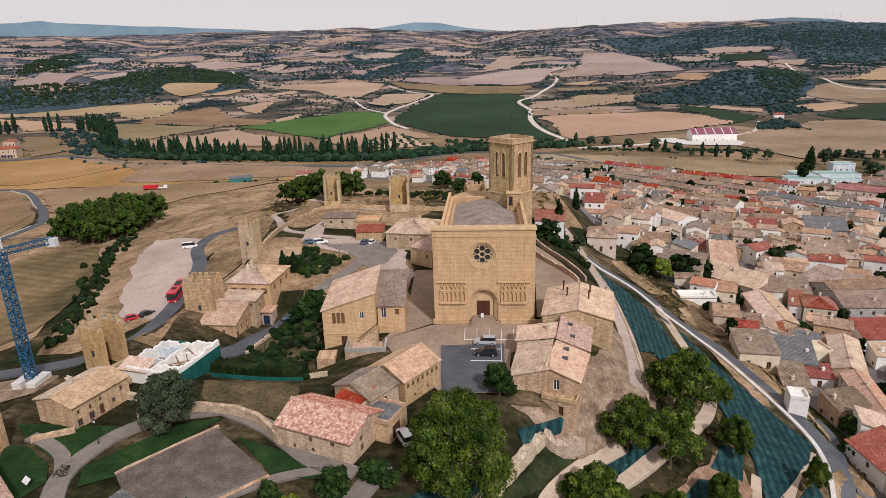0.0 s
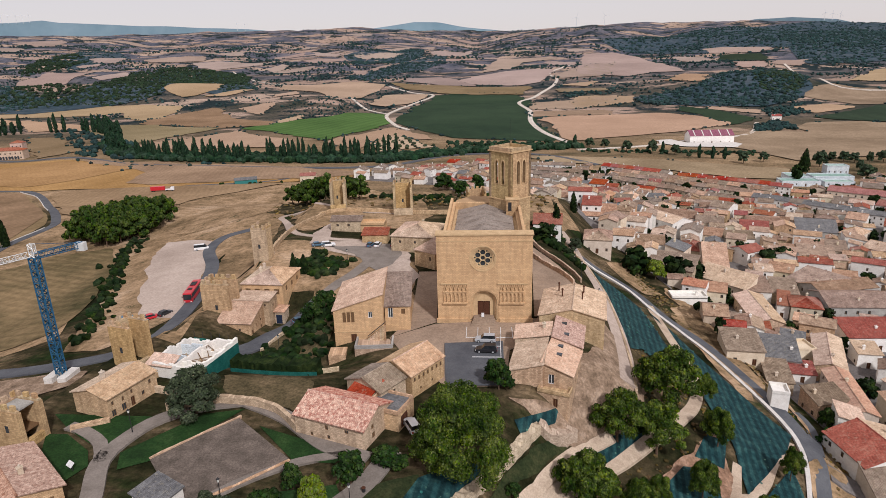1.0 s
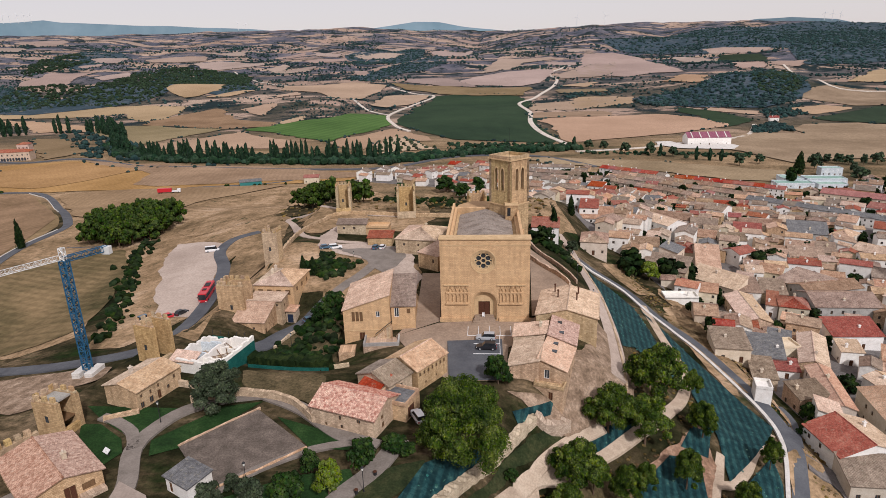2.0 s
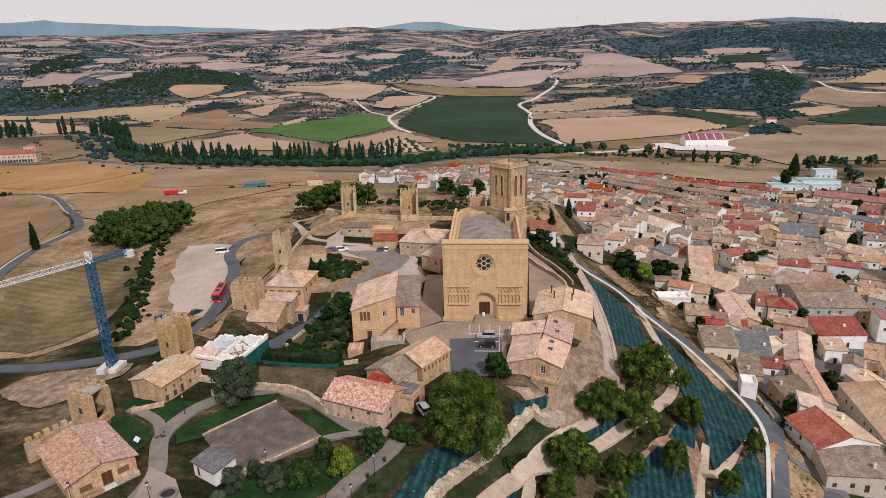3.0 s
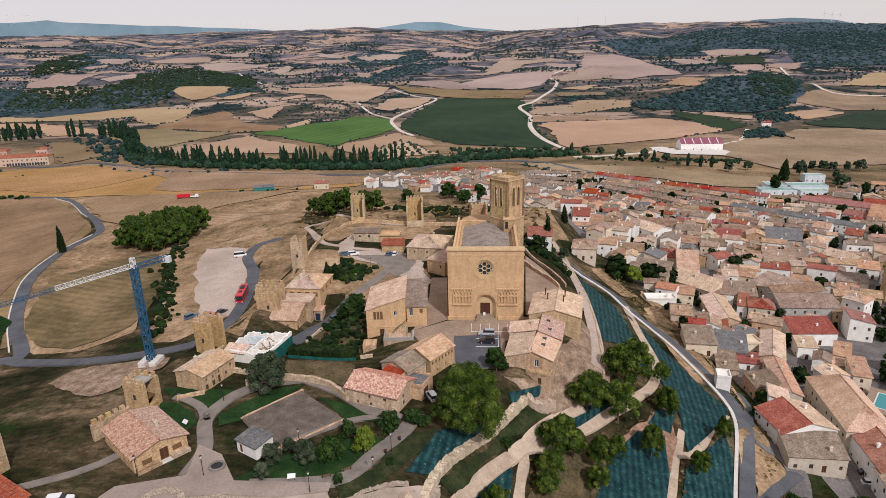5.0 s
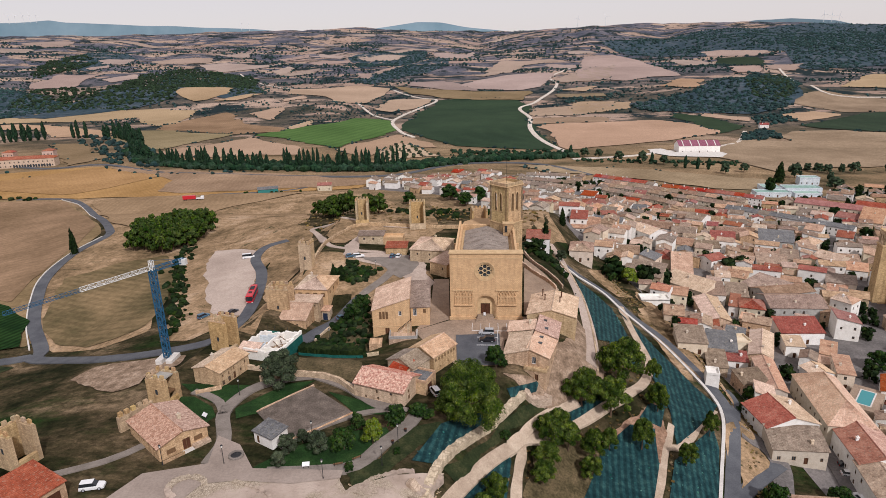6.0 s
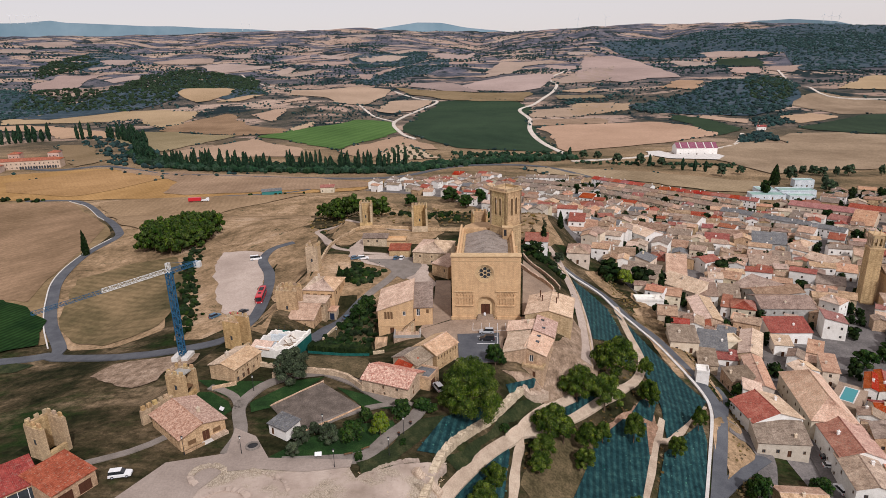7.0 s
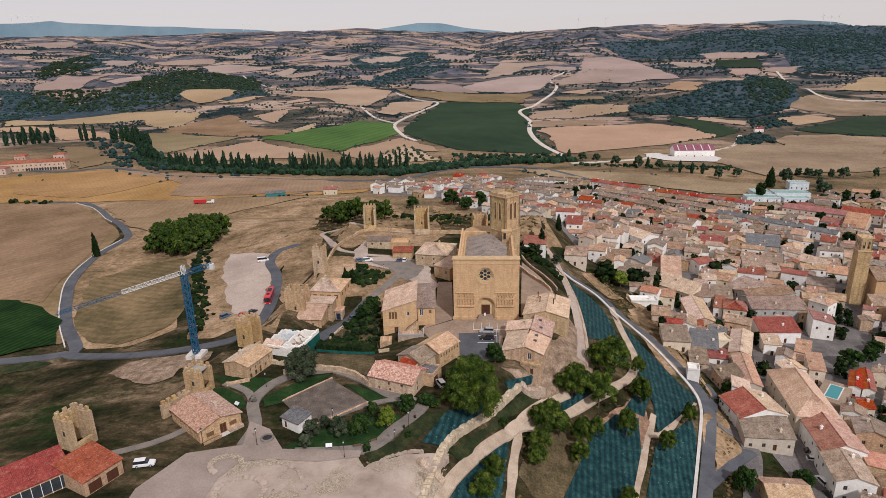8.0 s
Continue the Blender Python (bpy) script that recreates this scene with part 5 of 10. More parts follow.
town_house(166.5, 110.4, 8.3, 10.6, -27, 3.0, PLASTER_W, TILE_PINK, 'lean')
town_house(254.3, 236.6, 12.7, 35.4, -36, 6.0, PLASTER_C, TILE_PINK, 'x')
town_house(148.2, 198.1, 15.9, 13.5, -13, 5.0, PLASTER_C, TILE_TAN, 'x')
town_house(242.4, 239.6, 16.8, 13.5, -46, 5.0, PLASTER_W, TILE_DKRED, 'x')
town_house(247.3, 198.8, 6.6, 13.5, -29, 5.0, PLASTER_C, TILE_DKRED, 'x')
town_house(227.2, 165.5, 7.6, 13.5, -27, 5.0, PLASTER_W, TILE_DKRED, 'x')
town_house(22.4, 81.9, 9.7, 12.4, -7, 5.0, PLASTER_W, TILE_RED, 'x')

# ---- fields, roads, yards ----
def rows_field(name, dark, light, spacing, angle, patch=0.012, contrast=0.6):
    """A field with drill or mowing rows."""
    n = Nodes(name, 0.95, spec=0.03)
    mp = n.node("ShaderNodeMapping")
    mp.inputs["Rotation"].default_value = (0, 0, radians(angle))
    n.link(n.co, mp.inputs[0])
    w = n.node("ShaderNodeTexWave")
    w.inputs["Scale"].default_value = 0.314 / spacing
    w.inputs["Distortion"].default_value, w.inputs["Detail"].default_value, w.inputs["Detail Scale"].default_value = 7.0, 3.0, 0.12
    n.link(mp.outputs[0], w.inputs["Vector"])
    base = n.ramp(n.noise(patch, 8, 0.7), [(0.36, dark), (0.64, light)])
    col = n.mix(contrast, base, n.ramp(w.outputs["Fac"], [(0.1, (0.62, 0.62, 0.6)), (0.9, (1.25, 1.25, 1.22))]), "MULTIPLY")
    f = n.noise(0.5, 5, 0.7)
    col = n.mix(0.5, col, n.ramp(f, [(0.36, (0.6, 0.6, 0.58)), (0.64, (1.3, 1.3, 1.3))]), "MULTIPLY")
    return n.done(n.vary(col, 0.12, 0.012, 0.12), f, 0.4, 0.15)


FIELD_TAN = rows_field("harvested_wheat", (0.325, 0.232, 0.152), (0.43, 0.31, 0.21), 5, 25, 0.006, 0.03)
FIELD_WHEAT = rows_field("golden_stubble", (0.165, 0.114, 0.058), (0.29, 0.2, 0.11), 7, 60, 0.02, 0.16)
FIELD_BROWN = rows_field("brown_stubble", (0.2, 0.14, 0.085), (0.33, 0.238, 0.15), 4, -15, 0.012, 0.12)
FIELD_GOLD = rows_field("golden_valley_stubble", (0.3, 0.178, 0.088), (0.44, 0.27, 0.142), 5, 8, 0.012, 0.2)
# far copy of the harvested wheat, greyed and cooled in place of haze
FIELD_FAR = rows_field("haze_greyed_stubble", (0.285, 0.218, 0.182), (0.37, 0.285, 0.24), 9, 40, 0.004, 0.03)


def dry_grass():
    """Sun-dried slopes: straw, bare pale earth and dark tufts."""
    n = Nodes("dry_grassland", 0.97, spec=0.03)
    col = n.ramp(n.noise(0.04, 9, 0.74), [(0.36, (0.115, 0.083, 0.046)), (0.47, (0.24, 0.165, 0.093)), (0.57, (0.36, 0.25, 0.15)), (0.68, (0.47, 0.345, 0.235))])
    f = n.noise(0.6, 8, 0.8)
    col = n.mix(0.7, col, n.ramp(f, [(0.37, (0.35, 0.36, 0.32)), (0.5, (0.98, 0.98, 0.98)), (0.64, (1.45, 1.43, 1.4))]), "MULTIPLY")
    tuft = n.math("MULTIPLY", n.math("SUBTRACT", n.noise(0.11, 9, 0.8), 0.58), 16.0)
    col = n.mix(tuft, col, (0.045, 0.05, 0.024))
    col.node.clamp_factor = True
    return n.done(col, f, 0.6, 0.3)


FIELD_DRY = dry_grass()
FIELD_OLIVE = rows_field("green_fallow", (0.18, 0.138, 0.08), (0.27, 0.207, 0.128), 12, 10, 0.01, 0.08)
FIELD_PALE = rows_field("pale_fallow", (0.38, 0.285, 0.205), (0.46, 0.355, 0.262), 9, 35, 0.02, 0.05)
FIELD_GREEN = rows_field("green_crop", (0.06, 0.105, 0.028), (0.09, 0.15, 0.042), 16, 20, 0.01, 0.3)
FIELD_VINE = rows_field("dark_green_crop", (0.024, 0.04, 0.024), (0.038, 0.058, 0.034), 11, 75, 0.008, 0.35)
CORN = rows_field("maize", (0.01, 0.026, 0.009), (0.028, 0.058, 0.018), 2.6, 20, 0.05, 0.95)
FIELD_BEND = rows_field("mown_meadow", (0.062, 0.053, 0.022), (0.21, 0.142, 0.068), 4.5, 105, 0.03, 0.3)
# dark scrub whose base colour also holds the blue of distance haze
HEATH = mottled("haze_blue_scrubland", (0.022, 0.041, 0.054), (0.038, 0.062, 0.08), (0.085, 0.098, 0.115), 0.02, 0.09, bump=0.8, dist=2.0)
TERRACE_EARTH = mottled("bare_terrace_earth", (0.08, 0.067, 0.054), (0.13, 0.106, 0.088), (0.2, 0.163, 0.136), 0.3, 3.0)
GRAVEL_GREY = mottled("grey_gravel", (0.155, 0.135, 0.115), (0.21, 0.182, 0.158), (0.27, 0.236, 0.208), 0.25, 3.0, grain=0.25)
FORECOURT = mottled("beige_paving", (0.24, 0.195, 0.163), (0.3, 0.246, 0.208), (0.36, 0.3, 0.256), 0.1, 2.0, grain=0.2)


def rock_material():
    """Pale trodden bedrock: dust, bands of broken stone and dark cracks."""
    n = Nodes("pale_bare_rock", 0.95)
    dust = n.ramp(n.noise(0.1, 7, 0.68), [(0.3, (0.3, 0.235, 0.185)), (0.5, (0.43, 0.345, 0.285)), (0.72, (0.53, 0.44, 0.37))])
    v = n.node("ShaderNodeTexVoronoi")
    v.feature = "DISTANCE_TO_EDGE"
    v.inputs["Scale"].default_value = 3.0
    n.link(n.co, v.inputs["Vector"])
    stones = n.mix(0.8, n.ramp(n.noise(2.2, 4, 0.7), [(0.3, (0.27, 0.215, 0.155)), (0.7, (0.54, 0.46, 0.36))]), n.ramp(v.outputs["Distance"], [(0.01, (0.5, 0.48, 0.46)), (0.12, (1.1, 1.1, 1.1))]), "MULTIPLY")
    mask = n.math("MULTIPLY", n.math("SUBTRACT", n.noise(0.085, 5, 0.6), 0.5), 11.0)
    col = n.mix(mask, dust, stones)
    col.node.clamp_factor = True
    crack = n.math("MULTIPLY", n.math("SUBTRACT", n.noise(0.35, 8, 0.75), 0.6), 9.0)
    col = n.mix(crack, col, (0.14, 0.11, 0.085))
    col.node.clamp_factor = True
    return n.done(col, n.noise(1.4, 6, 0.75), 0.9, 0.35)


ROCK = rock_material()
PALE_EARTH = mottled("pale_stony_earth", (0.12, 0.084, 0.054), (0.25, 0.178, 0.122), (0.42, 0.32, 0.235), 0.35, 1.8)
TRACK = mottled("white_dirt_track", (0.5, 0.44, 0.37), (0.58, 0.52, 0.45), (0.64, 0.59, 0.52), 0.05)
GRASS_DARK = mottled("rough_dark_grass", (0.012, 0.02, 0.008), (0.028, 0.037, 0.014), (0.065, 0.064, 0.028), 0.3, 2.5)
GRASS_OLIVE = mottled("rough_olive_grass", (0.05, 0.042, 0.02), (0.1, 0.078, 0.04), (0.17, 0.125, 0.07), 0.2, 1.6)
SCREE = mottled("stony_red_earth", (0.17, 0.1, 0.062), (0.27, 0.165, 0.108), (0.4, 0.27, 0.19), 0.5, 1.6)
STREET = mottled("worn_street", (0.1, 0.092, 0.088), (0.155, 0.142, 0.136), (0.235, 0.212, 0.2), 0.12, 1.5, grain=0.4)


def net_material():
    n = Nodes("teal_erosion_net", 0.8)
    w = n.node("ShaderNodeTexWave")
    w.inputs["Scale"].default_value, w.inputs["Distortion"].default_value, w.inputs["Detail"].default_value = 0.2, 1.1, 4.0
    mp = n.node("ShaderNodeMapping")
    mp.inputs["Rotation"].default_value = (0, 0, radians(8))
    n.link(n.co, mp.inputs[0])
    n.link(mp.outputs[0], w.inputs["Vector"])
    col = n.ramp(n.noise(0.45, 8, 0.78), [(0.36, (0.005, 0.022, 0.027)), (0.5, (0.013, 0.045, 0.05)), (0.64, (0.034, 0.086, 0.083))])
    col = n.mix(0.5, col, n.ramp(w.outputs["Fac"], [(0.25, (0.35, 0.38, 0.4)), (0.8, (1.45, 1.45, 1.4))]), "MULTIPLY")
    return n.done(col, n.noise(3, 4), 0.6, 0.2)


NET = net_material()
WOODS = []


def grow(kind, poly, n, size):
    """Notes a stretch of woodland, scrub or hedge, to be planted later."""
    WOODS.append((kind, poly, n, size))


drape('field', [(-130, 794), (-134, 951), (-112, 1249), (-46, 1289), (51, 1252), (78, 1067), (62, 868), (68, 748), (97, 600), (83, 568), (-47, 608), (-85, 693)], FIELD_VINE, 'dark green vineyard field with fine rows', 'field', 0.80, 30.0)
drape('field', [(-346, 752), (-320, 812), (-238, 968), (-180, 941), (-144, 777), (-188, 607), (-238, 648)], FIELD_GREEN, 'bright green irrigated field', 'field', 0.80, 30.0)
drape('field', [(-1020, 1048), (-913, 1187), (-615, 1107), (-590, 1047), (-564, 908), (-589, 876), (-621, 913), (-683, 1017), (-749, 991), (-958, 969)], FIELD_TAN, 'pale harvested wheat field', 'field', 0.90, 16)
drape('field', [(-952, 962), (-834, 953), (-612, 821), (-593, 757), (-691, 768), (-783, 865), (-910, 909)], FIELD_TAN, 'pale harvested wheat field', 'field', 0.90, 16)
drape('field', [(-612, 821), (-557, 825), (-396, 764), (-426, 612), (-457, 613), (-594, 752)], FIELD_OLIVE, 'dull green-brown fallow field', 'field', 0.90, 16)
drape('field', [(-579, 877), (-532, 1065), (-489, 1013), (-424, 896), (-345, 835), (-334, 787), (-396, 764), (-562, 836)], FIELD_BROWN, 'brown stubble field', 'field', 0.90, 16)
drape('field', [(-424, 587), (-346, 723), (-317, 686), (-228, 594), (-222, 563), (-293, 556), (-342, 542)], FIELD_TAN, 'pale harvested wheat field', 'field', 0.90, 16)
drape('field', [(-636, 689), (-587, 684), (-475, 560), (-486, 505), (-535, 553)], FIELD_OLIVE, 'dull green-brown fallow field', 'field', 0.90, 16)
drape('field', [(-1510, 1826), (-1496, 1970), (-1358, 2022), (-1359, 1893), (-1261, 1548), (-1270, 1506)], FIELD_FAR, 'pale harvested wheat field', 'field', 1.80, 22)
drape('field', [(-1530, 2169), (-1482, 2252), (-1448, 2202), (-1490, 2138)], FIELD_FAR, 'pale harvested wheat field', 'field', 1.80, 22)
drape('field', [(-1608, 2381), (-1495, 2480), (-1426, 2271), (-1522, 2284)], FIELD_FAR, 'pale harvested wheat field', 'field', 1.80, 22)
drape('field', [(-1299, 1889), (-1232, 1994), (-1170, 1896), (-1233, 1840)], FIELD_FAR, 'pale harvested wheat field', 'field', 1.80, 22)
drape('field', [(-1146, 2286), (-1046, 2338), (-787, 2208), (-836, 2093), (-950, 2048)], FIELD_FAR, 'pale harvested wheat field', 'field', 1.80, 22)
drape('field', [(-748, 1303), (-756, 1560), (-688, 1488), (-622, 1307), (-666, 1221), (-719, 1268)], FIELD_TAN, 'pale harvested wheat field', 'field', 1.80, 22)
drape('field', [(-630, 1229), (-572, 1314), (-543, 1320), (-566, 1230)], FIELD_TAN, 'pale harvested wheat field', 'field', 1.80, 22)
drape('field', [(-1404, 2421), (-1159, 2477), (-1128, 2373), (-1322, 2328)], FIELD_FAR, 'pale harvested wheat field', 'field', 1.80, 22)
drape('field', [(-757, 2019), (-739, 2169), (-688, 2100), (-692, 1952)], FIELD_FAR, 'pale harvested wheat field', 'field', 1.80, 22)
drape('field', [(-896, 2547), (-790, 2622), (-765, 2549), (-871, 2488)], FIELD_FAR, 'pale harvested wheat field', 'field', 1.80, 22)
drape('field', [(-726, 1970), (-611, 2048), (-590, 1966), (-650, 1877)], FIELD_FAR, 'pale harvested wheat field', 'field', 1.80, 22)
drape('field', [(-469, 1244), (-438, 1312), (-419, 1267), (-457, 1205)], FIELD_TAN, 'pale harvested wheat field', 'field', 1.80, 22)
drape('field', [(-477, 1052), (-432, 1124), (-414, 1088), (-396, 945), (-444, 992)], FIELD_TAN, 'pale harvested wheat field', 'field', 0.90, 16)
drape('field', [(-334, 851), (-320, 952), (-297, 866), (-313, 807)], FIELD_TAN, 'pale harvested wheat field', 'field', 0.90, 16)
drape('field', [(-2304, 2716), (-2191, 2797), (-2011, 2537), (-2163, 2532)], FIELD_FAR, 'pale harvested wheat field', 'field', 1.80, 22)
drape('field', [(-2423, 3043), (-2292, 3272), (-2100, 2929), (-2163, 2837)], FIELD_FAR, 'pale harvested wheat field', 'field', 1.80, 22)
drape('field', [(-1166, 2553), (-1071, 2690), (-1022, 2520)], FIELD_FAR, 'pale harvested wheat field', 'field', 1.80, 22)
drape('field', [(-509, 1438), (-362, 1559), (-243, 1469), (-258, 1381), (-273, 1118), (-395, 1324), (-478, 1334)], FIELD_TAN, 'pale harvested wheat field', 'field', 1.80, 22)
drape('field', [(-236, 1132), (-221, 1265), (-127, 1268), (-140, 1154), (-182, 1039), (-217, 1054)], FIELD_TAN, 'pale harvested wheat field', 'field', 1.80, 22)
drape('field', [(-195, 604), (-131, 741), (-60, 612), (-78, 609), (-118, 647), (-141, 528)], FIELD_TAN, 'pale harvested wheat field', 'field', 0.90, 16)
drape('field', [(-246, 1518), (-142, 1449), (-16, 1390), (116, 1374), (81, 1199), (-115, 1281), (-208, 1417)], FIELD_OLIVE, 'dull green-brown fallow field', 'field', 1.80, 22)
drape('field', [(-74, 1490), (13, 1688), (194, 1779), (194, 1698), (149, 1452), (85, 1404), (-2, 1427)], FIELD_FAR, 'pale harvested wheat field', 'field', 1.80, 22)
drape('field', [(-222, 1594), (-125, 1616), (-59, 1486), (-16, 1399), (-112, 1431), (-215, 1530)], FIELD_FAR, 'pale harvested wheat field', 'field', 1.80, 22)
drape('field', [(-36, 1796), (38, 2374), (257, 2442), (270, 2356), (127, 2226), (30, 1748), (-19, 1716)], FIELD_FAR, 'pale harvested wheat field', 'field', 1.80, 22)
drape('field', [(209, 2257), (321, 2192), (297, 1945), (215, 2002)], FIELD_FAR, 'pale harvested wheat field', 'field', 1.80, 22)
drape('field', [(194, 1622), (286, 1861), (443, 2205), (336, 1613), (182, 1510)], FIELD_FAR, 'pale harvested wheat field', 'field', 1.80, 22)
drape('field', [(155, 1298), (252, 1257), (250, 1204), (152, 1218)], FIELD_OLIVE, 'dull green-brown fallow field', 'field', 1.80, 22)
drape('field', [(166, 1382), (271, 1445), (228, 1334)], FIELD_TAN, 'pale harvested wheat field', 'field', 1.80, 22)
drape('field', [(90, 1077), (254, 1154), (241, 1082), (162, 977), (81, 941)], FIELD_TAN, 'pale harvested wheat field', 'field', 0.90, 16)
drape('field', [(75, 921), (207, 953), (192, 866), (73, 828)], FIELD_BROWN, 'brown stubble field', 'field', 0.90, 16)
drape('field', [(70, 812), (289, 893), (332, 720), (101, 577), (86, 649)], FIELD_TAN, 'pale harvested wheat field', 'field', 0.90, 16)
drape('field', [(-381, 1931), (-266, 2408), (-205, 2470), (-299, 2316), (-346, 1827)], FIELD_FAR, 'pale harvested wheat field', 'field', 1.80, 22)
drape('field', [(-531, 2412), (-335, 2530), (-352, 2398), (-484, 2336)], FIELD_FAR, 'pale harvested wheat field', 'field', 1.80, 22)
drape('field', [(-240, 2632), (-59, 3018), (-74, 2569), (-207, 2506)], FIELD_FAR, 'pale harvested wheat field', 'field', 1.80, 22)
drape('field', [(-686, 2239), (-554, 2359), (-535, 2293), (-623, 2156)], FIELD_FAR, 'pale harvested wheat field', 'field', 1.80, 22)
drape('field', [(-448, 2594), (-248, 3045), (-251, 2908), (-394, 2538)], FIELD_FAR, 'pale harvested wheat field', 'field', 1.80, 22)
drape('field', [(-675, 1987), (-603, 2079), (-580, 2027), (-661, 1941)], FIELD_FAR, 'pale harvested wheat field', 'field', 1.80, 22)
drape('field', [(-754, 2623), (-602, 2533), (-594, 2391), (-712, 2547)], FIELD_FAR, 'pale harvested wheat field', 'field', 1.80, 22)
drape('field', [(-432, 1909), (-373, 1884), (-348, 1696), (-391, 1745)], FIELD_FAR, 'pale harvested wheat field', 'field', 1.80, 22)
drape('field', [(173, 1158), (290, 1130), (267, 1069), (151, 978)], FIELD_TAN, 'pale harvested wheat field', 'field', 0.90, 16)
drape('field', [(376, 2439), (527, 2589), (572, 2120), (521, 1611), (448, 1610), (359, 1531), (247, 1644), (342, 2157)], FIELD_FAR, 'pale harvested wheat field', 'field', 1.80, 22)
drape('field', [(402, 1344), (488, 1545), (551, 1501), (436, 1192), (398, 1216)], FIELD_TAN, 'pale harvested wheat field', 'field', 1.80, 22)
drape('field', [(694, 2374), (796, 2104), (721, 2065), (663, 2183)], FIELD_FAR, 'pale harvested wheat field', 'field', 1.80, 22)
drape('field', [(719, 1800), (787, 1744), (741, 1624), (667, 1618)], FIELD_FAR, 'pale harvested wheat field', 'field', 1.80, 22)
drape('field', [(848, 1818), (987, 1932), (846, 1652), (783, 1693)], FIELD_FAR, 'pale harvested wheat field', 'field', 1.80, 22)
drape('field', [(589, 1108), (668, 1168), (769, 1075), (682, 925), (602, 930), (570, 1062)], FIELD_BROWN, 'brown stubble field', 'field', 0.90, 16)
drape('field', [(489, 917), (560, 955), (582, 899), (476, 817)], FIELD_TAN, 'pale harvested wheat field', 'field', 0.90, 16)
drape('field', [(771, 1287), (1013, 1603), (1052, 1562), (876, 1260)], FIELD_TAN, 'pale harvested wheat field', 'field', 1.80, 22)
drape('field', [(375, 982), (431, 881), (406, 838), (368, 929)], FIELD_TAN, 'pale harvested wheat field', 'field', 0.90, 16)
drape('field', [(414, 721), (481, 724), (544, 689), (402, 448), (324, 442), (266, 427), (255, 498), (262, 554), (319, 643), (384, 637)], FIELD_BROWN, 'brown stubble field', 'field', 0.90, 16)
drape('field', [(456, 782), (629, 915), (682, 925), (544, 689), (472, 752)], FIELD_VINE, 'dark green crop field', 'field', 0.90, 16)
drape('field', [(827, 2284), (949, 2154), (796, 1766), (746, 1934)], FIELD_VINE, 'dark green crop field', 'field', 1.80, 22)
drape('field', [(841, 2460), (941, 2393), (1030, 2311), (956, 2194), (828, 2351)], FIELD_FAR, 'pale harvested wheat field', 'field', 1.80, 22)
drape('field', [(328, 994), (371, 936), (379, 779), (347, 736), (320, 721), (316, 898)], FIELD_VINE, 'dark green crop strip', 'field', 0.80, 30.0)
drape('field', [(-139, 581), (-117, 663), (-54, 541), (-107, 508)], FIELD_PALE, 'pale olive grove field', 'field', 0.80, 30.0)
drape('field', [(34, 464), (137, 446), (250, 386), (225, 341), (188, 345), (118, 405), (54, 427)], FIELD_BROWN, 'brown stubble field behind the town', 'field', 0.80, 30.0)
drape('field', [(-501, 412), (-441, 486), (-332, 432), (-374, 342), (-457, 362)], FIELD_GOLD, 'golden stubble field', 'field', 0.80, 30.0)
drape('field', [(-435, 493), (-89, 389), (-112, 365), (-260, 332), (-295, 347), (-308, 408)], FIELD_BROWN, 'brown ploughed field', 'field', 0.80, 12.0)
drape('field', [(-333, 312), (-153, 336), (-199, 271), (-209, 162), (-254, 204)], FIELD_BROWN, 'dry brown field', 'field', 0.80, 12.0)
drape('field', [(-487.8, 300.5), (-435.5, 314.2), (-364.5, 319.2), (-252.9, 194.4), (-233.1, 141.7), (-216.0, 84.4), (-202.1, 51.1), (-232.3, 64.2), (-282.0, 78.6)], FIELD_WHEAT, 'large golden stubble field with mowing lines', 'field', 0.35, 12.0)
drape('field', [(-275.3, 78.1), (-229.4, 60.6), (-199.8, 47.9), (-182.1, 36.1), (-165.7, 11.8), (-182.9, 3.0), (-201.2, -1.9)], CORN, 'dark green maize field', 'field', 0.80, 2.5)
drape('field', [(-200.6, 79.4), (-184.0, 104.6), (-162.8, 115.8), (-135.4, 65.1), (-121.4, 18.9), (-135.4, 6.5), (-155.9, 13.0), (-176.6, 36.3)], FIELD_BEND, 'golden mown field inside the road bend', 'field', 0.35, 2.5)
drape('car_park', [(-96.7, 17.9), (-119.2, 59.9), (-134.5, 95.1), (-137.5, 114.2), (-115.3, 102.3), (-97.8, 63.3), (-86.9, 25.8), (-85.8, 17.9)], LOT, 'dusty pale gravel car park', 'car park', 0.35, 2.5)
drape('bare_earth', [(-122.3, -22.6), (-119.9, -14.4), (-106.8, -13.2), (-92.8, -12.2), (-89.5, -20.8), (-96.7, -24.5), (-97.5, -30.2), (-102.7, -34.2), (-113.3, -28.9)], PALE_EARTH, 'bare pale earth by the road', 'ground', 0.35, 2.5)
drape('lawn', [(-78.3, -41.2), (-57.6, -41.5), (-60.2, -50.4), (-66.3, -49.7), (-72.3, -46.0)], LAWN, 'mown green lawn', 'lawn', 0.25, 2.0)
drape('lawn', [(-75.6, -47.3), (-71.8, -47.2), (-65.2, -51.7), (-62.8, -55.5), (-64.9, -60.8), (-70.3, -57.3)], LAWN, 'mown green lawn', 'lawn', 0.25, 2.0)
drape('lawn', [(-59.5, -52.0), (-50.5, -40.4), (-43.6, -38.6), (-52.9, -53.7), (-57.6, -56.3)], LAWN, 'mown green lawn', 'lawn', 0.25, 2.0)
drape('lawn', [(-47.2, -73.4), (-41.0, -66.5), (-31.0, -60.6), (-22.0, -58.5), (-20.0, -62.6), (-28.6, -72.7), (-41.3, -75.3)], LAWN, 'mown green lawn', 'lawn', 0.25, 2.0)
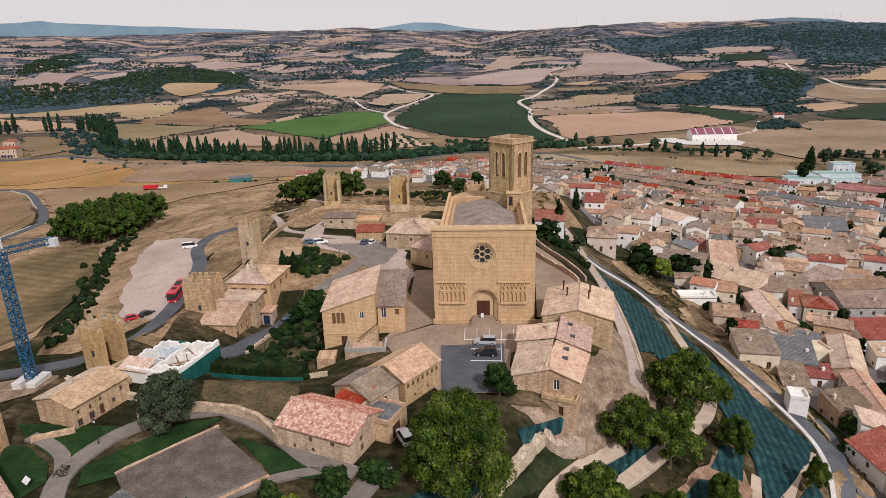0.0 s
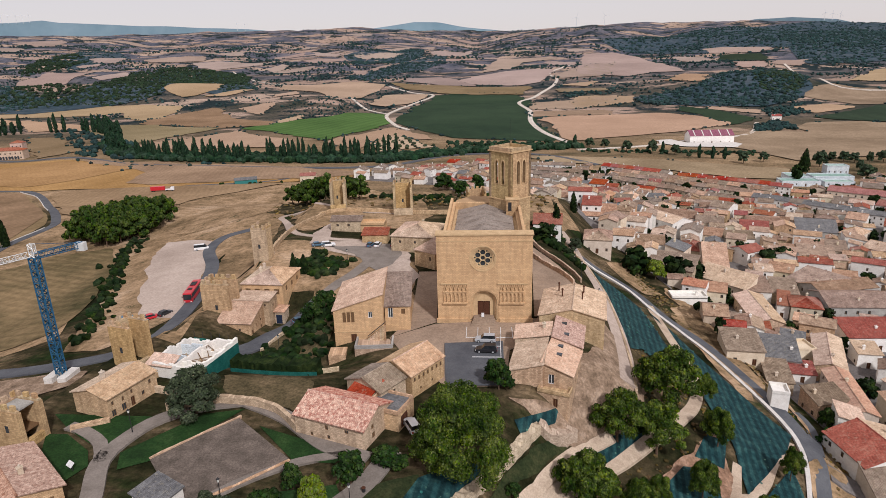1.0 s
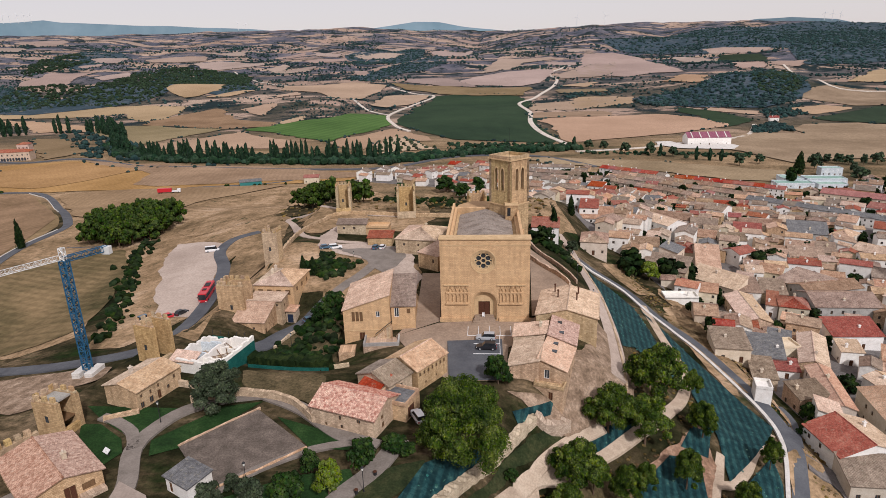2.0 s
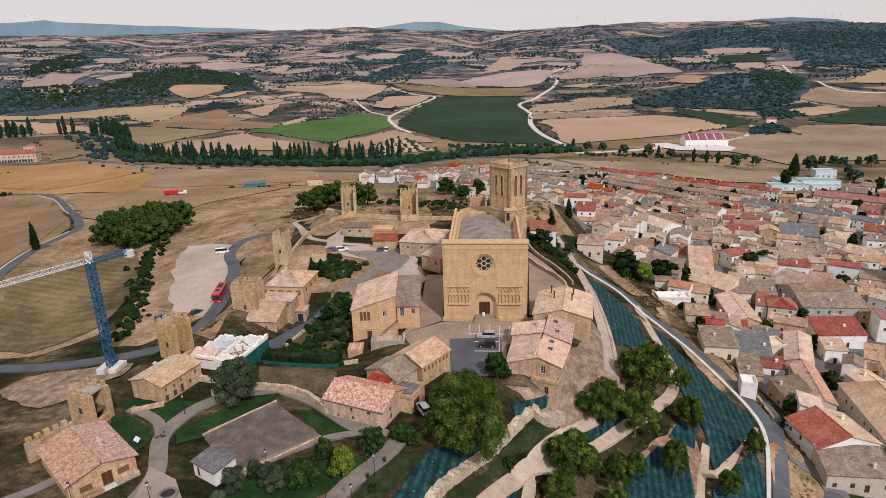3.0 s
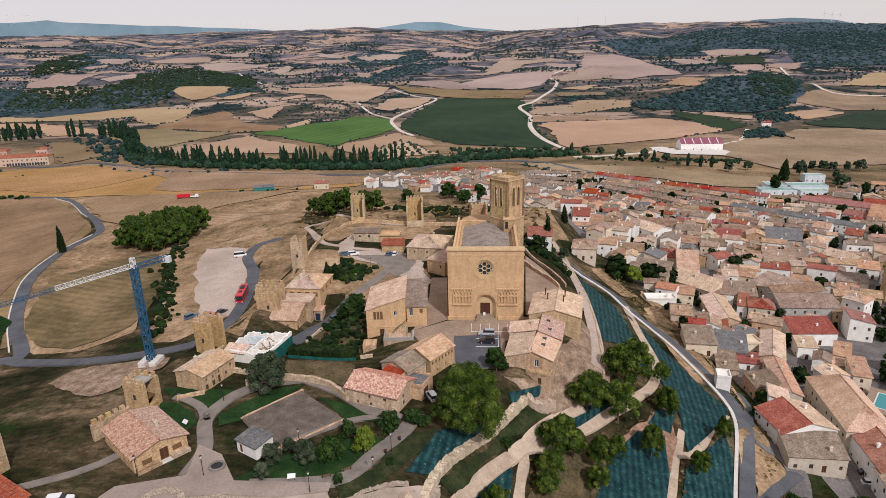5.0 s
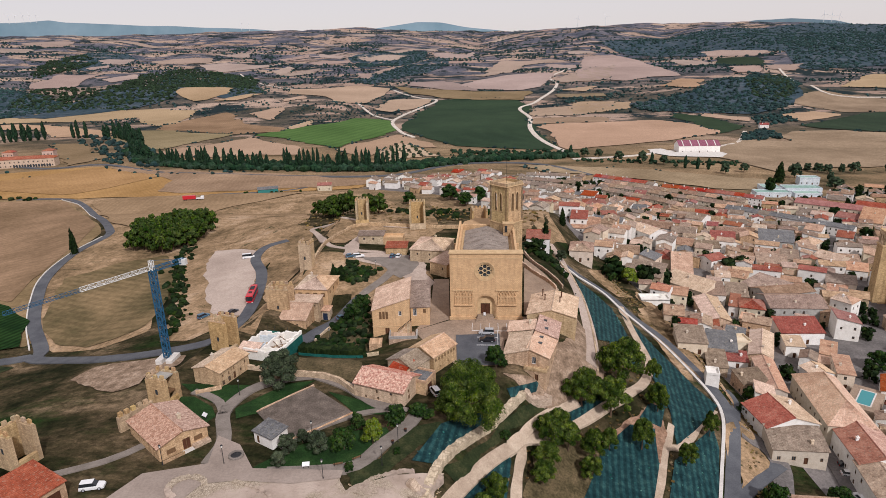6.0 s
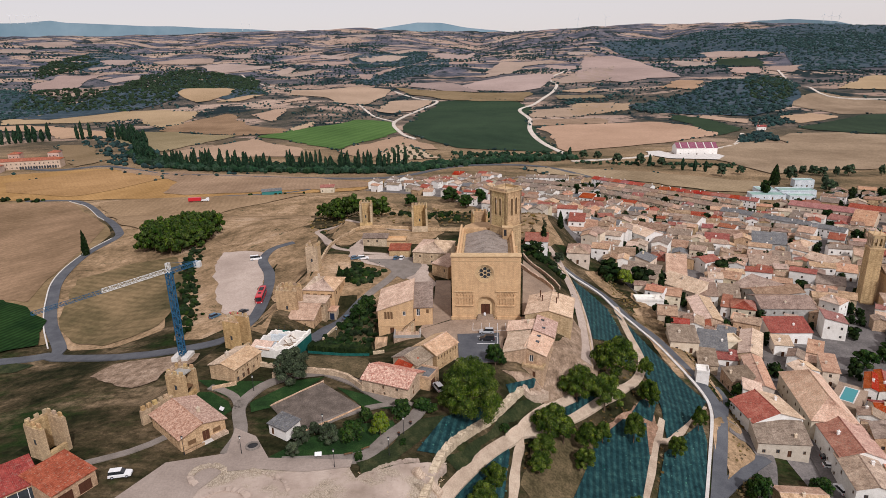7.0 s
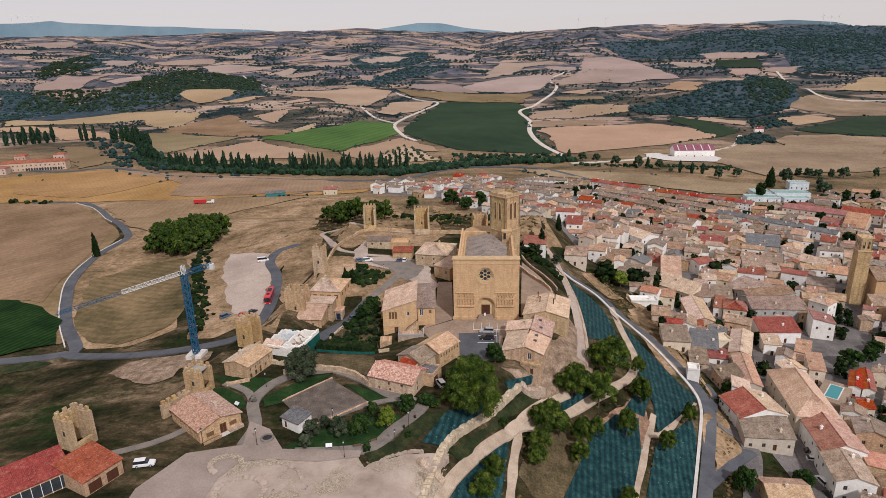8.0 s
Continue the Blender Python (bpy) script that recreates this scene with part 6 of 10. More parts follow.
drape('lawn', [(-39.1, -43.8), (-22.0, -50.8), (-23.4, -53.6), (-30.2, -53.2)], LAWN, 'mown green lawn', 'lawn', 0.25, 2.0)
drape('gravel_terrace', [(-53.7, -53.5), (-43.7, -41.4), (-30.7, -53.0), (-43.6, -64.7)], TERRACE_EARTH, 'bare brown earth terrace', 'terrace', 0.30, 2.0)
drape('rock_ground', [(-61.5, -75.1), (-28.5, -73.1), (-22.8, -83.4), (-23.5, -92.8), (-75.6, -95.1), (-74.2, -89.1)], ROCK, 'pale bare rock and dust', 'ground', 0.30, 2.0)
drape('erosion_net', [(37.1, 69.8), (42.9, 62.0), (48.3, 48.8), (49.1, 35.2), (49.8, 20.9), (50.5, 8.2), (47.1, -1.4), (40.4, 11.0), (35.7, 5.2), (36.4, 33.0)], NET, 'dark teal erosion net over planted rows', 'net', 0.35, 2.0)
drape('erosion_net', [(50.4, 49.9), (54.5, 39.4), (60.9, 18.9), (65.8, 0.5), (69.5, -8.7), (65.4, -15.7), (57.8, -24.0), (51.5, -30.2), (52.6, -20.2), (51.8, -2.2), (54.8, 16.2), (53.9, 34.7)], NET, 'dark teal erosion net over planted rows', 'net', 0.35, 2.0)
drape('erosion_net', [(49.4, -36.0), (63.9, -21.0), (63.9, -27.6), (54.5, -57.2), (40.7, -60.2)], NET, 'dark teal erosion net over planted rows', 'net', 0.35, 2.0)
drape('erosion_net', [(30.1, -38.6), (39.2, -28.3), (46.5, -26.5), (44.7, -38.9), (36.9, -61.1), (18.2, -67.4)], NET, 'dark teal erosion net over planted rows', 'net', 0.35, 2.0)
drape('erosion_net', [(-3.8, -68.0), (5.4, -52.3), (6.1, -54.5), (3.6, -74.6), (-8.3, -83.2)], NET, 'dark teal erosion net over planted rows', 'net', 0.35, 2.0)
drape('erosion_net', [(-15.0, -69.9), (-9.9, -56.2), (3.3, -42.6), (2.6, -45.0), (-10.5, -68.8)], NET, 'dark teal erosion net over planted rows', 'net', 0.35, 2.0)
drape('erosion_net', [(5.4, -38.0), (14.2, -30.7), (13.2, -33.9), (6.5, -39.7)], NET, 'dark teal erosion net over planted rows', 'net', 0.35, 2.0)
drape('erosion_net', [(20.8, -32.3), (31.1, -24.4), (34.9, -22.3), (23.1, -34.4), (16.1, -40.4)], NET, 'dark teal erosion net over planted rows', 'net', 0.35, 2.0)
drape('erosion_net', [(50.2, -13.1), (52.6, -14.6), (48.5, -25.3), (42.4, -25.1)], NET, 'dark teal erosion net over planted rows', 'net', 0.35, 2.0)
ribbon('footpath', [(53.6, 60.1), (52.9, 43.4), (52.9, 28.2), (53.4, 13.5), (52.0, 3.5), (47.2, -8.4), (40.1, -18.8), (33.7, -25.0), (27.8, -30.9), (20.0, -38.1), (13.6, -43.8), (8.7, -47.1), (3.8, -54.2), (-0.9, -62.3), (-7.4, -75.6), (-11.6, -87.0)], 2.7, GRAVEL, 'pale gravel footpath', 'path', 0.3, 1.2, 0.00, 0.00)
ribbon('footpath', [(24.7, -29.2), (16.8, -36.5), (11.0, -43.3), (8.7, -47.1)], 2.1, GRAVEL, 'pale gravel footpath', 'path', 0.3, 1.2, 0.00, 0.00)
ribbon('footpath', [(8.7, -47.1), (9.0, -49.7), (7.9, -54.6), (6.8, -63.5), (5.9, -72.2)], 2.1, GRAVEL, 'pale gravel footpath', 'path', 0.3, 1.2, 0.00, 0.00, widths=(1.7, 2.3, 2.0, 2.6, 1.9, 2.3))
ribbon('footpath', [(52.0, -22.8), (49.3, -29.6), (48.2, -31.5), (44.9, -40.8), (41.2, -50.7), (37.9, -59.6)], 2.1, GRAVEL, 'pale gravel footpath', 'path', 0.3, 1.2, 0.00, 0.00, widths=(1.7, 2.3, 2.0, 2.6, 1.9, 2.3))
ribbon('footpath', [(67.9, -11.7), (60.7, -20.1), (53.4, -29.8), (48.2, -31.5)], 2.1, GRAVEL, 'pale gravel footpath', 'path', 0.3, 1.2, 0.00, 0.00, widths=(1.7, 2.3, 2.0, 2.6, 1.9, 2.3))
ribbon('road', [(32.3, 80.4), (38.8, 79.0), (50.6, 67.9), (56.8, 50.7), (64.9, 33.5), (70.1, 12.8), (73.3, -2.6), (72.8, -13.7), (68.6, -27.8), (59.1, -53.7)], 3.8, ASPHALT, 'grey asphalt road down the hillside', 'road', 0.35, 3.0, 0.00, -0.75)
ribbon('road_wall', [(32.3, 80.4), (38.8, 79.0), (50.6, 67.9), (56.8, 50.7), (64.9, 33.5), (70.1, 12.8), (73.0, -3.4), (72.3, -14.8), (66.9, -31.5), (57.3, -57.6)], 0.9, CONCRETE, 'pale concrete edge wall along the road', 'wall', 0.20, 3.0, 0.50, -3.20)
ribbon('road', [(73.6, -13.1), (78.5, 0.4), (77.4, 5.7)], 2.6, ASPHALT, 'asphalt side street', 'road', 0.40, 3.0, 0.00, 0.00)
ribbon('road', [(62.0, -44.1), (68.0, -38.2), (74.1, -32.5), (81.1, -26.9)], 4.0, ASPHALT, 'asphalt lane branching off', 'road', 0.40, 3.0, 0.00, 0.00)
ribbon('street', [(72.0, -51.1), (78.0, -36.3), (81.1, -26.9), (79.1, -20.6), (73.4, -18.2)], 5.0, STREET, 'worn concrete town street', 'street', 0.40, 3.0, 0.00, 0.00)
ribbon('street', [(92.4, -48.7), (96.4, -34.0), (97.6, -22.5), (96.6, -6.6), (100.6, 12.4), (108.7, 35.0), (118.2, 62.4), (123.7, 81.2)], 5.0, STREET, 'narrow asphalt town street with parked cars', 'street', 0.40, 3.0, 0.00, 0.00)
ribbon('street', [(108.7, 35.0), (112.3, 23.0), (126.4, 28.5), (146.6, 34.8)], 4.0, STREET, 'town street', 'street', 0.40, 3.0, 0.00, 0.00)
ribbon('street', [(150.5, 83.9), (157.3, 72.3), (169.1, 85.6), (181.7, 114.6), (188.7, 158.4), (220.7, 217.6), (250.5, 262.2)], 5.0, STREET, 'town street', 'street', 0.40, 5.0, 0.00, 0.00)
ribbon('road', [(-193.2, -6.0), (-179.1, -1.8), (-167.7, 0.7), (-158.2, 4.6), (-156.8, 9.2), (-175.3, 30.6), (-191.6, 54.5), (-207.6, 83.3), (-219.8, 123.8), (-221.6, 153.8), (-233.2, 175.1), (-272.9, 226.4), (-335.8, 299.5), (-369.0, 325.9), (-411.2, 324.7)], 4.8, ASPHALT, 'country road curving round the field', 'road', 0.40, 4.0, 0.00, 0.00)
ribbon('road', [(-158.2, 4.6), (-141.4, -1.8), (-119.1, -9.5), (-101.0, -8.6), (-86.9, -3.3), (-83.4, 10.7), (-87.5, 37.1), (-94.8, 62.4), (-105.7, 84.5), (-106.6, 101.9), (-98.3, 109.4)], 4.6, ASPHALT, 'country road along the hill foot', 'road', 0.45, 3.0, 0.00, 0.00)
ribbon('footpath', [(-57.0, -72.7), (-57.0, -64.7), (-61.3, -54.6), (-60.5, -47.4), (-57.5, -41.9), (-51.3, -37.8), (-44.3, -35.9)], 3.2, GRAVEL_GREY, 'paved park path', 'path', 0.40, 2.0, 0.00, 0.00)
ribbon('footpath', [(-61.3, -54.6), (-64.4, -49.6), (-69.9, -46.0), (-73.1, -44.8)], 2.2, GRAVEL_GREY, 'paved park path', 'path', 0.40, 2.0, 0.00, 0.00)
ribbon('footpath', [(-44.1, -75.0), (-33.7, -74.0), (-26.1, -72.0), (-21.8, -64.6), (-17.7, -58.3), (-14.8, -50.2)], 3.4, GRAVEL_GREY, 'stone paved promenade', 'path', 0.40, 2.0, 0.00, 0.00)
ribbon('footpath', [(-43.8, -66.6), (-37.2, -59.0), (-29.4, -53.5), (-22.2, -51.3)], 1.8, GRAVEL_GREY, 'narrow park path', 'path', 0.40, 2.0, 0.00, 0.00)
ribbon('footpath', [(-44.3, -35.9), (-34.9, -41.2), (-25.6, -49.2), (-18.4, -52.3)], 3.2, GRAVEL_GREY, 'path below the cottage', 'path', 0.40, 2.0, 0.00, 0.00)
ribbon('footpath', [(-91.9, -79.4), (-79.4, -72.5), (-73.8, -66.5), (-68.4, -58.8)], 2.0, GRAVEL_GREY, 'dirt track outside the castle wall', 'path', 0.25, 3.0, 0.00, 0.00)
ribbon('street', [(-65.7, -16.7), (-57.5, -4.0), (-54.0, 5.0), (-49.6, 13.5), (-43.5, 20.5)], 4.4, ASPHALT, 'street between the stone houses', 'street', 0.30, 3.0, 0.00, 0.00)
ribbon('street', [(-43.5, 20.5), (-38.0, 34.6), (-34.7, 50.8)], 3.6, GRAVEL_GREY, 'worn lane up to the car park', 'street', 0.30, 3.0, 0.00, 0.00)
ribbon('lane', [(30.0, -17.6), (32.6, 0.5), (34.0, 28.3), (33.8, 59.6), (32.3, 80.4), (27.8, 90.5)], 4.2, LOT, 'pale paved lane', 'lane', 0.30, 3.0, 0.00, 0.00)
ribbon('farm_track', [(97.9, 524.2), (72.8, 652.4), (63.8, 777.8), (72.0, 926.2), (62.7, 1090.9), (103.7, 1188.4), (175.1, 1477.3), (179.8, 1686.6), (334.5, 2158.1)], 7.0, TRACK, 'pale dirt farm track', 'track', 1.20, 15.0, 0.00, 0.00)
ribbon('farm_track', [(-106.4, 705.3), (-133.3, 763.6), (-165.3, 911.1), (-145.8, 1101.6), (-116.3, 1249.5), (-168.0, 1306.2), (-243.1, 1452.7)], 6.0, TRACK, 'pale dirt farm track', 'track', 1.20, 15.0, 0.00, 0.00)
ribbon('farm_track', [(776.4, 1105.9), (687.3, 1115.0), (675.9, 1209.7), (813.9, 1689.1)], 6.0, TRACK, 'pale dirt farm track', 'track', 2.00, 25.0, 0.00, 0.00)
ribbon('farm_track', [(-165.3, 911.1), (-242.3, 1051.3), (-365.9, 1336.2), (-470.7, 1409.6), (-680.5, 1664.5), (-851.3, 1975.1)], 5.0, TRACK, 'pale dirt farm track', 'track', 1.60, 25.0, 0.00, 0.00)
ribbon('road', [(-604.6, 526.1), (-502.6, 485.6), (-447.2, 508.0), (-349.9, 454.6), (-264.3, 432.7), (-174.8, 416.4), (-93.8, 418.8), (-39.6, 474.4), (9.8, 486.2), (57.9, 469.3), (97.0, 410.9)], 6.0, ASPHALT, 'valley road', 'road', 0.80, 12.0, 0.00, 0.00)
ribbon('farm_track', [(92.2, 504.6), (166.2, 529.9), (230.3, 576.3), (306.4, 621.0), (362.5, 734.1)], 5.0, TRACK, 'pale dirt farm track', 'track', 0.90, 15.0, 0.00, 0.00)
ribbon('road', [(-323.8, 309.1), (-274.1, 307.4), (-231.6, 325.6), (-175.4, 342.2), (-143.9, 384.8)], 4.0, ASPHALT, 'access road', 'road', 0.60, 8.0, 0.00, 0.00)
ribbon('lane', [(-39.1, 54.7), (-43.3, 65.7), (-56.0, 65.6), (-68.3, 74.3), (-84.0, 112.9), (-90.5, 125.9), (-81.3, 127.6), (-46.7, 106.4), (-17.6, 104.2)], 2.6, LOT, 'pale gravel ring lane on the hill', 'lane', 0.25, 3.0, 0.00, 0.00)
drape('square', [(-21.5, -8.6), (-11.6, -1.2), (12.5, 2.1), (16.0, 12.9), (13.0, -6.0), (5.4, -14.5), (4.2, -29.5), (-7.4, -29.8), (-15.9, -19.0)], PAVING, 'stone paved church square', 'square', 0.20, 2.0)
drape('terrace', [(15.0, 58.9), (19.2, 47.5), (25.6, 28.0), (20.0, 14.0), (15.2, 3.0), (11.9, 3.2)], PAVING, 'worn stone paving beside the church', 'square', 0.24, 1.5)
drape('parking_bays', [(-8.8, -11.6), (4.0, -10.5), (4.1, -29.5), (-7.4, -29.8)], ASPHALT, 'dark asphalt parking bays on the square', 'car park', 0.40, 2.0)
drape('lane', [(-19.3, 34.9), (-13.7, 35.0), (-11.3, -0.3), (-21.5, -8.6), (-17.7, 2.4)], PAVING, 'paved lane beside the church', 'lane', 0.22, 2.0)
drape('car_park', [(-51.8, 57.3), (-30.2, 62.4), (-25.8, 47.9), (-31.7, 34.8), (-41.0, 51.0)], GRAVEL_GREY, 'small paved car park behind the houses', 'car park', 0.30, 2.0)
drape('yard', [(-54.8, 59.7), (-40.9, 66.7), (-24.9, 59.4), (-20.0, 34.9), (-20.0, 6.2), (-23.4, 4.3), (-29.0, 34.8), (-40.7, 48.9), (-50.9, 52.0)], LOT, 'dusty pale yard behind the houses', 'yard', 0.22, 2.0)
drape('yard', [(-57.7, 55.9), (-60.6, 75.6), (-58.4, 91.6), (-52.4, 62.7)], LOT, 'pale gravel turning place', 'yard', 0.22, 2.0)
drape('grass_strip', [(-8.5, -68.5), (7.2, -42.6), (13.1, -35.2), (15.0, -36.5), (7.1, -46.3), (0.5, -56.7), (-5.8, -69.9)], GRASS_DARK, 'strip of rough dark grass below the terrace wall', 'grass', 0.30, 2.0)
drape('grass_strip', [(-28.4, -73.8), (-21.2, -69.1), (-16.2, -58.3), (-10.0, -55.1), (-13.5, -64.3), (-20.1, -76.5), (-24.7, -79.7)], GRASS_DARK, 'rough dark grass bank', 'grass', 0.30, 2.0)
drape('dry_slope', [(61.4, 61.4), (65.4, 64.6), (70.1, 58.4), (71.1, 44.5), (71.3, 28.2), (73.5, 17.7), (71.1, 7.5), (68.2, 9.5), (67.2, 24.7), (64.0, 41.0)], FIELD_DRY, 'sun-dried golden grass slope above the town', 'ground', 0.30, 2.0)
drape('rough_ground', [(11, -48), (18, -42), (26, -36), (34, -38), (37, -44), (33, -52), (29, -66), (14, -70), (9, -62), (10, -55)], GRASS_OLIVE, 'dry brown rough ground under the pines', 'ground', 0.16, 2.0)
drape('bare_earth', [(30.3, -36.7), (39.5, -26.4), (48.7, -20.0), (46.8, -25.1), (40.1, -27.9), (30.1, -38.2)], SCREE, 'bare red-brown stony earth', 'ground', 0.30, 2.0)
drape('bare_earth', [(5, -33), (13, -31), (20, -17), (26, -8), (29, 12), (33, 2), (34, -22), (27, -28), (20, -34), (12, -37)], PALE_EARTH, 'pale stony earth round the stone houses', 'ground', 0.22, 1.5)
drape('bare_earth', [(38, -30), (44, -22), (50, -16), (50, -26), (46, -36), (40, -42), (33, -40)], SCREE, 'red-brown stony earth between the nets', 'ground', 0.24, 1.5)
drape('rock_ground', [(-29.2, -93.1), (-27.6, -85.4), (-27.0, -80.7), (-26.1, -78.9), (-17.8, -74.4), (-11.6, -71.0), (-9.1, -69.0), (-10.5, -77.9), (-13.6, -89.3)], ROCK, 'stony ruined ground', 'ground', 0.36, 2.0)
drape('field', [(-209.6, 273.5), (-149.3, 323.0), (-112.2, 337.4), (-118.0, 275.7), (-126.4, 239.9), (-102.2, 142.3), (-120.5, 128.5), (-134.4, 121.8), (-154.1, 144.6), (-148.0, 115.2), (-166.3, 133.8), (-162.2, 168.6)], FIELD_DRY, 'dry tan grassland on the hill flank', 'field', 0.35, 4.0)
drape('field', [(-82, -8), (-80, 40), (-72, 62), (-46, 56), (-21, 42), (-14, 2), (-22, -8), (-34, -4), (-41, 9), (-47, 24), (-66, 20), (-72, 4), (-70, -10)], FIELD_DRY, 'dry trodden ground between the castle houses', 'field', 0.14, 3.0)
drape('field', [(14, 70), (27, 86), (38, 112), (34, 150), (16, 190), (-4, 250), (-44, 300), (-30, 180), (0, 130), (8, 100)], FIELD_DRY, 'dry slope behind the church', 'field', 0.12, 4.0)
drape('field', [(-84.7, 128.0), (-46.2, 103.4), (-17.4, 99.3), (-32.2, 80.2), (-58.4, 91.6), (-60.6, 75.6), (-66.1, 75.9)], FIELD_DRY, 'dry trodden ground inside the castle ring', 'field', 0.25, 3.0)
drape('field', [(-98.8, 78.4), (-103.2, 100.7), (-94.3, 106.0), (-83.8, 89.8), (-76.3, 51.5), (-80.1, 25.8), (-91.0, 54.2)], FIELD_DRY, 'dry grassy bank beside the car park road', 'field', 0.30, 3.0)
drape('field', [(-59.3, 111.7), (-20.6, 106.3), (-29.8, 146.4), (-75.8, 296.7), (-106.1, 306.9)], FIELD_DRY, 'dry ground behind the wall towers', 'field', 0.30, 4.0)
drape('forecourt', [(-73.9, -95.1), (-74.4, -88.8), (-69.1, -76.4), (-57.0, -72.7), (-58.9, -63.1), (-52.7, -66.2), (-47.1, -73.9), (-28.4, -73.8), (-28.4, -76.2), (-37.9, -78.2), (-48.5, -77.7), (-55.3, -78.9), (-58.0, -84.8), (-58.1, -94.3)], FORECOURT, 'beige paved forecourt', 'square', 0.42, 2.0)
drape('field', [(-161.0, 118.7), (-152.8, 141.7), (-119.0, 124.4), (-103.4, 142.8), (-94.0, 133.0), (-81.9, 88.2), (-97.2, 77.9), (-87.8, 40.2), (-84.8, 16.2), (-96.2, -1.1), (-108.1, 1.5), (-129.5, 55.6)], FIELD_DRY, 'dry tan grass around the car park', 'field', 0.20, 3.0)
drape('field', [(66.6, 83.0), (71.9, 63.1), (72.0, 36.6), (76.4, 17.4), (79.3, 1.0), (74.8, -10.2), (77.2, 2.6), (74.2, 19.5), (70.4, 47.9), (63.6, 73.8)], FIELD_DRY, 'dry straw-coloured roadside bank', 'field', 0.30, 2.0)
drape('field', [(74.6, -12.7), (77.4, -15.0), (77.9, -27.6), (70.8, -36.3), (65.5, -41.2), (70.0, -27.3)], FIELD_DRY, 'dry straw-coloured roadside bank', 'field', 0.30, 2.0)
drape('field', [(64.4, 63.3), (75.1, 75.8), (73.8, 49.9), (67.7, 28.8), (64.6, 38.4)], FIELD_DRY, 'dry straw-coloured bank below the houses', 'field', 0.30, 2.0)
drape('field', [(60.2, 55.7), (67.6, 56.2), (68.7, 35.6), (68.0, 16.2), (67.9, 5.3), (64.9, 5.6), (62.6, 20.1), (60.1, 35.3)], FIELD_DRY, 'dry straw-coloured bank along the road', 'field', 0.28, 1.5)
drape('field', [(66.5, -20.7), (75.6, -12.7), (76.0, -23.8), (75.0, -31.9), (65.7, -33.9), (66.7, -27.1)], FIELD_DRY, 'dry straw-coloured bank along the road', 'field', 0.28, 1.5)
drape('field', [(44.6, 89.4), (54.2, 97.0), (56.9, 85.2), (62.8, 74.2), (55.6, 71.2), (48.6, 80.1)], FIELD_DRY, 'dry straw-coloured bank along the road', 'field', 0.28, 1.5)
drape('grass_strip', [(-176.1, -5.5), (-166.5, -1.0), (-157.3, -1.6), (-161.6, -7.5), (-171.7, -11.1)], GRASS_DARK, 'dark grass along the road', 'grass', 0.25, 2.0)
drape('grass_strip', [(-52.8, -2.7), (-47.6, 10.8), (-41.2, 15.0), (-36.5, 1.0), (-35.1, -9.7), (-41.1, -13.5), (-52.9, -17.7)], GRASS_OLIVE, 'overgrown garden below the street', 'grass', 0.25, 2.0)
drape('grass_strip', [(-53.2, -25.0), (-33.3, -27.3), (-31.6, -39.8), (-38.9, -37.4), (-50.2, -32.6)], GRASS_OLIVE, 'rough olive-brown grass of the waste plot', 'grass', 0.25, 2.0)
drape('field', [(-187.2, 48.1), (-206.6, 80.9), (-221.1, 124.3), (-220.1, 153.1), (-243.1, 189.7), (-356.2, 314.6), (-151.4, 330.8), (-98.9, 147.3), (-118.1, 121.7), (-159.6, 115.8), (-133.1, 57.3), (-117.8, 12.0), (-130.8, 0.9), (-154.5, 7.4)], FIELD_DRY, 'dry slope between the fields and the car park', 'field', 0.12, 4.0)
drape('field', [(-507.9, 322.5), (-409.5, 322.4), (-364.5, 319.2), (-257.9, 201.8), (-233.7, 167.6), (-225.6, 130.2), (-210.9, 87.3), (-191.0, 51.3), (-165.0, 12.8), (-205.6, -2.1)], FIELD_WHEAT, 'golden stubble at the edge of the road', 'field', 0.15, 4.0)
drape('field', [(-548, 408), (-544, 450), (-445, 494), (-332, 445), (-173, 410), (-96, 395), (-114, 348), (-278, 315), (-382, 328), (-478, 326)], FIELD_GOLD, 'wide ochre stubble field', 'field', 0.50, 10.0)
ribbon('kerb', [(-160.2, 11.9), (-175.3, 30.6), (-191.6, 54.5), (-207.6, 83.3), (-219.8, 123.8), (-221.6, 153.8)], 0.5, CONCRETE, 'row of pale kerb stones along the road bend', 'kerb', 0.50, 3.0, 0.25, 2.50)
ribbon('kerb', [(-272.9, 226.4), (-335.8, 299.5), (-369.0, 325.9)], 0.4, CONCRETE, 'pale edge of the hillside road', 'kerb', 0.45, 3.0, 0.15, 2.40)
drape('scrubland', [(-972, 1222), (-930, 1322), (-966, 1678), (-787, 1906), (-548, 1333), (-588, 1251), (-744, 1326), (-757, 1206), (-883, 1031), (-969, 1047)], HEATH, 'dark scrubland and woodland floor with a painted haze-blue tint', 'scrubland', 1.50, 25.0)
drape('scrubland', [(281, 1114), (448, 1190), (712, 1604), (756, 1435), (576, 1056), (454, 929), (332, 1009), (280, 1056)], HEATH, 'dark scrubland and woodland floor with a painted haze-blue tint', 'scrubland', 1.50, 25.0)
drape('scrubland', [(-569, 2432), (-406, 2608), (-265, 2676), (-280, 2340), (-449, 2052)], HEATH, 'dark scrubland and woodland floor with a painted haze-blue tint', 'scrubland', 1.50, 25.0)
drape('scrubland', [(1316, 2868), (2158, 3535), (1196, 1841), (874, 1669), (1054, 2196)], HEATH, 'dark scrubland and woodland floor with a painted haze-blue tint', 'scrubland', 1.50, 25.0)
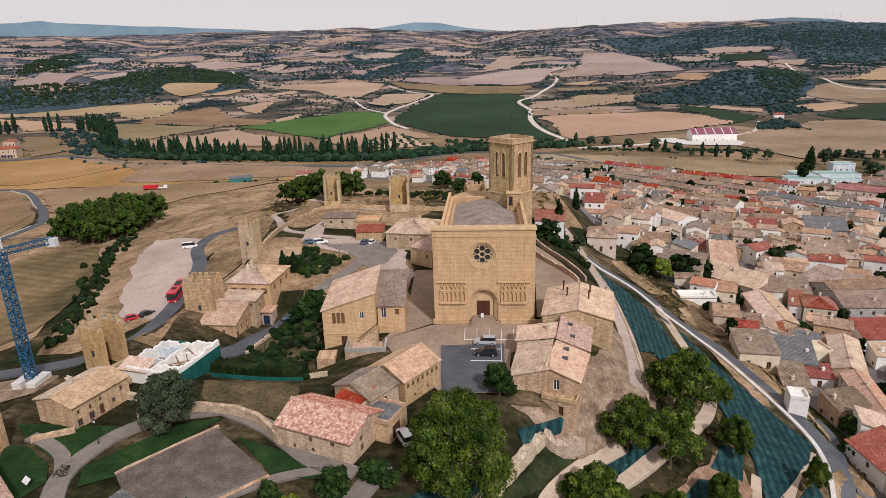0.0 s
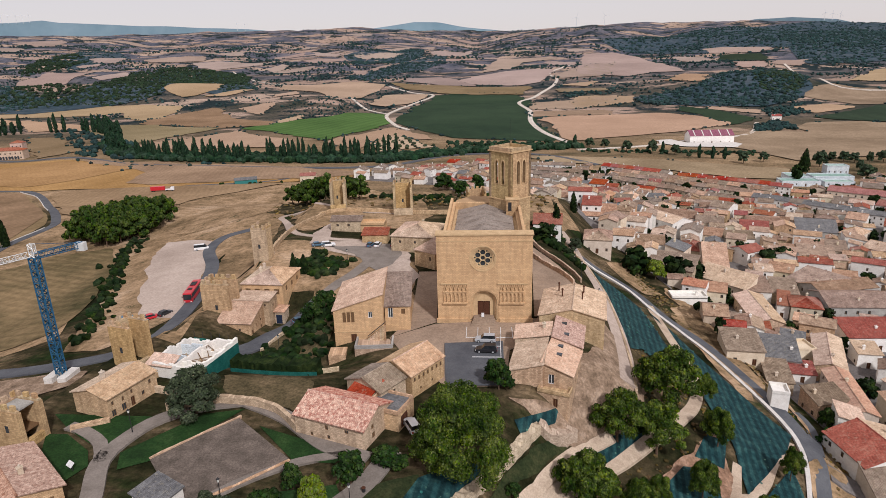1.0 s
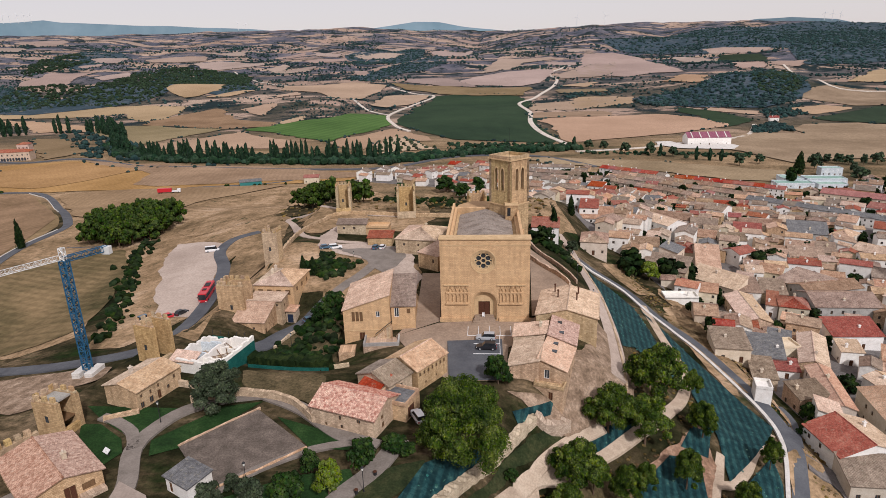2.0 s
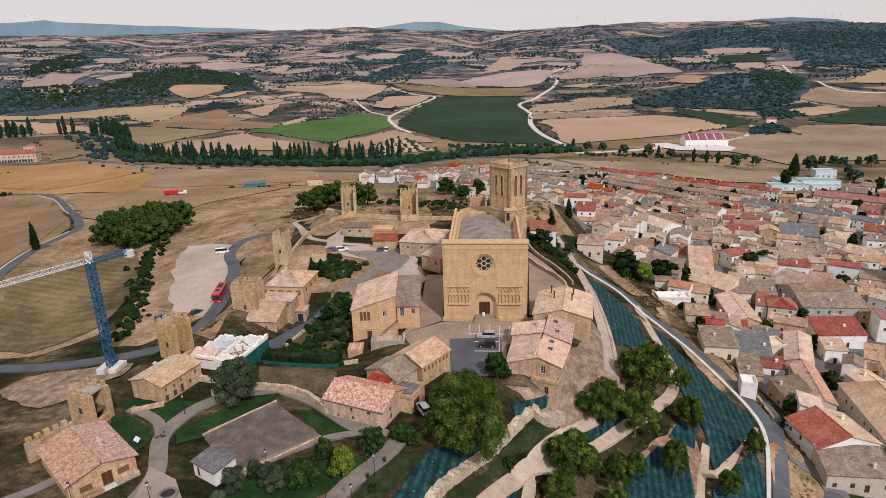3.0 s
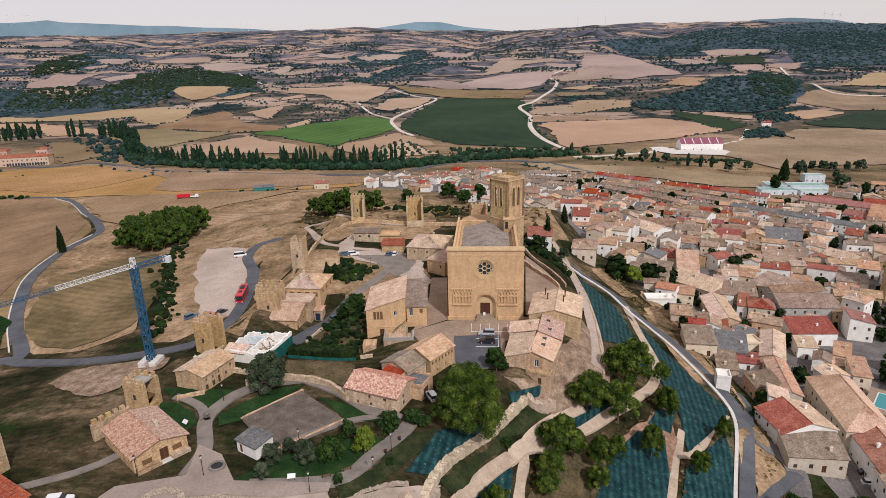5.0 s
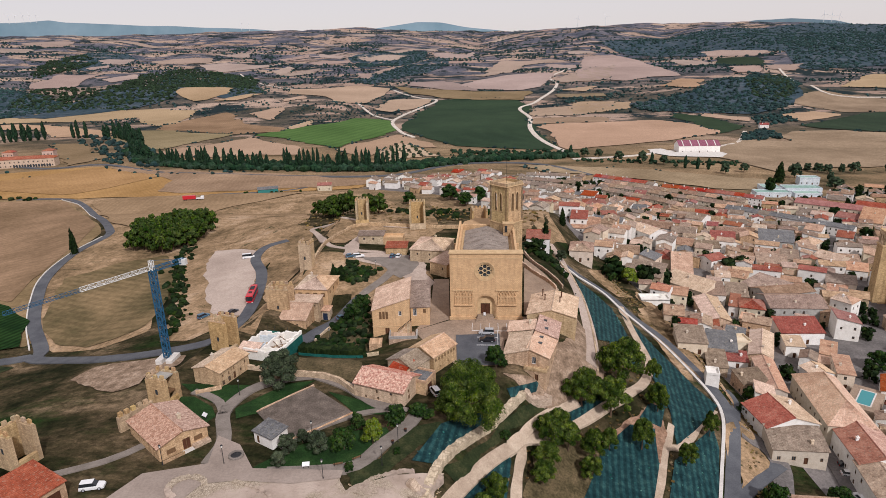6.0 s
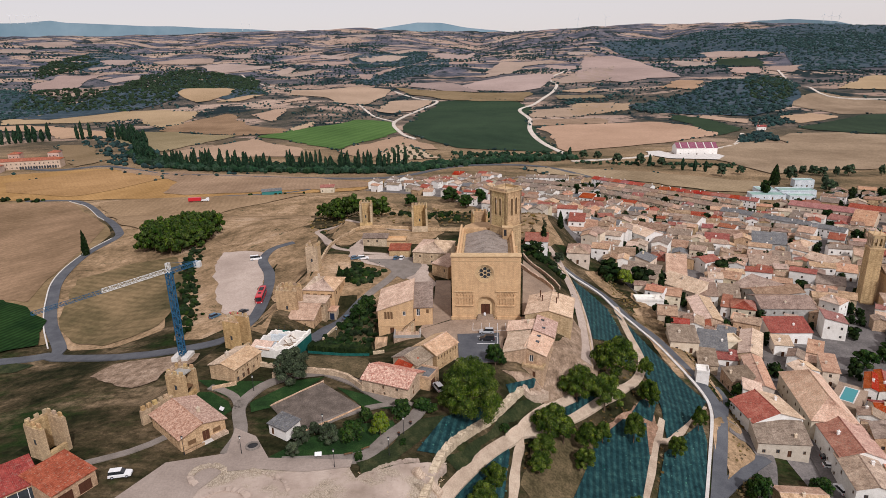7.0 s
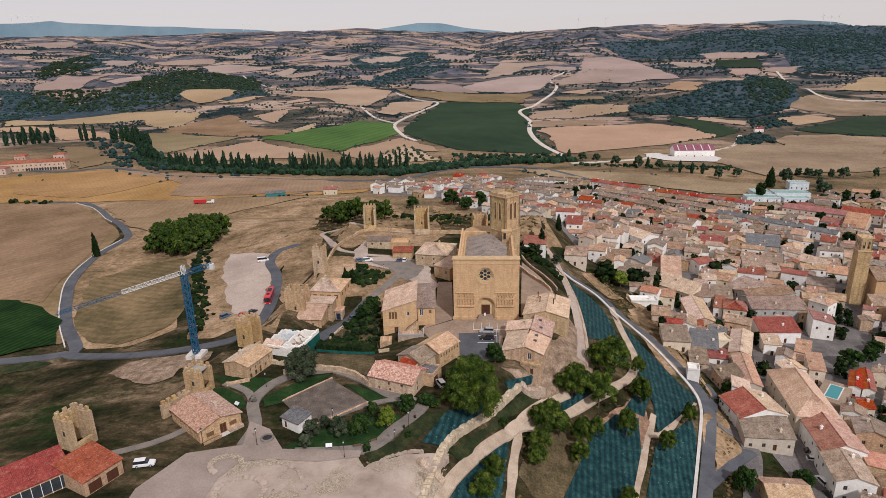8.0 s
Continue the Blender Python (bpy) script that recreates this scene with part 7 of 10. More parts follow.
drape('scrubland', [(-310, 2411), (-158, 2561), (-139, 2222), (-250, 1743), (-323, 1567), (-403, 1643)], HEATH, 'dark scrubland and woodland floor with a painted haze-blue tint', 'scrubland', 1.50, 25.0)
drape('scrubland', [(-1528, 1697), (-1137, 1320), (-972, 1222), (-969, 1047), (-1023, 1053)], HEATH, 'dark scrubland and woodland floor with a painted haze-blue tint', 'scrubland', 1.50, 25.0)
drape('scrubland', [(-1799, 2376), (-1849, 2876), (-1479, 2460), (-1469, 2079)], HEATH, 'dark scrubland and woodland floor with a painted haze-blue tint', 'scrubland', 1.50, 25.0)
drape('scrubland', [(542, 1198), (723, 1575), (776, 1563), (718, 1381), (576, 1096), (537, 1122)], HEATH, 'dark scrubland and woodland floor with a painted haze-blue tint', 'scrubland', 1.50, 25.0)
drape('scrubland', [(499, 2980), (1483, 3893), (2510, 4158), (1385, 2177), (831, 2352), (569, 2642)], HEATH, 'dark scrubland and woodland floor with a painted haze-blue tint', 'scrubland', 1.50, 25.0)

OLIVE_GROVE = [(-139, 581), (-117, 663), (-54, 541), (-107, 508)]

grow('pines', [(-972, 1222), (-930, 1322), (-966, 1678), (-787, 1906), (-548, 1333), (-588, 1251), (-744, 1326), (-757, 1206), (-883, 1031), (-969, 1047)], 1100, 7.0)
grow('wood', [(-722, 868), (-600, 778), (-532, 739), (-401, 556), (-363, 479), (-433, 507), (-546, 631)], 160, 7.0)
grow('wood', [(281, 1114), (448, 1190), (712, 1604), (756, 1435), (576, 1056), (454, 929), (332, 1009), (280, 1056)], 1500, 7.0)
grow('wood', [(431, 894), (523, 958), (484, 828), (403, 776)], 120, 6.0)
grow('wood', [(-569, 2432), (-406, 2608), (-265, 2676), (-280, 2340), (-449, 2052)], 600, 7.0)
grow('wood', [(1316, 2868), (2158, 3535), (1196, 1841), (874, 1669), (1054, 2196)], 1500, 8.0)
grow('wood', [(-310, 2411), (-158, 2561), (-139, 2222), (-250, 1743), (-323, 1567), (-403, 1643)], 500, 7.0)
grow('wood', [(-1528, 1697), (-1137, 1320), (-972, 1222), (-969, 1047), (-1023, 1053)], 350, 7.0)
grow('wood', [(-1799, 2376), (-1849, 2876), (-1479, 2460), (-1469, 2079)], 350, 7.0)
grow('pines', [(542, 1198), (723, 1575), (776, 1563), (718, 1381), (576, 1096), (537, 1122)], 420, 6.0)
grow('scrub', [(-414, 976), (-355, 1088), (-257, 1070), (-190, 1004), (-238, 968), (-320, 812), (-341, 764)], 300, 4.0)
grow('scrub', [(-1311, 4400), (138, 4511), (756, 4403), (510, 2878), (-210, 3487), (-919, 3004)], 1500, 9.0)
grow('scrub', [(-2568, 3058), (2139, 3501), (1260, 1955), (-1946, 2242)], 7000, 10.0)
grow('scrub', [(-2020, 2341), (1329, 2079), (951, 1411), (-1528, 1697)], 3500, 8.0)
grow('wood', [(499, 2980), (1483, 3893), (2510, 4158), (1385, 2177), (831, 2352), (569, 2642)], 1700, 10.0)
grow('scrub', [(-1662, 1875), (1103, 1678), (678, 933), (-1023, 1053)], 2200, 6.0)
grow('pines', [(-1093, 1181), (-1167, 1399), (-941, 1330), (-1225, 1954), (-1143, 2206), (-908, 2009), (-689, 1708), (-612, 1432), (-773, 1596), (-706, 1327), (-734, 1282), (-741, 1241), (-883, 1204), (-997, 1158)], 2600, 8.0)
grow('pines', [(-1579, 1940), (-1813, 2330), (-1814, 2597), (-1575, 2323), (-1522, 2070), (-1535, 1903)], 700, 9.0)
grow('pines', [(531, 1190), (743, 1596), (729, 1427), (599, 1116), (542, 1066), (517, 1112)], 500, 7.0)
grow('wood', [(331, 677), (392, 749), (397, 667), (335, 649)], 90, 6.0)
grow('hedge', [(182, 1541), (232, 1651), (397, 1766), (404, 1716), (220, 1546)], 120, 5.0)
grow('hedge', [(157, 1232), (284, 1255), (293, 1178), (158, 1136)], 150, 5.0)
grow('hedge', [(-37, 1463), (68, 1533), (56, 1418), (-21, 1367)], 120, 5.0)
grow('hedge', [(11, 2710), (232, 2653), (236, 2549), (34, 2548)], 160, 6.0)
grow('hedge', [(-639, 1312), (-573, 1406), (-529, 1320), (-588, 1251)], 100, 5.0)
grow('hedge', [(299, 2199), (400, 2192), (374, 1920), (275, 1856)], 100, 5.0)
grow('hedge', [(-644, 925), (-694, 1049), (-791, 1079), (-802, 963), (-692, 913)], 100, 4.0)
grow('riverbank', [(-428, 537), (-334, 475), (-96, 437), (-40, 474), (-48, 504), (-102, 478), (-350, 510), (-454, 597)], 620, 8.0)
grow('riverbank', [(-45, 575), (93, 568), (95, 524), (-42, 512)], 160, 5.0)
grow('riverbank', [(98, 504), (262, 481), (254, 460), (96, 489)], 80, 4.0)
grow('bushes', [(-464, 350), (-417, 356), (-394, 320), (-437, 316)], 110, 5.0)
grow('bushes', [(-183, 342), (-140, 369), (-136, 349), (-190, 324), (-277, 312), (-285, 328)], 90, 3.0)


# ---- the patchwork of strips on the far slopes ----
fr = random.Random(12)
strips = []
for k in range(900):
    if len(strips) >= 55:
        break
    yy = 2300 * (1.75 ** fr.random())
    xx = fr.uniform(-0.72, 0.7) * (yy + 200)
    lw, dp = fr.uniform(60, 220) * (0.6 + yy / 2600), fr.uniform(14, 50) * (0.7 + yy / 2600)
    if any(abs(xx - a) < (lw + c) * 0.55 and abs(yy - b) < (dp + e) * 1.1 for a, b, c, e in strips):
        continue
    if yy < 1500 and (-330 < xx < 420) or yy > 1900 and xx > 0.16 * yy:
        continue
    strips.append((xx, yy, lw, dp))
    tilt = fr.uniform(-0.25, 0.25)
    ring = []
    for i in range(9):
        a = 2 * math.pi * i / 9
        ring.append((xx + lw / 2 * math.copysign(abs(math.cos(a)) ** 0.6, math.cos(a)) * fr.uniform(0.8, 1.1) - tilt * dp * math.sin(a),
                     yy + dp / 2 * math.copysign(abs(math.sin(a)) ** 0.7, math.sin(a)) * fr.uniform(0.75, 1.15) + tilt * lw / 2 * math.cos(a)))
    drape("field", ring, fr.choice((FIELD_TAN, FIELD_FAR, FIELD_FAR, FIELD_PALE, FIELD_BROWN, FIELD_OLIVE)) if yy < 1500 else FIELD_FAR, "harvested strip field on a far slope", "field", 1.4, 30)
# ---- terraces and the close-packed rest of the town ----
taken = [(hx, hy, 0.5 * math.hypot(hw, hd)) for hx, hy, hw, hd in TOWN]


def terrace(p, q, depth, h, wall, roof, unit, label, rise=1.6):
    """A row of joined houses from p to q."""
    p, q = Vector(p), Vector(q)
    L = (q - p).length
    n = int(L / unit)
    a = math.degrees(math.atan2(q.y - p.y, q.x - p.x))
    for i in range(n):
        c = p.lerp(q, (i + 0.5) / n)
        house(c.x, c.y, L / n - 0.04, depth, a, h + rng.uniform(-0.25, 0.25), wall, roof if rng.random() < 0.85 else TILE_BROWN, "x", rise, fronts="s", win=2, floors=2, door=i % 2 == 0,
              label=label, group="terraced houses", chim=1 if rng.random() < 0.8 else 0, over=0.3, rib=0.45)
        taken.append((c.x, c.y, unit * 0.8))
        if roof is TILE_RED:
            taken.append((c.x + 13 * math.sin(radians(a)), c.y - 13 * math.cos(radians(a)), 7))


terrace((96, 374), (138, 336), 9, 6.0, PLASTER_W, TILE_RED, 6.4, "white terraced house with a bright red tile roof")
terrace((143, 331), (206, 290), 9, 5.6, PLASTER_W, TILE_RED, 6.4, "white terraced house with a bright red tile roof")
terrace((100, 350), (190, 281), 9, 5.0, PLASTER_C, TILE_TAN, 7.0, "cream terraced house with a tan tile roof")
terrace((94, 336), (184, 262), 9, 5.2, PLASTER_C, TILE_TAN, 7.0, "cream terraced house with a tan tile roof")
terrace((92, 312), (156, 247), 9, 5.4, PLASTER_C, TILE_TAN, 7.0, "cream terraced house with a tan tile roof")
terrace((168, 258), (226, 206), 9, 6.0, PLASTER_W, TILE_GREY, 7.0, "white terraced house with a dark grey roof")
terrace((28, 372), (78, 342), 10, 4.6, PLASTER_C, TILE_BROWN, 7.5, "low terraced house with a brown tile roof")
terrace((24, 352), (70, 322), 10, 4.6, PLASTER_C, TILE_BROWN, 7.5, "low terraced house with a brown tile roof")
terrace((36, 392), (74, 384), 10, 4.8, PLASTER_W, TILE_BROWN, 8, "long low white house with a brown tile roof")
house(242, 268, 42, 14, -38, 6.5, PLASTER_C, TILE_DKRED, "x", 2.2, label="large factory hall with dark red roofs", fronts="s", name="factory_hall", category="building", rib=0.5, chim=0)
house(272, 262, 26, 14, -38, 7.0, PLASTER_C, TILE_DKRED, "x", 2.2, label="factory hall with a dark red roof", fronts="s", name="factory_hall", category="building", rib=0.5, chim=0)
taken += [(242, 268, 20), (228, 280, 12), (256, 256, 12), (272, 262, 16)]
taken += [(180, 100, 14), (195, 96, 14), (71.5, 3.5, 5), (123, 8, 9), (150, 40, 20), (140, 48, 12), (128, 44, 10), (163, 62, 10), (89, -43, 7), (74, -40, 8), (242, 335, 40)]

OUTLINE = [(-112, 352), (-85, 372), (-20, 412), (30, 412), (90, 384), (215, 288), (300, 345), (345, 345), (330, 300), (255, 160), (185, 40), (150, -60), (92, -62), (88, -30), (82, 10), (74, 60), (62, 105), (52, 118), (40, 150), (22, 190), (0, 262), (-40, 318)]


def inside(x, y, poly):
    hit = False
    for (x0, y0), (x1, y1) in zip(poly, poly[1:] + poly[:1]):
        if (y0 > y) != (y1 > y) and x < (x1 - x0) * (y - y0) / (y1 - y0) + x0:
            hit = not hit
    return hit


drape("town_pavement", OUTLINE, STREET, "worn grey streets and yards between the town houses", "pavement", 0.12, 5.0)
line_pts = np.vstack([c for c, w in LINES])
line_w = np.concatenate([np.full(len(c), w) for c, w in LINES])
tr = random.Random(21)
spots = []
for i in range(-70, 70):
    for j in range(-50, 60):
        u, v = i * 10.2, j * 11.4
        a = radians(-24)
        spots.append((u * math.cos(a) - v * math.sin(a) + 150, u * math.sin(a) + v * math.cos(a) + 150))
spots.sort(key=lambda s: s[1])
for sx, sy in spots:
    x, y = sx + tr.uniform(-1.8, 1.8), sy + tr.uniform(-1.8, 1.8)
    w, d = tr.uniform(7.5, 13), tr.uniform(6.5, 9.5)
    roll, pick, wp = tr.random(), tr.random(), tr.random()
    if not inside(x, y, OUTLINE) or roll < (0.1 if y < 300 else 0.25):
        continue
    r = 0.5 * math.hypot(w, d)
    if any((x - tx) ** 2 + (y - ty) ** 2 < ((r + t_r) * 0.74) ** 2 for tx, ty, t_r in taken):
        continue
    if np.any(np.hypot(line_pts[:, 0] - x, line_pts[:, 1] - y) < line_w / 2 + min(w, d) * 0.5):
        continue
    taken.append((x, y, r))
    wall = PLASTER_W if wp < 0.52 else PLASTER_C if wp < 0.72 else PLASTER_G if wp < 0.7 else STONE_OLD
    roof = TILE_TAN if pick < 0.5 else TILE_PALE if pick < 0.6 else TILE_BROWN if pick < 0.76 else TILE_PINK if pick < 0.84 else TILE_DKRED if pick < 0.92 else TILE_RED if pick < 0.97 else TILE_GREY
    near = y < 140
    names = ({PLASTER_W: "white plaster", PLASTER_C: "cream plaster", PLASTER_G: "grey rendered"}.get(wall, "old stone"),
             {TILE_RED: "red", TILE_DKRED: "dark red", TILE_BROWN: "brown", TILE_GREY: "grey", TILE_PINK: "salmon", TILE_PALE: "pale"}.get(roof, "tan"))
    house(x, y, w, d, -24 + tr.choice((0, 0, 90)) + tr.uniform(-14, 14), tr.uniform(4.8, 9.0) if y < 190 else tr.uniform(4.0, 6.2), wall, roof, tr.choice("xxxxy") if tr.random() < 0.85 else tr.choice(("hip", "lean")),
          label="%s town house with a %s tile roof" % names, group="town houses", fronts="sw" if near else "s", chim=1 if tr.random() < 0.75 else 0, rib=0.3 if near else 0.45, foot=6)


# small infill between the larger houses of the old town
for k in range(4200):
    x, y = tr.uniform(60, 290), tr.uniform(-60, 260)
    w, d = tr.uniform(4.5, 8), tr.uniform(4.5, 7.5)
    pick, wp, turn = tr.random(), tr.random(), tr.choice((0, 0, 90)) + tr.uniform(-12, 12)
    r = 0.5 * math.hypot(w, d)
    if not inside(x, y, OUTLINE) or any((x - tx) ** 2 + (y - ty) ** 2 < ((r + t_r) * 0.72) ** 2 for tx, ty, t_r in taken):
        continue
    if np.any(np.hypot(line_pts[:, 0] - x, line_pts[:, 1] - y) < line_w / 2 + min(w, d) * 0.5):
        continue
    taken.append((x, y, r))
    wall = PLASTER_W if wp < 0.4 else PLASTER_C if wp < 0.6 else STONE_OLD
    roof = TILE_TAN if pick < 0.5 else TILE_PALE if pick < 0.62 else TILE_BROWN if pick < 0.78 else TILE_DKRED if pick < 0.88 else TILE_RED if pick < 0.94 else TILE_GREY
    house(x, y, w, d, -20 + turn, tr.uniform(3.2, 6.2), wall, roof, tr.choice(("x", "lean", "lean", "y")), label="small %s town building with a tile roof" % ("white" if wall is PLASTER_W else "cream" if wall is PLASTER_C else "stone"),
          group="town houses", fronts="s", chim=1 if tr.random() < 0.4 else 0, foot=6)


def join_far(keep, name, label):
    """The houses past the nearest ones, too many to count, become one object."""
    all_h = [o for o in scene.objects if o.parent is None and o.name.startswith("house")]
    all_h.sort(key=lambda o: (o.matrix_basis.translation - Vector((20, -160, 60))).length)
    groups, mats = {}, []
    for o in all_h[keep:]:
        for ch in o.children:
            mw = o.matrix_basis @ ch.matrix_basis
            n = len(ch.data.vertices)
            co = np.empty(n * 3)
            ch.data.vertices.foreach_get("co", co)
            co = co.reshape(-1, 3) @ np.array(mw.to_3x3()).T + np.array(mw.translation)
            for mt in ch.data.materials:
                if mt not in mats:
                    mats.append(mt)
            groups.setdefault("v", []).append(co)
            base = groups.get("n", 0)
            groups["n"] = base + n
            idx = [mats.index(mt) for mt in ch.data.materials]
            for f in ch.data.polygons:
                groups.setdefault("f", []).append([base + i for i in f.vertices])
                groups.setdefault("m", []).append(idx[f.material_index])
            bpy.data.objects.remove(ch)
        bpy.data.objects.remove(o)
    if "v" not in groups:
        return
    me = bpy.data.meshes.new(name)
    me.from_pydata(np.vstack(groups["v"]).tolist(), [], groups["f"])
    for mt in mats:
        me.materials.append(mt)
    me.polygons.foreach_set("material_index", groups["m"])
    me.update()
    tagged(new(name, me), label, "houses", kind="stuff")


join_far(295, "distant_town", "close-packed distant town houses with tile roofs")

# ---- parish church of the lower town ----
pc = thing("parish_church", pose(188, 101, -36, 0, 0, -8), "old stone parish church with a square bell tower", "church")
bm = boxes((-10.9, -5.1, -2.9, 2.9, -6, 27.5))
part("tower_shaft", bm, STONE_TOWER, pc)
part("tower_cornice", boxes((-11.2, -4.8, -3.2, 3.2, 27.5, 28.1)), TRIM, pc)
for k in range(4):
    bm = bmesh.new()
    plate(bm, [(-2.7, 28.1), (2.7, 28.1), (2.7, 34), (-2.7, 34)], [arch(-1.0, 29.0, 1.1, 31.6, 0.9), arch(1.0, 29.0, 1.1, 31.6, 0.9)], -2.7, -2.1)
    o = part("belfry_wall", bm, STONE_TOWER, pc)
    o.matrix_basis = pose(-8, 0, 0, 0, 0, 90 * k)
part("tower_cap", boxes((-10.95, -5.05, -2.95, 2.95, 34, 34.5)), TRIM, pc)
bm = bmesh.new()
for cx in (-10.5, -8, -5.5):
    for cy in (-2.5, 2.5):
        tube(bm, (cx, cy, 34.4), (cx, cy, 35.8), 0.35, 0.1, 6)
part("pinnacle", bm, TRIM, pc)
bm = boxes((-2.5, 22, -7, 13, -6, 15))
part("nave", bm, STONE, pc)
bm = bmesh.new()
roof_sheet(bm, (-3, -7.6, 14.9), (22.5, -7.6, 14.9), (22.5, 3, 18.6), (-3, 3, 18.6))
part("roof_slope", bm, TILE_TAN, pc)
bm = bmesh.new()
roof_sheet(bm, (22.5, 13.6, 14.9), (-3, 13.6, 14.9), (-3, 3, 18.6), (22.5, 3, 18.6))
part("roof_slope", bm, TILE_TAN, pc)
house(190, 86, 22, 8, -8, 7, STONE, TILE_TAN, "lean", 2.5, label="low stone aisle of the parish church", fronts="s", chim=0, name="church_annexe", category="church")
# ---- trees ----
def tufts(rnd, lobes, count, size, flat=0.0):
    """Foliage: thousands of small crumpled tufts over a set of lobes (x, y, z, r)."""
    lo = np.array(lobes)
    w = lo[:, 3] ** 2
    pick = rnd.choice(len(lo), count, p=w / w.sum())
    d = rnd.normal(size=(count, 3))
    d /= np.linalg.norm(d, axis=1)[:, None]
    d[:, 2] = np.where(d[:, 2] < -0.35, -d[:, 2], d[:, 2])
    c = lo[pick, :3] + d * (lo[pick, 3] * rnd.uniform(0.72, 1.12, count))[:, None] * np.array([1, 1, 1 - flat])
    n = d + rnd.normal(scale=0.45, size=(count, 3))
    n /= np.linalg.norm(n, axis=1)[:, None]
    a = np.cross(n, rnd.normal(size=(count, 3)))
    a /= np.linalg.norm(a, axis=1)[:, None]
    b = np.cross(n, a)
    s = (size * rnd.uniform(0.55, 1.35, count))[:, None]
    j = lambda: rnd.uniform(0.6, 1.25, (count, 1))
    verts = np.stack([c + n * s * 0.45, c + a * s * j(), c + b * s * j(), c - a * s * j(), c - b * s * j()], 1).reshape(-1, 3)
    k = np.arange(count)[:, None] * 5
    faces = np.concatenate([k + np.array([[0, 1, 2]]), k + np.array([[0, 2, 3]]), k + np.array([[0, 3, 4]]), k + np.array([[0, 4, 1]])])
    return verts, faces


def core(bm, lobes, k=0.66):
    for x, y, z, r in lobes:
        bmesh.ops.create_icosphere(bm, subdivisions=1, radius=r * k, matrix=Matrix.Translation((x, y, z)))


def crown_mesh(name, rnd, lobes, count, size, material, flat=0.0):
    verts, faces = tufts(rnd, lobes, count, size, flat)
    bm = bmesh.new()
    core(bm, lobes)
    cv = np.array([v.co[:] for v in bm.verts])
    cf = np.array([[v.index for v in f.verts] for f in bm.faces])
    bm.free()
    me = bpy.data.meshes.new(name)
    allv = np.vstack([verts, cv]) if len(cv) else verts
    allf = np.vstack([faces, cf + len(verts)])
    me.from_pydata(allv.tolist(), [], allf.tolist())
    me.materials.append(material)
    me.update()
    return me


def trunk_mesh(rnd, h, r, limbs=5, reach=0.32, top=0.62):
    bm = bmesh.new()
    p = Vector((0, 0, -0.06))
    for i in range(4):
        q = Vector((rnd.uniform(-0.02, 0.02) * (i + 1), rnd.uniform(-0.02, 0.02) * (i + 1), top * (i + 1) / 4))
        tube(bm, p, q, r * (1 - 0.18 * i), r * (1 - 0.18 * (i + 1)), 7)
        p = q
    for i in range(limbs):
        a = i * 2.4 + rnd.uniform(-0.4, 0.4)
        z = top * rnd.uniform(0.5, 0.95)
        tube(bm, (0, 0, z), (math.cos(a) * reach, math.sin(a) * reach, z + rnd.uniform(0.1, 0.28)), r * 0.42, r * 0.14, 5)
    return bm


def dome_lobes(rnd, n, z0, z1, spread, r0, r1, flat_top=0.5):
    """Lobes over a rounded crown of unit width and height."""
    out = [(0, 0, (z0 + z1) / 2, spread * 0.62)]
    for i in range(n):
        t = (i + 0.5) / n
        ph = i * 2.39996 + rnd.uniform(-0.25, 0.25)
        el = math.asin(min(1, max(-0.25, t * 1.2 - 0.25)))
        rr = spread * math.cos(el) * rnd.uniform(0.62, 1.14)
        out.append((rr * math.cos(ph), rr * math.sin(ph), z0 + (z1 - z0) * (0.28 + 0.62 * math.sin(max(el, -0.3))) + rnd.uniform(-0.03, 0.03), rnd.uniform(r0, r1)))
    return out


KINDS = {}


def tree_kind(kind, seed, count, size, material, label, lobes_of, trunk_r=0.03, category="tree", limbs=5, flat=0.15, top=0.62):
    rnd, pr = np.random.default_rng(seed), random.Random(seed)
    cm = crown_mesh("crown", rnd, lobes_of(pr), count, size, material, flat)
    tm = mesh_of("trunk", trunk_mesh(pr, 1, trunk_r, limbs, top=top), BARK)
    KINDS.setdefault(kind, []).append((cm, tm, label, category))


for sd in (1, 2, 3):
    tree_kind("pine", sd, 7500, 0.02, LEAF_PINE, "umbrella-shaped green pine on the slope", lambda r: dome_lobes(r, 26, 0.24, 0.98, 0.38, 0.08, 0.16))
    tree_kind("pine_far", 40 + sd, 850, 0.06, LEAF_GROVE, "green pine in a dense grove", lambda r: dome_lobes(r, 11, 0.1, 0.98, 0.34, 0.14, 0.21))
    tree_kind("small", 50 + sd, 210, 0.13, LEAF_DARK, "dark green leafy tree in a town yard", lambda r: dome_lobes(r, 9, 0.08, 0.98, 0.32, 0.15, 0.23))
    tree_kind("round", 10 + sd, 950, 0.058, LEAF_PARK, "dark green leafy tree", lambda r: dome_lobes(r, 12, 0.12, 0.98, 0.34, 0.14, 0.22))
LEAF_VALLEY = foliage("valley_tree_leaves", (0.016, 0.03, 0.018), (0.036, 0.056, 0.034), (0.075, 0.1, 0.06))
for sd in (61, 62):
    tree_kind("valley", sd, 420, 0.09, LEAF_VALLEY, "grey-green leafy tree beside the valley road", lambda r: dome_lobes(r, 10, 0.12, 0.98, 0.32, 0.13, 0.2))
tree_kind("pine_big", 5, 32000, 0.0098, LEAF_PINE, "huge rounded old pine with a dense green crown", lambda r: dome_lobes(r, 62, 0.12, 0.98, 0.39, 0.085, 0.135), 0.028, limbs=9)
tree_kind("willow", 6, 9000, 0.02, LEAF_OLIVE, "round grey-green tree with fine leaves", lambda r: dome_lobes(r, 30, 0.02, 0.98, 0.38, 0.1, 0.15))
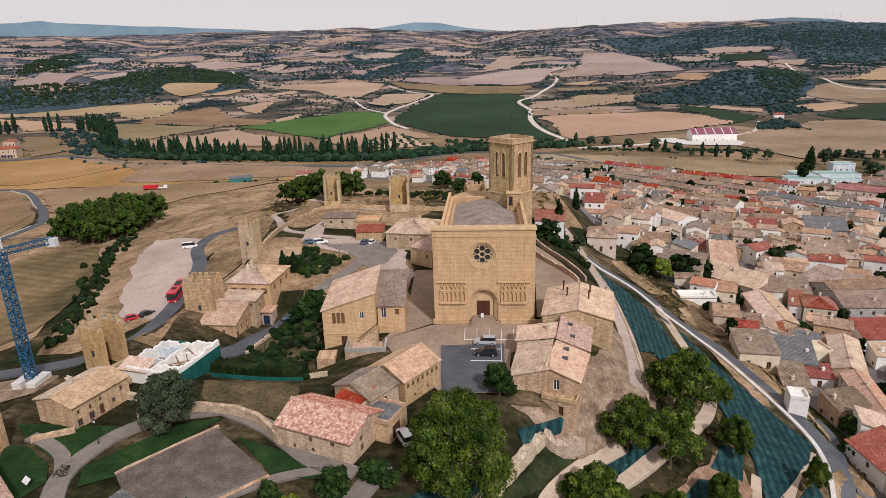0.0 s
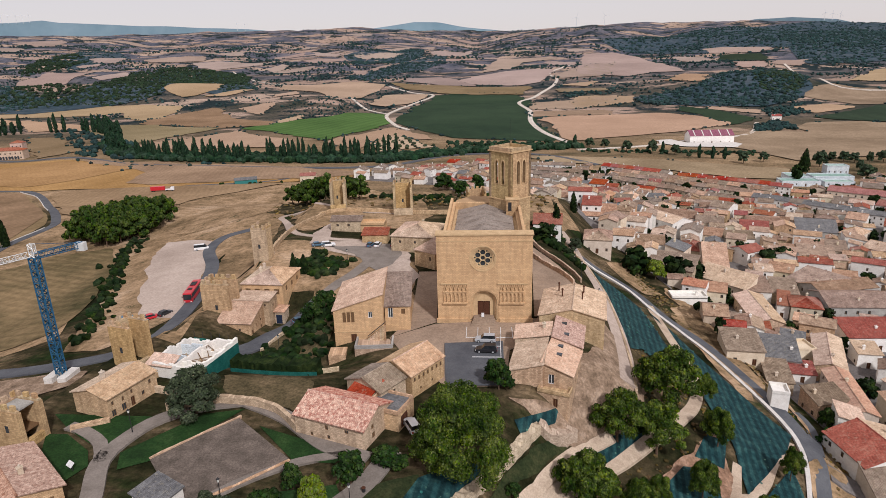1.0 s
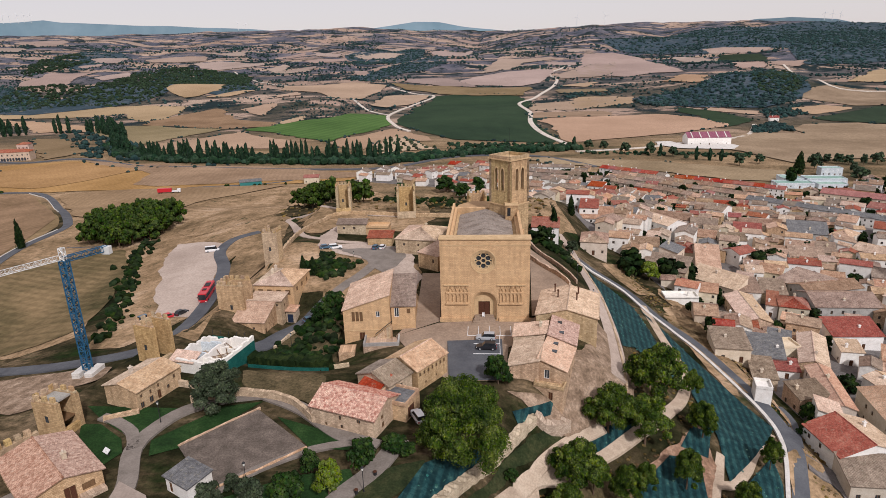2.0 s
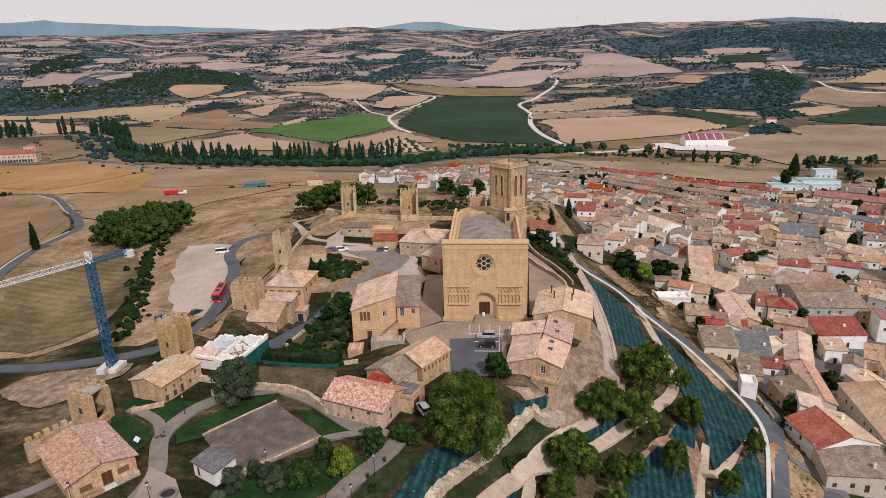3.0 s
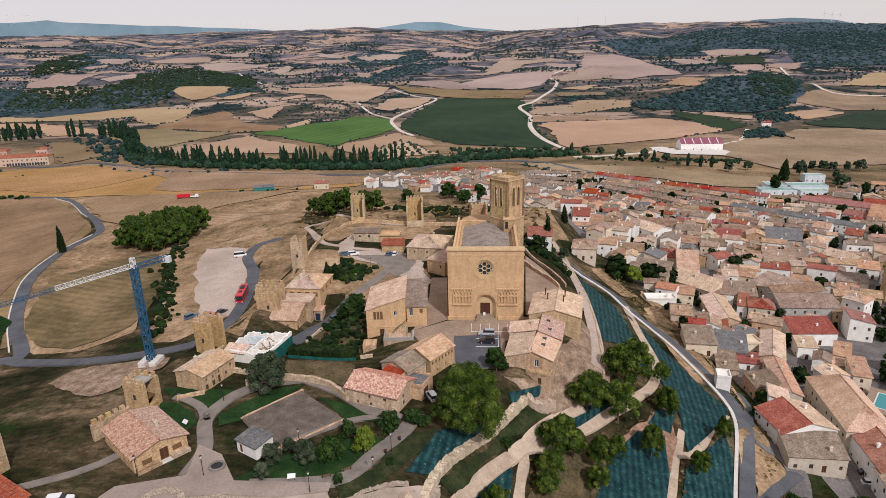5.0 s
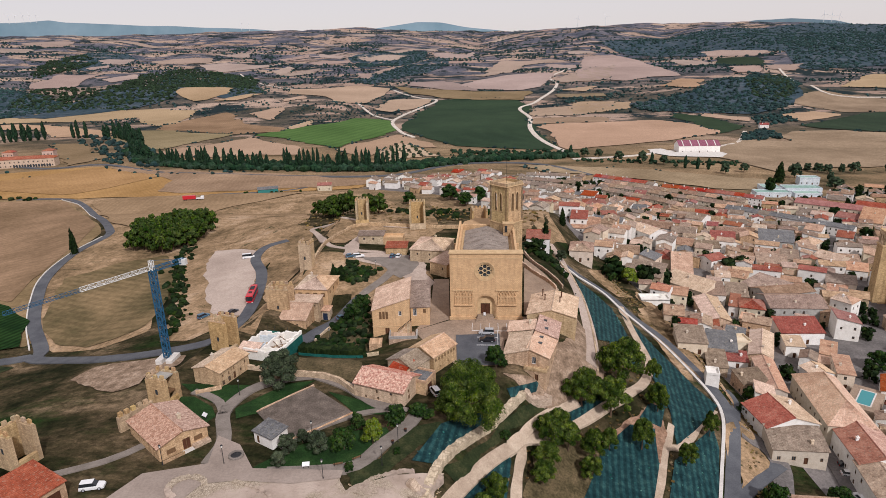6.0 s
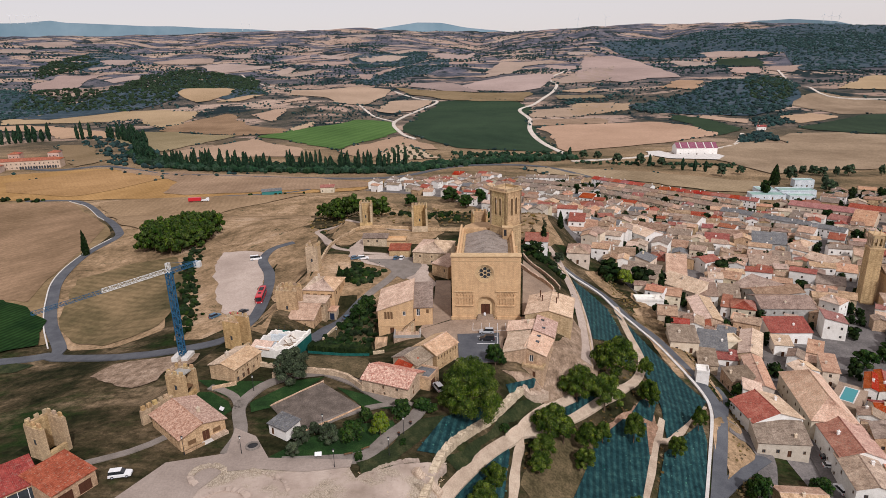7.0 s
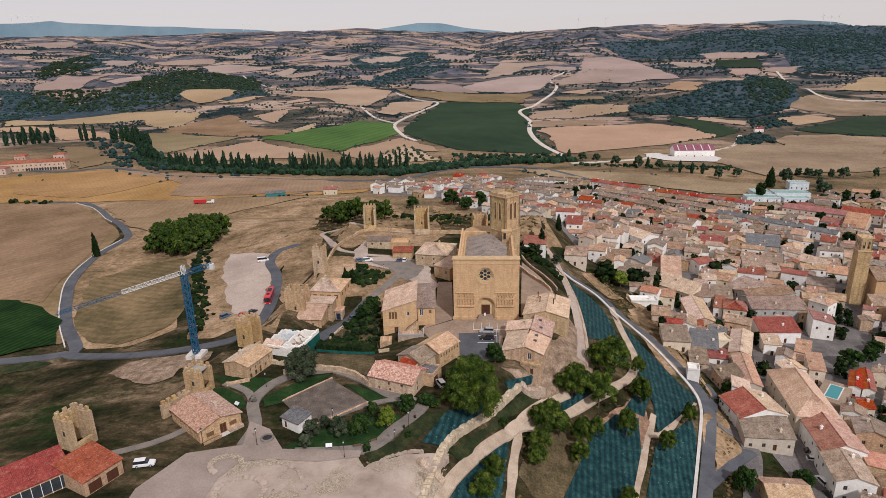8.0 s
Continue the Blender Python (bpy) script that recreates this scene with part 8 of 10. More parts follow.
tree_kind("olive", 7, 1800, 0.045, LEAF_OLIVE, "small grey-green olive tree on the lawn", lambda r: dome_lobes(r, 13, 0.2, 0.98, 0.33, 0.12, 0.19))
tree_kind("lime", 8, 2000, 0.045, LEAF_LIME, "young tree with bright yellow-green leaves", lambda r: dome_lobes(r, 13, 0.2, 0.98, 0.33, 0.12, 0.19))
tree_kind("conifer", 9, 1500, 0.05, LEAF_DARK, "slim dark cypress tree", lambda r: [(r.uniform(-0.05, 0.05), r.uniform(-0.05, 0.05), 0.08 + 0.86 * i / 11, 0.38 * (1 - i / 11) ** 0.7 * (0.75 + 0.25 * (i % 2)) + 0.05) for i in range(12)], 0.025, limbs=0, top=0.5)
for sd in (31, 32):
    tree_kind("poplar", sd, 420, 0.1, LEAF_POPLAR, "tall narrow poplar in a row by the river", lambda r: [(r.uniform(-0.06, 0.06), r.uniform(-0.06, 0.06), 0.1 + 0.84 * i / 8, 0.27 * math.sin(math.pi * (0.2 + 0.74 * i / 8)) ** 0.8 + 0.03) for i in range(9)], 0.025, limbs=0, top=0.5)


def tree(kind, x, y, w, h, group="", rot=None):
    r = random.Random(int(abs(x * 13 + y * 7) * 10))
    cm, tm, label, cat = r.choice(KINDS[kind])
    m = pose(x, y, height1(x, y) - 0.1, 0, 0, r.uniform(0, 360)) @ Matrix.Diagonal((w * 0.92, w * 0.92, h * 0.97, 1))
    ob = thing("cypress_tree" if kind == "conifer" else "poplar_tree" if kind == "poplar" else "pine_tree" if kind.startswith("pine") else "tree", m, label, cat, group)
    part("trunk", tm, None, ob)
    part("crown", cm, None, ob)
    return ob


tree('pine_big', -3.4, -52.4, 16.9, 17.9)
tree('pine', 25.8, -29.5, 11.3, 11.5, 'hillside pines')
tree('pine', 34.0, -27.8, 11.6, 12.4, 'hillside pines')
tree('pine', 37.8, -17.0, 13.8, 15.0, 'hillside pines')
tree('pine', 50.7, -5.2, 5.4, 8.5, 'hillside pines')
tree('pine', 48.5, -20.6, 7.4, 9.6, 'hillside pines')
tree('pine', 62.2, -24.5, 5.1, 8.6, 'hillside pines')
tree('pine', 41.0, -34.7, 7.0, 10.4, 'hillside pines')
tree('pine', 16.6, -44.5, 10.2, 11.4, 'hillside pines')
tree('pine', 14.6, -50.6, 7.4, 7.7, 'hillside pines')
tree('pine', 27.0, -43.4, 6.9, 9.8, 'hillside pines')
tree('pine', 31.7, -38.8, 5.3, 7.3, 'hillside pines')
tree('pine', 52.1, -37.0, 5.6, 7.7, 'hillside pines')
tree('pine', 2.3, -67.7, 6.7, 7.7, 'hillside pines')
tree('pine', -0.4, -75.0, 7.2, 7.4, 'hillside pines')
tree('pine', 25.5, -49.1, 6.8, 7.0, 'hillside pines')
tree('pine', 20.6, -43.6, 6.9, 8.8, 'hillside pines')
tree('pine', 36.6, -60.2, 5.0, 6.0, 'hillside pines')
tree('pine', 13.4, -56.2, 6.5, 6.7, 'hillside pines')
tree('willow', -51.9, -40.4, 11.0, 10.3)
tree('round', -19.8, -58.4, 5.5, 6.3, 'garden trees')
tree('lime', -23.9, -64.7, 5.3, 6.4)
tree('round', -29.8, -66.8, 5.9, 5.8, 'garden trees')
tree('olive', -34.9, -68.6, 5.9, 6.0)
tree('olive', -39.4, -64.5, 3.6, 3.4)
tree('round', -28.3, -59.5, 4.0, 4.7, 'garden trees')
tree('olive', -41.1, -68.8, 5.2, 5.3)
tree('olive', -41.9, -73.2, 3.8, 4.2)
tree('conifer', -56.0, 33.2, 3.3, 6.7)
tree('conifer', -53.1, 33.6, 3.7, 6.2)
tree('round', -43.5, 6.9, 6.3, 5.6, 'garden trees')
tree('round', -41.1, 10.5, 6.8, 6.1, 'garden trees')
tree('conifer', 25.1, 80.0, 5.9, 13.4)
tree('small', 20.9, 68.6, 7.8, 5.9)
tree('olive', 32.3, 80.4, 6.0, 5.6)
tree('conifer', -218.6, 120.3, 5.2, 15.3)
tree('small', 57.1, 92.8, 12.2, 10.8)
tree('lime', 64.3, 90.6, 9.3, 7.8)
tree('small', 72.0, 92.2, 11.8, 10.9)
tree('small', 82.0, 103.5, 10.8, 9.2)
tree('small', 61.4, 94.0, 8.8, 7.8)
tree('small', 123.2, 132.7, 10.0, 9.6)
tree('small', 131.2, 135.6, 11.5, 9.8)
tree('small', 154.1, 155.2, 8.0, 7.5)
tree('small', 71.8, 44.5, 3.6, 6.8)
tree('small', 100.7, 59.4, 7.0, 6.1)
tree('small', 150.0, 238.2, 8.6, 8.0)
tree('conifer', 38.9, 136.5, 4.5, 10.0)
tree('small', 51.4, 180.1, 7.3, 7.5)
tree('small', 116.5, 142.1, 8.8, 8.4)
tree('round', -29.2, 295.5, 16.9, 12.6, 'garden trees')
tree('round', -16.9, 273.5, 13.5, 11.1, 'garden trees')
tree('round', -6.1, 288.2, 12.0, 12.4, 'garden trees')
tree('round', -60.2, 282.9, 11.1, 9.5, 'garden trees')
tree('conifer', 85.4, 333.6, 5.1, 10.5)
tree('small', 84.5, 297.6, 8.6, 7.9)
tree('small', 71.9, 187.2, 9.8, 7.8)
tree('small', 107.0, 238.9, 10.0, 6.9)
tree('small', 113.2, 231.9, 10.7, 6.8)
tree('small', 227.5, 330.1, 10.9, 14.6)
tree('small', 127.4, 120.6, 7.8, 6.7)
tree('small', 226.4, 194.0, 11.1, 10.6)
tree('small', 238.6, 254.2, 9.6, 8.9)
tree('round', 124.5, -9.2, 6.9, 5.7, 'garden trees')
tree('round', 128.4, -11.6, 8.3, 7.1, 'garden trees')
tree('round', 90.9, -39.1, 6.7, 5.3, 'garden trees')
tree('round', 72.5, -43.8, 6.7, 8.4, 'garden trees')
tree('round', 84.1, 3.2, 4.9, 5.9, 'garden trees')
tree('round', 78.7, -6.2, 4.3, 4.8, 'garden trees')
tree('round', 142.2, 34.5, 9.7, 8.3, 'garden trees')
tree('round', 152.9, 40.3, 7.2, 6.3, 'garden trees')
tree('round', -18.3, -67.9, 1.7, 2.1, 'garden trees')
tree('round', -27.1, -73.7, 2.0, 2.6, 'garden trees')
tree('round', -15.3, -53.0, 5.3, 2.9, 'garden trees')
tree('round', -13.0, -54.3, 4.0, 2.5, 'garden trees')
tree('round', 4.7, -49.5, 2.9, 3.0, 'garden trees')
tree('small', 29.1, 11.8, 3.4, 3.1)
tree('round', 167.6, 56.3, 8.9, 6.1, 'garden trees')
tree('round', 159.5, 48.2, 7.4, 5.9, 'garden trees')
tree('round', 2.8, -30.4, 5.2, 6.8, 'garden trees')
tree('round', 1.6, -28.1, 4.0, 5.0, 'garden trees')
tree('round', 5.0, -30.0, 2.2, 2.6, 'garden trees')
tree('round', -15.6, -21.2, 2.5, 2.0, 'garden trees')


def scatter(poly, n, seed, gap=0.0):
    r = random.Random(seed)
    xs, ys = [p[0] for p in poly], [p[1] for p in poly]
    out, tries = [], 0
    while len(out) < n and tries < n * 60:
        tries += 1
        x, y = r.uniform(min(xs), max(xs)), r.uniform(min(ys), max(ys))
        if inside(x, y, poly) and all((x - a) ** 2 + (y - b) ** 2 > gap * gap for a, b in (out if gap else ())):
            out.append((x, y))
    return out


gr = random.Random(4)
for x, y in scatter([(-186, 121), (-168, 117), (-161, 134), (-161, 162), (-168, 172), (-186, 160), (-196, 144)], 34, 3, 5.5):
    tree("pine_far", x, y, gr.uniform(10, 13.5), gr.uniform(11.5, 16), "pine grove")
for x, y in scatter([(-103, 170), (-88, 150), (-62, 130), (-52, 138), (-70, 156), (-90, 182)], 16, 5, 5.5):
    tree("pine_far", x, y, gr.uniform(9, 12), gr.uniform(9, 13), "pine grove behind the towers")


def row_of(pts, step, w, h, group, jitter=2.0, kind="poplar"):
    for x, y in smooth_line(pts, step):
        tree(kind, x + gr.uniform(-jitter, jitter), y + gr.uniform(-jitter, jitter), w * gr.uniform(0.8, 1.3), h * gr.uniform(0.75, 1.2), group)


row_of([(-372, 505), (-335, 486), (-290, 472), (-236, 465)], 4.6, 6, 20, "poplars along the river")
row_of([(-217, 464), (-183, 456), (-158, 455), (-122, 452), (-86, 466)], 4.4, 6, 20, "poplars along the river")
row_of([(-460, 590), (-435, 560), (-400, 528)], 8, 11, 20, "poplars along the river")
row_of([(-560, 735), (-520, 690), (-470, 630)], 12, 12, 24, "poplars along the river")
row_of([(-745, 715), (-690, 749)], 9, 10, 24, "poplars by the field")
row_of([(-650, 755), (-625, 750)], 13, 9, 24, "poplars by the field")
row_of([(-592, 745), (-560, 735)], 11, 9, 24, "poplars by the field")
for x, y, w, h, k in ((92, 520, 7, 14, "poplar"), (108, 525, 12, 11, "valley"), (122, 515, 11, 11, "valley"), (139, 491, 12.5, 12.3, "valley"), (160, 476, 12.3, 14.5, "valley"), (170, 476, 5.4, 12.1, "poplar"), (180, 470, 10.9, 10.7, "valley"),
                      (188, 454, 5.9, 5.1, "valley"), (196, 450, 5.2, 12.7, "poplar"), (207, 446, 5.9, 11.5, "poplar"), (216, 442, 5.8, 11.4, "poplar"), (224, 419, 11.2, 11.4, "valley"), (244, 427, 9.5, 10, "valley"), (256, 379, 11.5, 19.5, "conifer"),
                      (278, 399, 13.9, 14.8, "valley"), (305, 432, 9, 8.8, "valley"), (310, 423, 11.1, 10.5, "valley"), (318, 421, 9.9, 9.7, "valley"), (327, 415, 7, 11.1, "valley"), (342, 421, 12.1, 11.9, "valley"), (371, 420, 6.9, 11.7, "valley"),
                      (292, 358, 12.3, 10, "valley"), (286, 346, 13.8, 12, "valley"), (299, 379, 7.2, 10.2, "valley"), (276, 322, 8.5, 6.5, "valley")):
    tree(k, x, y, w, h, "trees along the valley road")


# ---- woods, hedges and scrub: nobody could count these ----
def blobs(name, pts, size, material, label, seed, category="woodland", tall=0.8, many=2):
    rnd = np.random.default_rng(seed)
    bm = bmesh.new()
    bmesh.ops.create_icosphere(bm, subdivisions=1, radius=1)
    base = np.array([v.co[:] for v in bm.verts])
    fc = np.array([[v.index for v in f.verts] for f in bm.faces])
    bm.free()
    p = np.repeat(np.array(pts), many, axis=0)
    n = len(p)
    p = p + rnd.normal(scale=size * 0.3, size=p.shape)
    s = size * 0.5 * rnd.uniform(0.45, 1.15, n)
    jit = rnd.uniform(0.7, 1.3, (n, len(base), 1))
    v = base[None] * jit * s[:, None, None] * np.array([1, 1, tall])
    z = height(p[:, 0], p[:, 1]) + s * 0.55 * tall + rnd.uniform(0, 0.35, n) * size * 0.5
    v = v + np.concatenate([p, z[:, None]], 1)[:, None]
    f = fc[None] + (np.arange(n) * len(base))[:, None, None]
    me = bpy.data.meshes.new(name)
    me.from_pydata(v.reshape(-1, 3).tolist(), [], f.reshape(-1, 3).tolist())
    me.materials.append(material)
    tagged(new(name, me), label, category, kind="stuff")


# trees and shrubs in the yards of the town
yr, yard = random.Random(77), 0
for k in range(6000):
    x, y = yr.uniform(60, 330), yr.uniform(-55, 380)
    s = yr.uniform(3.0, 7.5)
    if yard >= 230 or not inside(x, y, OUTLINE) or any((x - a) ** 2 + (y - b) ** 2 < (c * 0.8 + s * 0.35) ** 2 for a, b, c in taken):
        continue
    taken.append((x, y, s * 0.5))
    tree("small", x, y, s, s * yr.uniform(0.8, 1.2), "yard trees of the town")
    yard += 1


def clear(pts):
    """Leaves out what would stand in a field or on a road."""
    boxes_of = [(min(p[0] for p in q), max(p[0] for p in q), min(p[1] for p in q), max(p[1] for p in q), q) for q in FIELDS]
    return [(x, y) for x, y in pts if not any(a < x < b and c < y < d and inside(x, y, q) for a, b, c, d, q in boxes_of)]


for wi, (wkind, poly, n, size) in enumerate(WOODS):
    if len(poly) < 3:
        continue
    pts = clear(scatter(poly, n, wi + 50))
    if wkind == "scrub":
        pts = [(x, y) for x, y in pts if float(vnoise(x, y, 160, 9)) > 0.42]
    if len(pts) > 4:
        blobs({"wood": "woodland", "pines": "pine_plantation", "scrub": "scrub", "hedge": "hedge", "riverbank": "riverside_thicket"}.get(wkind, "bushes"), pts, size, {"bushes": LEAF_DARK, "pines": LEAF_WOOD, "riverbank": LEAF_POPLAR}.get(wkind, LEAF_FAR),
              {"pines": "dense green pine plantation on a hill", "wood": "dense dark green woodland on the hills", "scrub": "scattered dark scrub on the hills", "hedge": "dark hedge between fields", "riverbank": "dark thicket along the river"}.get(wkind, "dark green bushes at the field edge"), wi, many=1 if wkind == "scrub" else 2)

# hedgerows along the edges of the far fields
hr = random.Random(91)
edge = []
for q in FIELDS:
    for (x0, y0), (x1, y1) in zip(q, q[1:] + q[:1]):
        L = math.hypot(x1 - x0, y1 - y0)
        if y0 < 420 or hr.random() < 0.68:
            continue
        for k in range(int(L / 5)):
            if hr.random() < 0.72:
                t = hr.random()
                edge.append((x0 + (x1 - x0) * t + hr.uniform(-3, 3), y0 + (y1 - y0) * t + hr.uniform(-3, 3)))
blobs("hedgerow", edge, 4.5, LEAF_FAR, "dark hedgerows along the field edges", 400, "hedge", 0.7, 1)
edge_r = random.Random(55)
bank = [(x + edge_r.gauss(0, 4), y + edge_r.gauss(0, 3)) for x, y in smooth_line([(-470, 600), (-420, 545), (-372, 503), (-290, 468), (-217, 458), (-158, 449), (-86, 460), (-40, 482), (20, 505), (95, 520)], 1.4)]
blobs("riverside_thicket", bank, 8.5, LEAF_POPLAR, "dark thicket below the poplars", 433, "woodland", 0.9, 1)
edge = [(x + edge_r.gauss(0, 1.8), y + edge_r.gauss(0, 1.8)) for x, y in smooth_line([(-160.1, 129.1), (-154.3, 110.1), (-147.8, 93.0), (-135.8, 68.4), (-122.3, 44.2), (-113.6, 27.1), (-109.7, 17.1), (-105.8, 8.1)], 0.8)]
blobs("field_shrubs", edge, 3.0, LEAF_DARK, "line of dark shrubs along the mown field", 431, "bushes", 0.8, 1)
# ---- stone walls ----
def stone_wall(pts, width, h, material, label, step=1.6, rough=0.25, name="stone_wall", lift=0.0):
    """A free-standing rubble wall with an uneven, broken top."""
    c = smooth_line(pts, step)
    t = np.gradient(c, axis=0)
    t /= np.maximum(np.hypot(t[:, 0], t[:, 1]), 1e-6)[:, None]
    nr = np.stack([-t[:, 1], t[:, 0]], 1)
    r = random.Random(len(c) * 7 + int(abs(pts[0][0]) * 10))
    verts, faces = [], []
    for i in range(len(c)):
        w = width / 2 * r.uniform(0.88, 1.12)
        z = height1(*c[i]) + lift
        ht = h + r.uniform(-rough, rough)
        a, b = c[i] + nr[i] * w, c[i] - nr[i] * w
        verts += [(*a, z - 2.5), (*a, z + ht), (*b, z + ht + r.uniform(-rough, rough) * 0.6), (*b, z - 2.5)]
    for i in range(len(c) - 1):
        k = 4 * i
        faces += [(k, k + 1, k + 5, k + 4), (k + 1, k + 2, k + 6, k + 5), (k + 2, k + 3, k + 7, k + 6)]
    n = len(verts)
    faces += [(3, 2, 1, 0), (n - 4, n - 3, n - 2, n - 1)]
    ob = new(name, raw(name, verts, faces, material))
    bm = bmesh.new()
    bm.from_mesh(ob.data)
    bmesh.ops.recalc_face_normals(bm, faces=bm.faces[:])
    bm.to_mesh(ob.data)
    bm.free()
    return tagged(ob, label, "wall", kind="structure")


stone_wall([(-14.3, -92), (-9.8, -69.1), (-2.7, -55), (6.4, -41.3), (10.1, -36.2)], 1.7, 1.2, STONE_WHITE, "ruined pale stone terrace wall with a broken top", 0.8, 0.3)
stone_wall([(10.1, -36.2), (13, -36.5), (16.5, -33.5)], 2.2, 1.6, STONE_WHITE, "ruined corner of a pale stone terrace wall", 0.9, 0.5)
stone_wall([(-15, -76), (-9, -78)], 2.0, 1.0, STONE_WHITE, "stub of a ruined stone wall", 0.8, 0.4)
stone_wall([(-57.9, -39.5), (-48.8, -36.7), (-38.4, -39), (-31.5, -45.5)], 0.8, 1.9, STONE_OLD, "tan stone garden wall along the park path", 1.2, 0.12)
stone_wall([(-66, 100), (-60, 107), (-46.7, 106.4), (-30, 103), (-5, 102)], 0.8, 1.6, STONE_OLD, "long stone wall linking the castle towers", 1.6, 0.15)
stone_wall([(-68, 50), (-70, 80), (-64, 104)], 0.8, 1.4, STONE_OLD, "old stone wall on the hill's edge", 1.6, 0.2)
stone_wall([(31.5, 77), (34.9, 62.9), (35.4, 30), (33.8, 1.2), (31.6, -18.7)], 0.5, 1.1, STONE_OLD, "stone parapet along the paved lane", 2.0, 0.06)
stone_wall([(13.9, 72), (18.5, 51.7), (27.4, 33.0)], 0.5, 1.3, STONE_OLD, "stone parapet behind the church", 1.6, 0.05)
stone_wall([(11.5, 58), (16.2, 44), (24.5, 27)], 0.5, 1.6, STONE_OLD, "stepped stone wall beside the church", 1.6, 0.2)
stone_wall([(-44, -22), (-36, -23), (-30, -22)], 0.5, 1.0, STONE_WHITE, "low pale garden wall", 1.2, 0.1)
stone_wall([(-72, -46), (-66.5, -43.2)], 0.9, 1.0, STONE_OLD, "low sloping stone wall beside the lawn", 1.2, 0.03)
stone_wall([(-43.2, -64.9), (-37.1, -59.5), (-30.7, -53.3)], 0.4, 0.6, STONE_OLD, "low stone edge of the earth terrace", 1.2, 0.08)
stone_wall([(-53.7, -53.5), (-48.6, -47.1), (-43.3, -41.1)], 0.4, 0.5, STONE_OLD, "low stone edge of the earth terrace", 1.2, 0.08)

stone_wall([(-54.0, -3.1), (-51.5, 4.8), (-45.6, 11.8), (-41.9, 18.3)], 0.5, 0.8, STONE_WHITE, "low pale wall along the sunken street", 1.2, 0.06)
# low ruins uncovered in the bare rock
def ruin_ring(x, y, r0, h, label, a0=0, a1=360):
    pts = [(x + r0 * math.cos(radians(a)), y + r0 * 0.9 * math.sin(radians(a))) for a in np.linspace(a0, a1, 14)]
    stone_wall(pts, 1.3, h, ROCK, label, 0.35, 0.25, "ruin_wall")


ruin_ring(-51.4, -88.9, 5.2, 0.55, "round ring of ruined pale stone walling")
ruin_ring(-58.0, -80.2, 3.4, 0.7, "broken curve of ruined stone walling", 20, 250)
stone_wall([(-49.8, -77.7), (-42.4, -80.4), (-39.4, -84.1)], 0.8, 0.5, ROCK, "stub of a ruined stone wall", 0.4, 0.2, "ruin_wall")
stone_wall([(-24.5, -80.6), (-22.7, -76.6), (-16.6, -73.3), (-14.1, -72.6)], 0.9, 0.5, ROCK, "stub of a ruined stone wall", 0.4, 0.25, "ruin_wall")
stone_wall([(-14.0, -79.8), (-10.7, -74.3), (-9.0, -70.9)], 1.6, 0.9, ROCK, "broken steps of a ruined stone wall", 0.4, 0.35, "ruin_wall")

# toothed curtain wall beside the restaurant house
cw = thing("curtain_wall", pose(0, 0, 0), "castle curtain wall with battlements", "wall")
bm = bmesh.new()
m = Matrix.Translation((-82.1, -62.3, 0)) @ pose(0, 0, 0, 0, 0, 61)
box(bm, 0, 8.5, -0.45, 0.45, -5, 3.8, m)
part("wall", bm, STONE_TOWER, cw)
bm = bmesh.new()
for i in range(5):
    box(bm, 0.3 + i * 1.55, 1.25 + i * 1.55, -0.4, 0.4, 3.8, 4.8, m)
part("battlement", bm, STONE_TOWER, cw)


# ---- vehicles ----
def paint(name, c):
    n = Nodes(name, 0.3, spec=0.5)
    return n.done(n.ramp(n.noise(2.0, 3), [(0.3, tuple(v * 0.9 for v in c)), (0.7, c)]))


PAINTS = {k: paint(k + "_car_paint", c) for k, c in dict(white=(0.75, 0.75, 0.75), silver=(0.42, 0.43, 0.45), black=(0.02, 0.02, 0.024), red=(0.5, 0.02, 0.03), blue=(0.06, 0.13, 0.2), grey=(0.16, 0.17, 0.18), green=(0.05, 0.3, 0.12)).items()}
RUBBER = mottled("tyre_rubber", (0.015, 0.015, 0.015), (0.022, 0.022, 0.022), (0.03, 0.03, 0.03), 6)
LAMP_GLASS = mottled("lamp_glass", (0.6, 0.6, 0.55), (0.7, 0.7, 0.65), (0.8, 0.8, 0.75), 4, rough=0.2)
TAIL = mottled("tail_lamp_red", (0.3, 0.01, 0.01), (0.4, 0.015, 0.015), (0.45, 0.02, 0.02), 4, rough=0.2)
GLAZE = glass("car_glass", (0.015, 0.017, 0.02))
CAR_MESH = {}


def loft(bm, rings):
    """Joins cross-sections (lists of the same length) into one closed body."""
    vs = [[bm.verts.new(p) for p in r] for r in rings]
    n = len(vs[0])
    for a, b in zip(vs, vs[1:]):
        for i in range(n):
            bm.faces.new((a[i], a[(i + 1) % n], b[(i + 1) % n], b[i]))
    bm.faces.new(vs[0][::-1])
    bm.faces.new(vs[-1])
    bmesh.ops.recalc_face_normals(bm, faces=bm.faces[:])


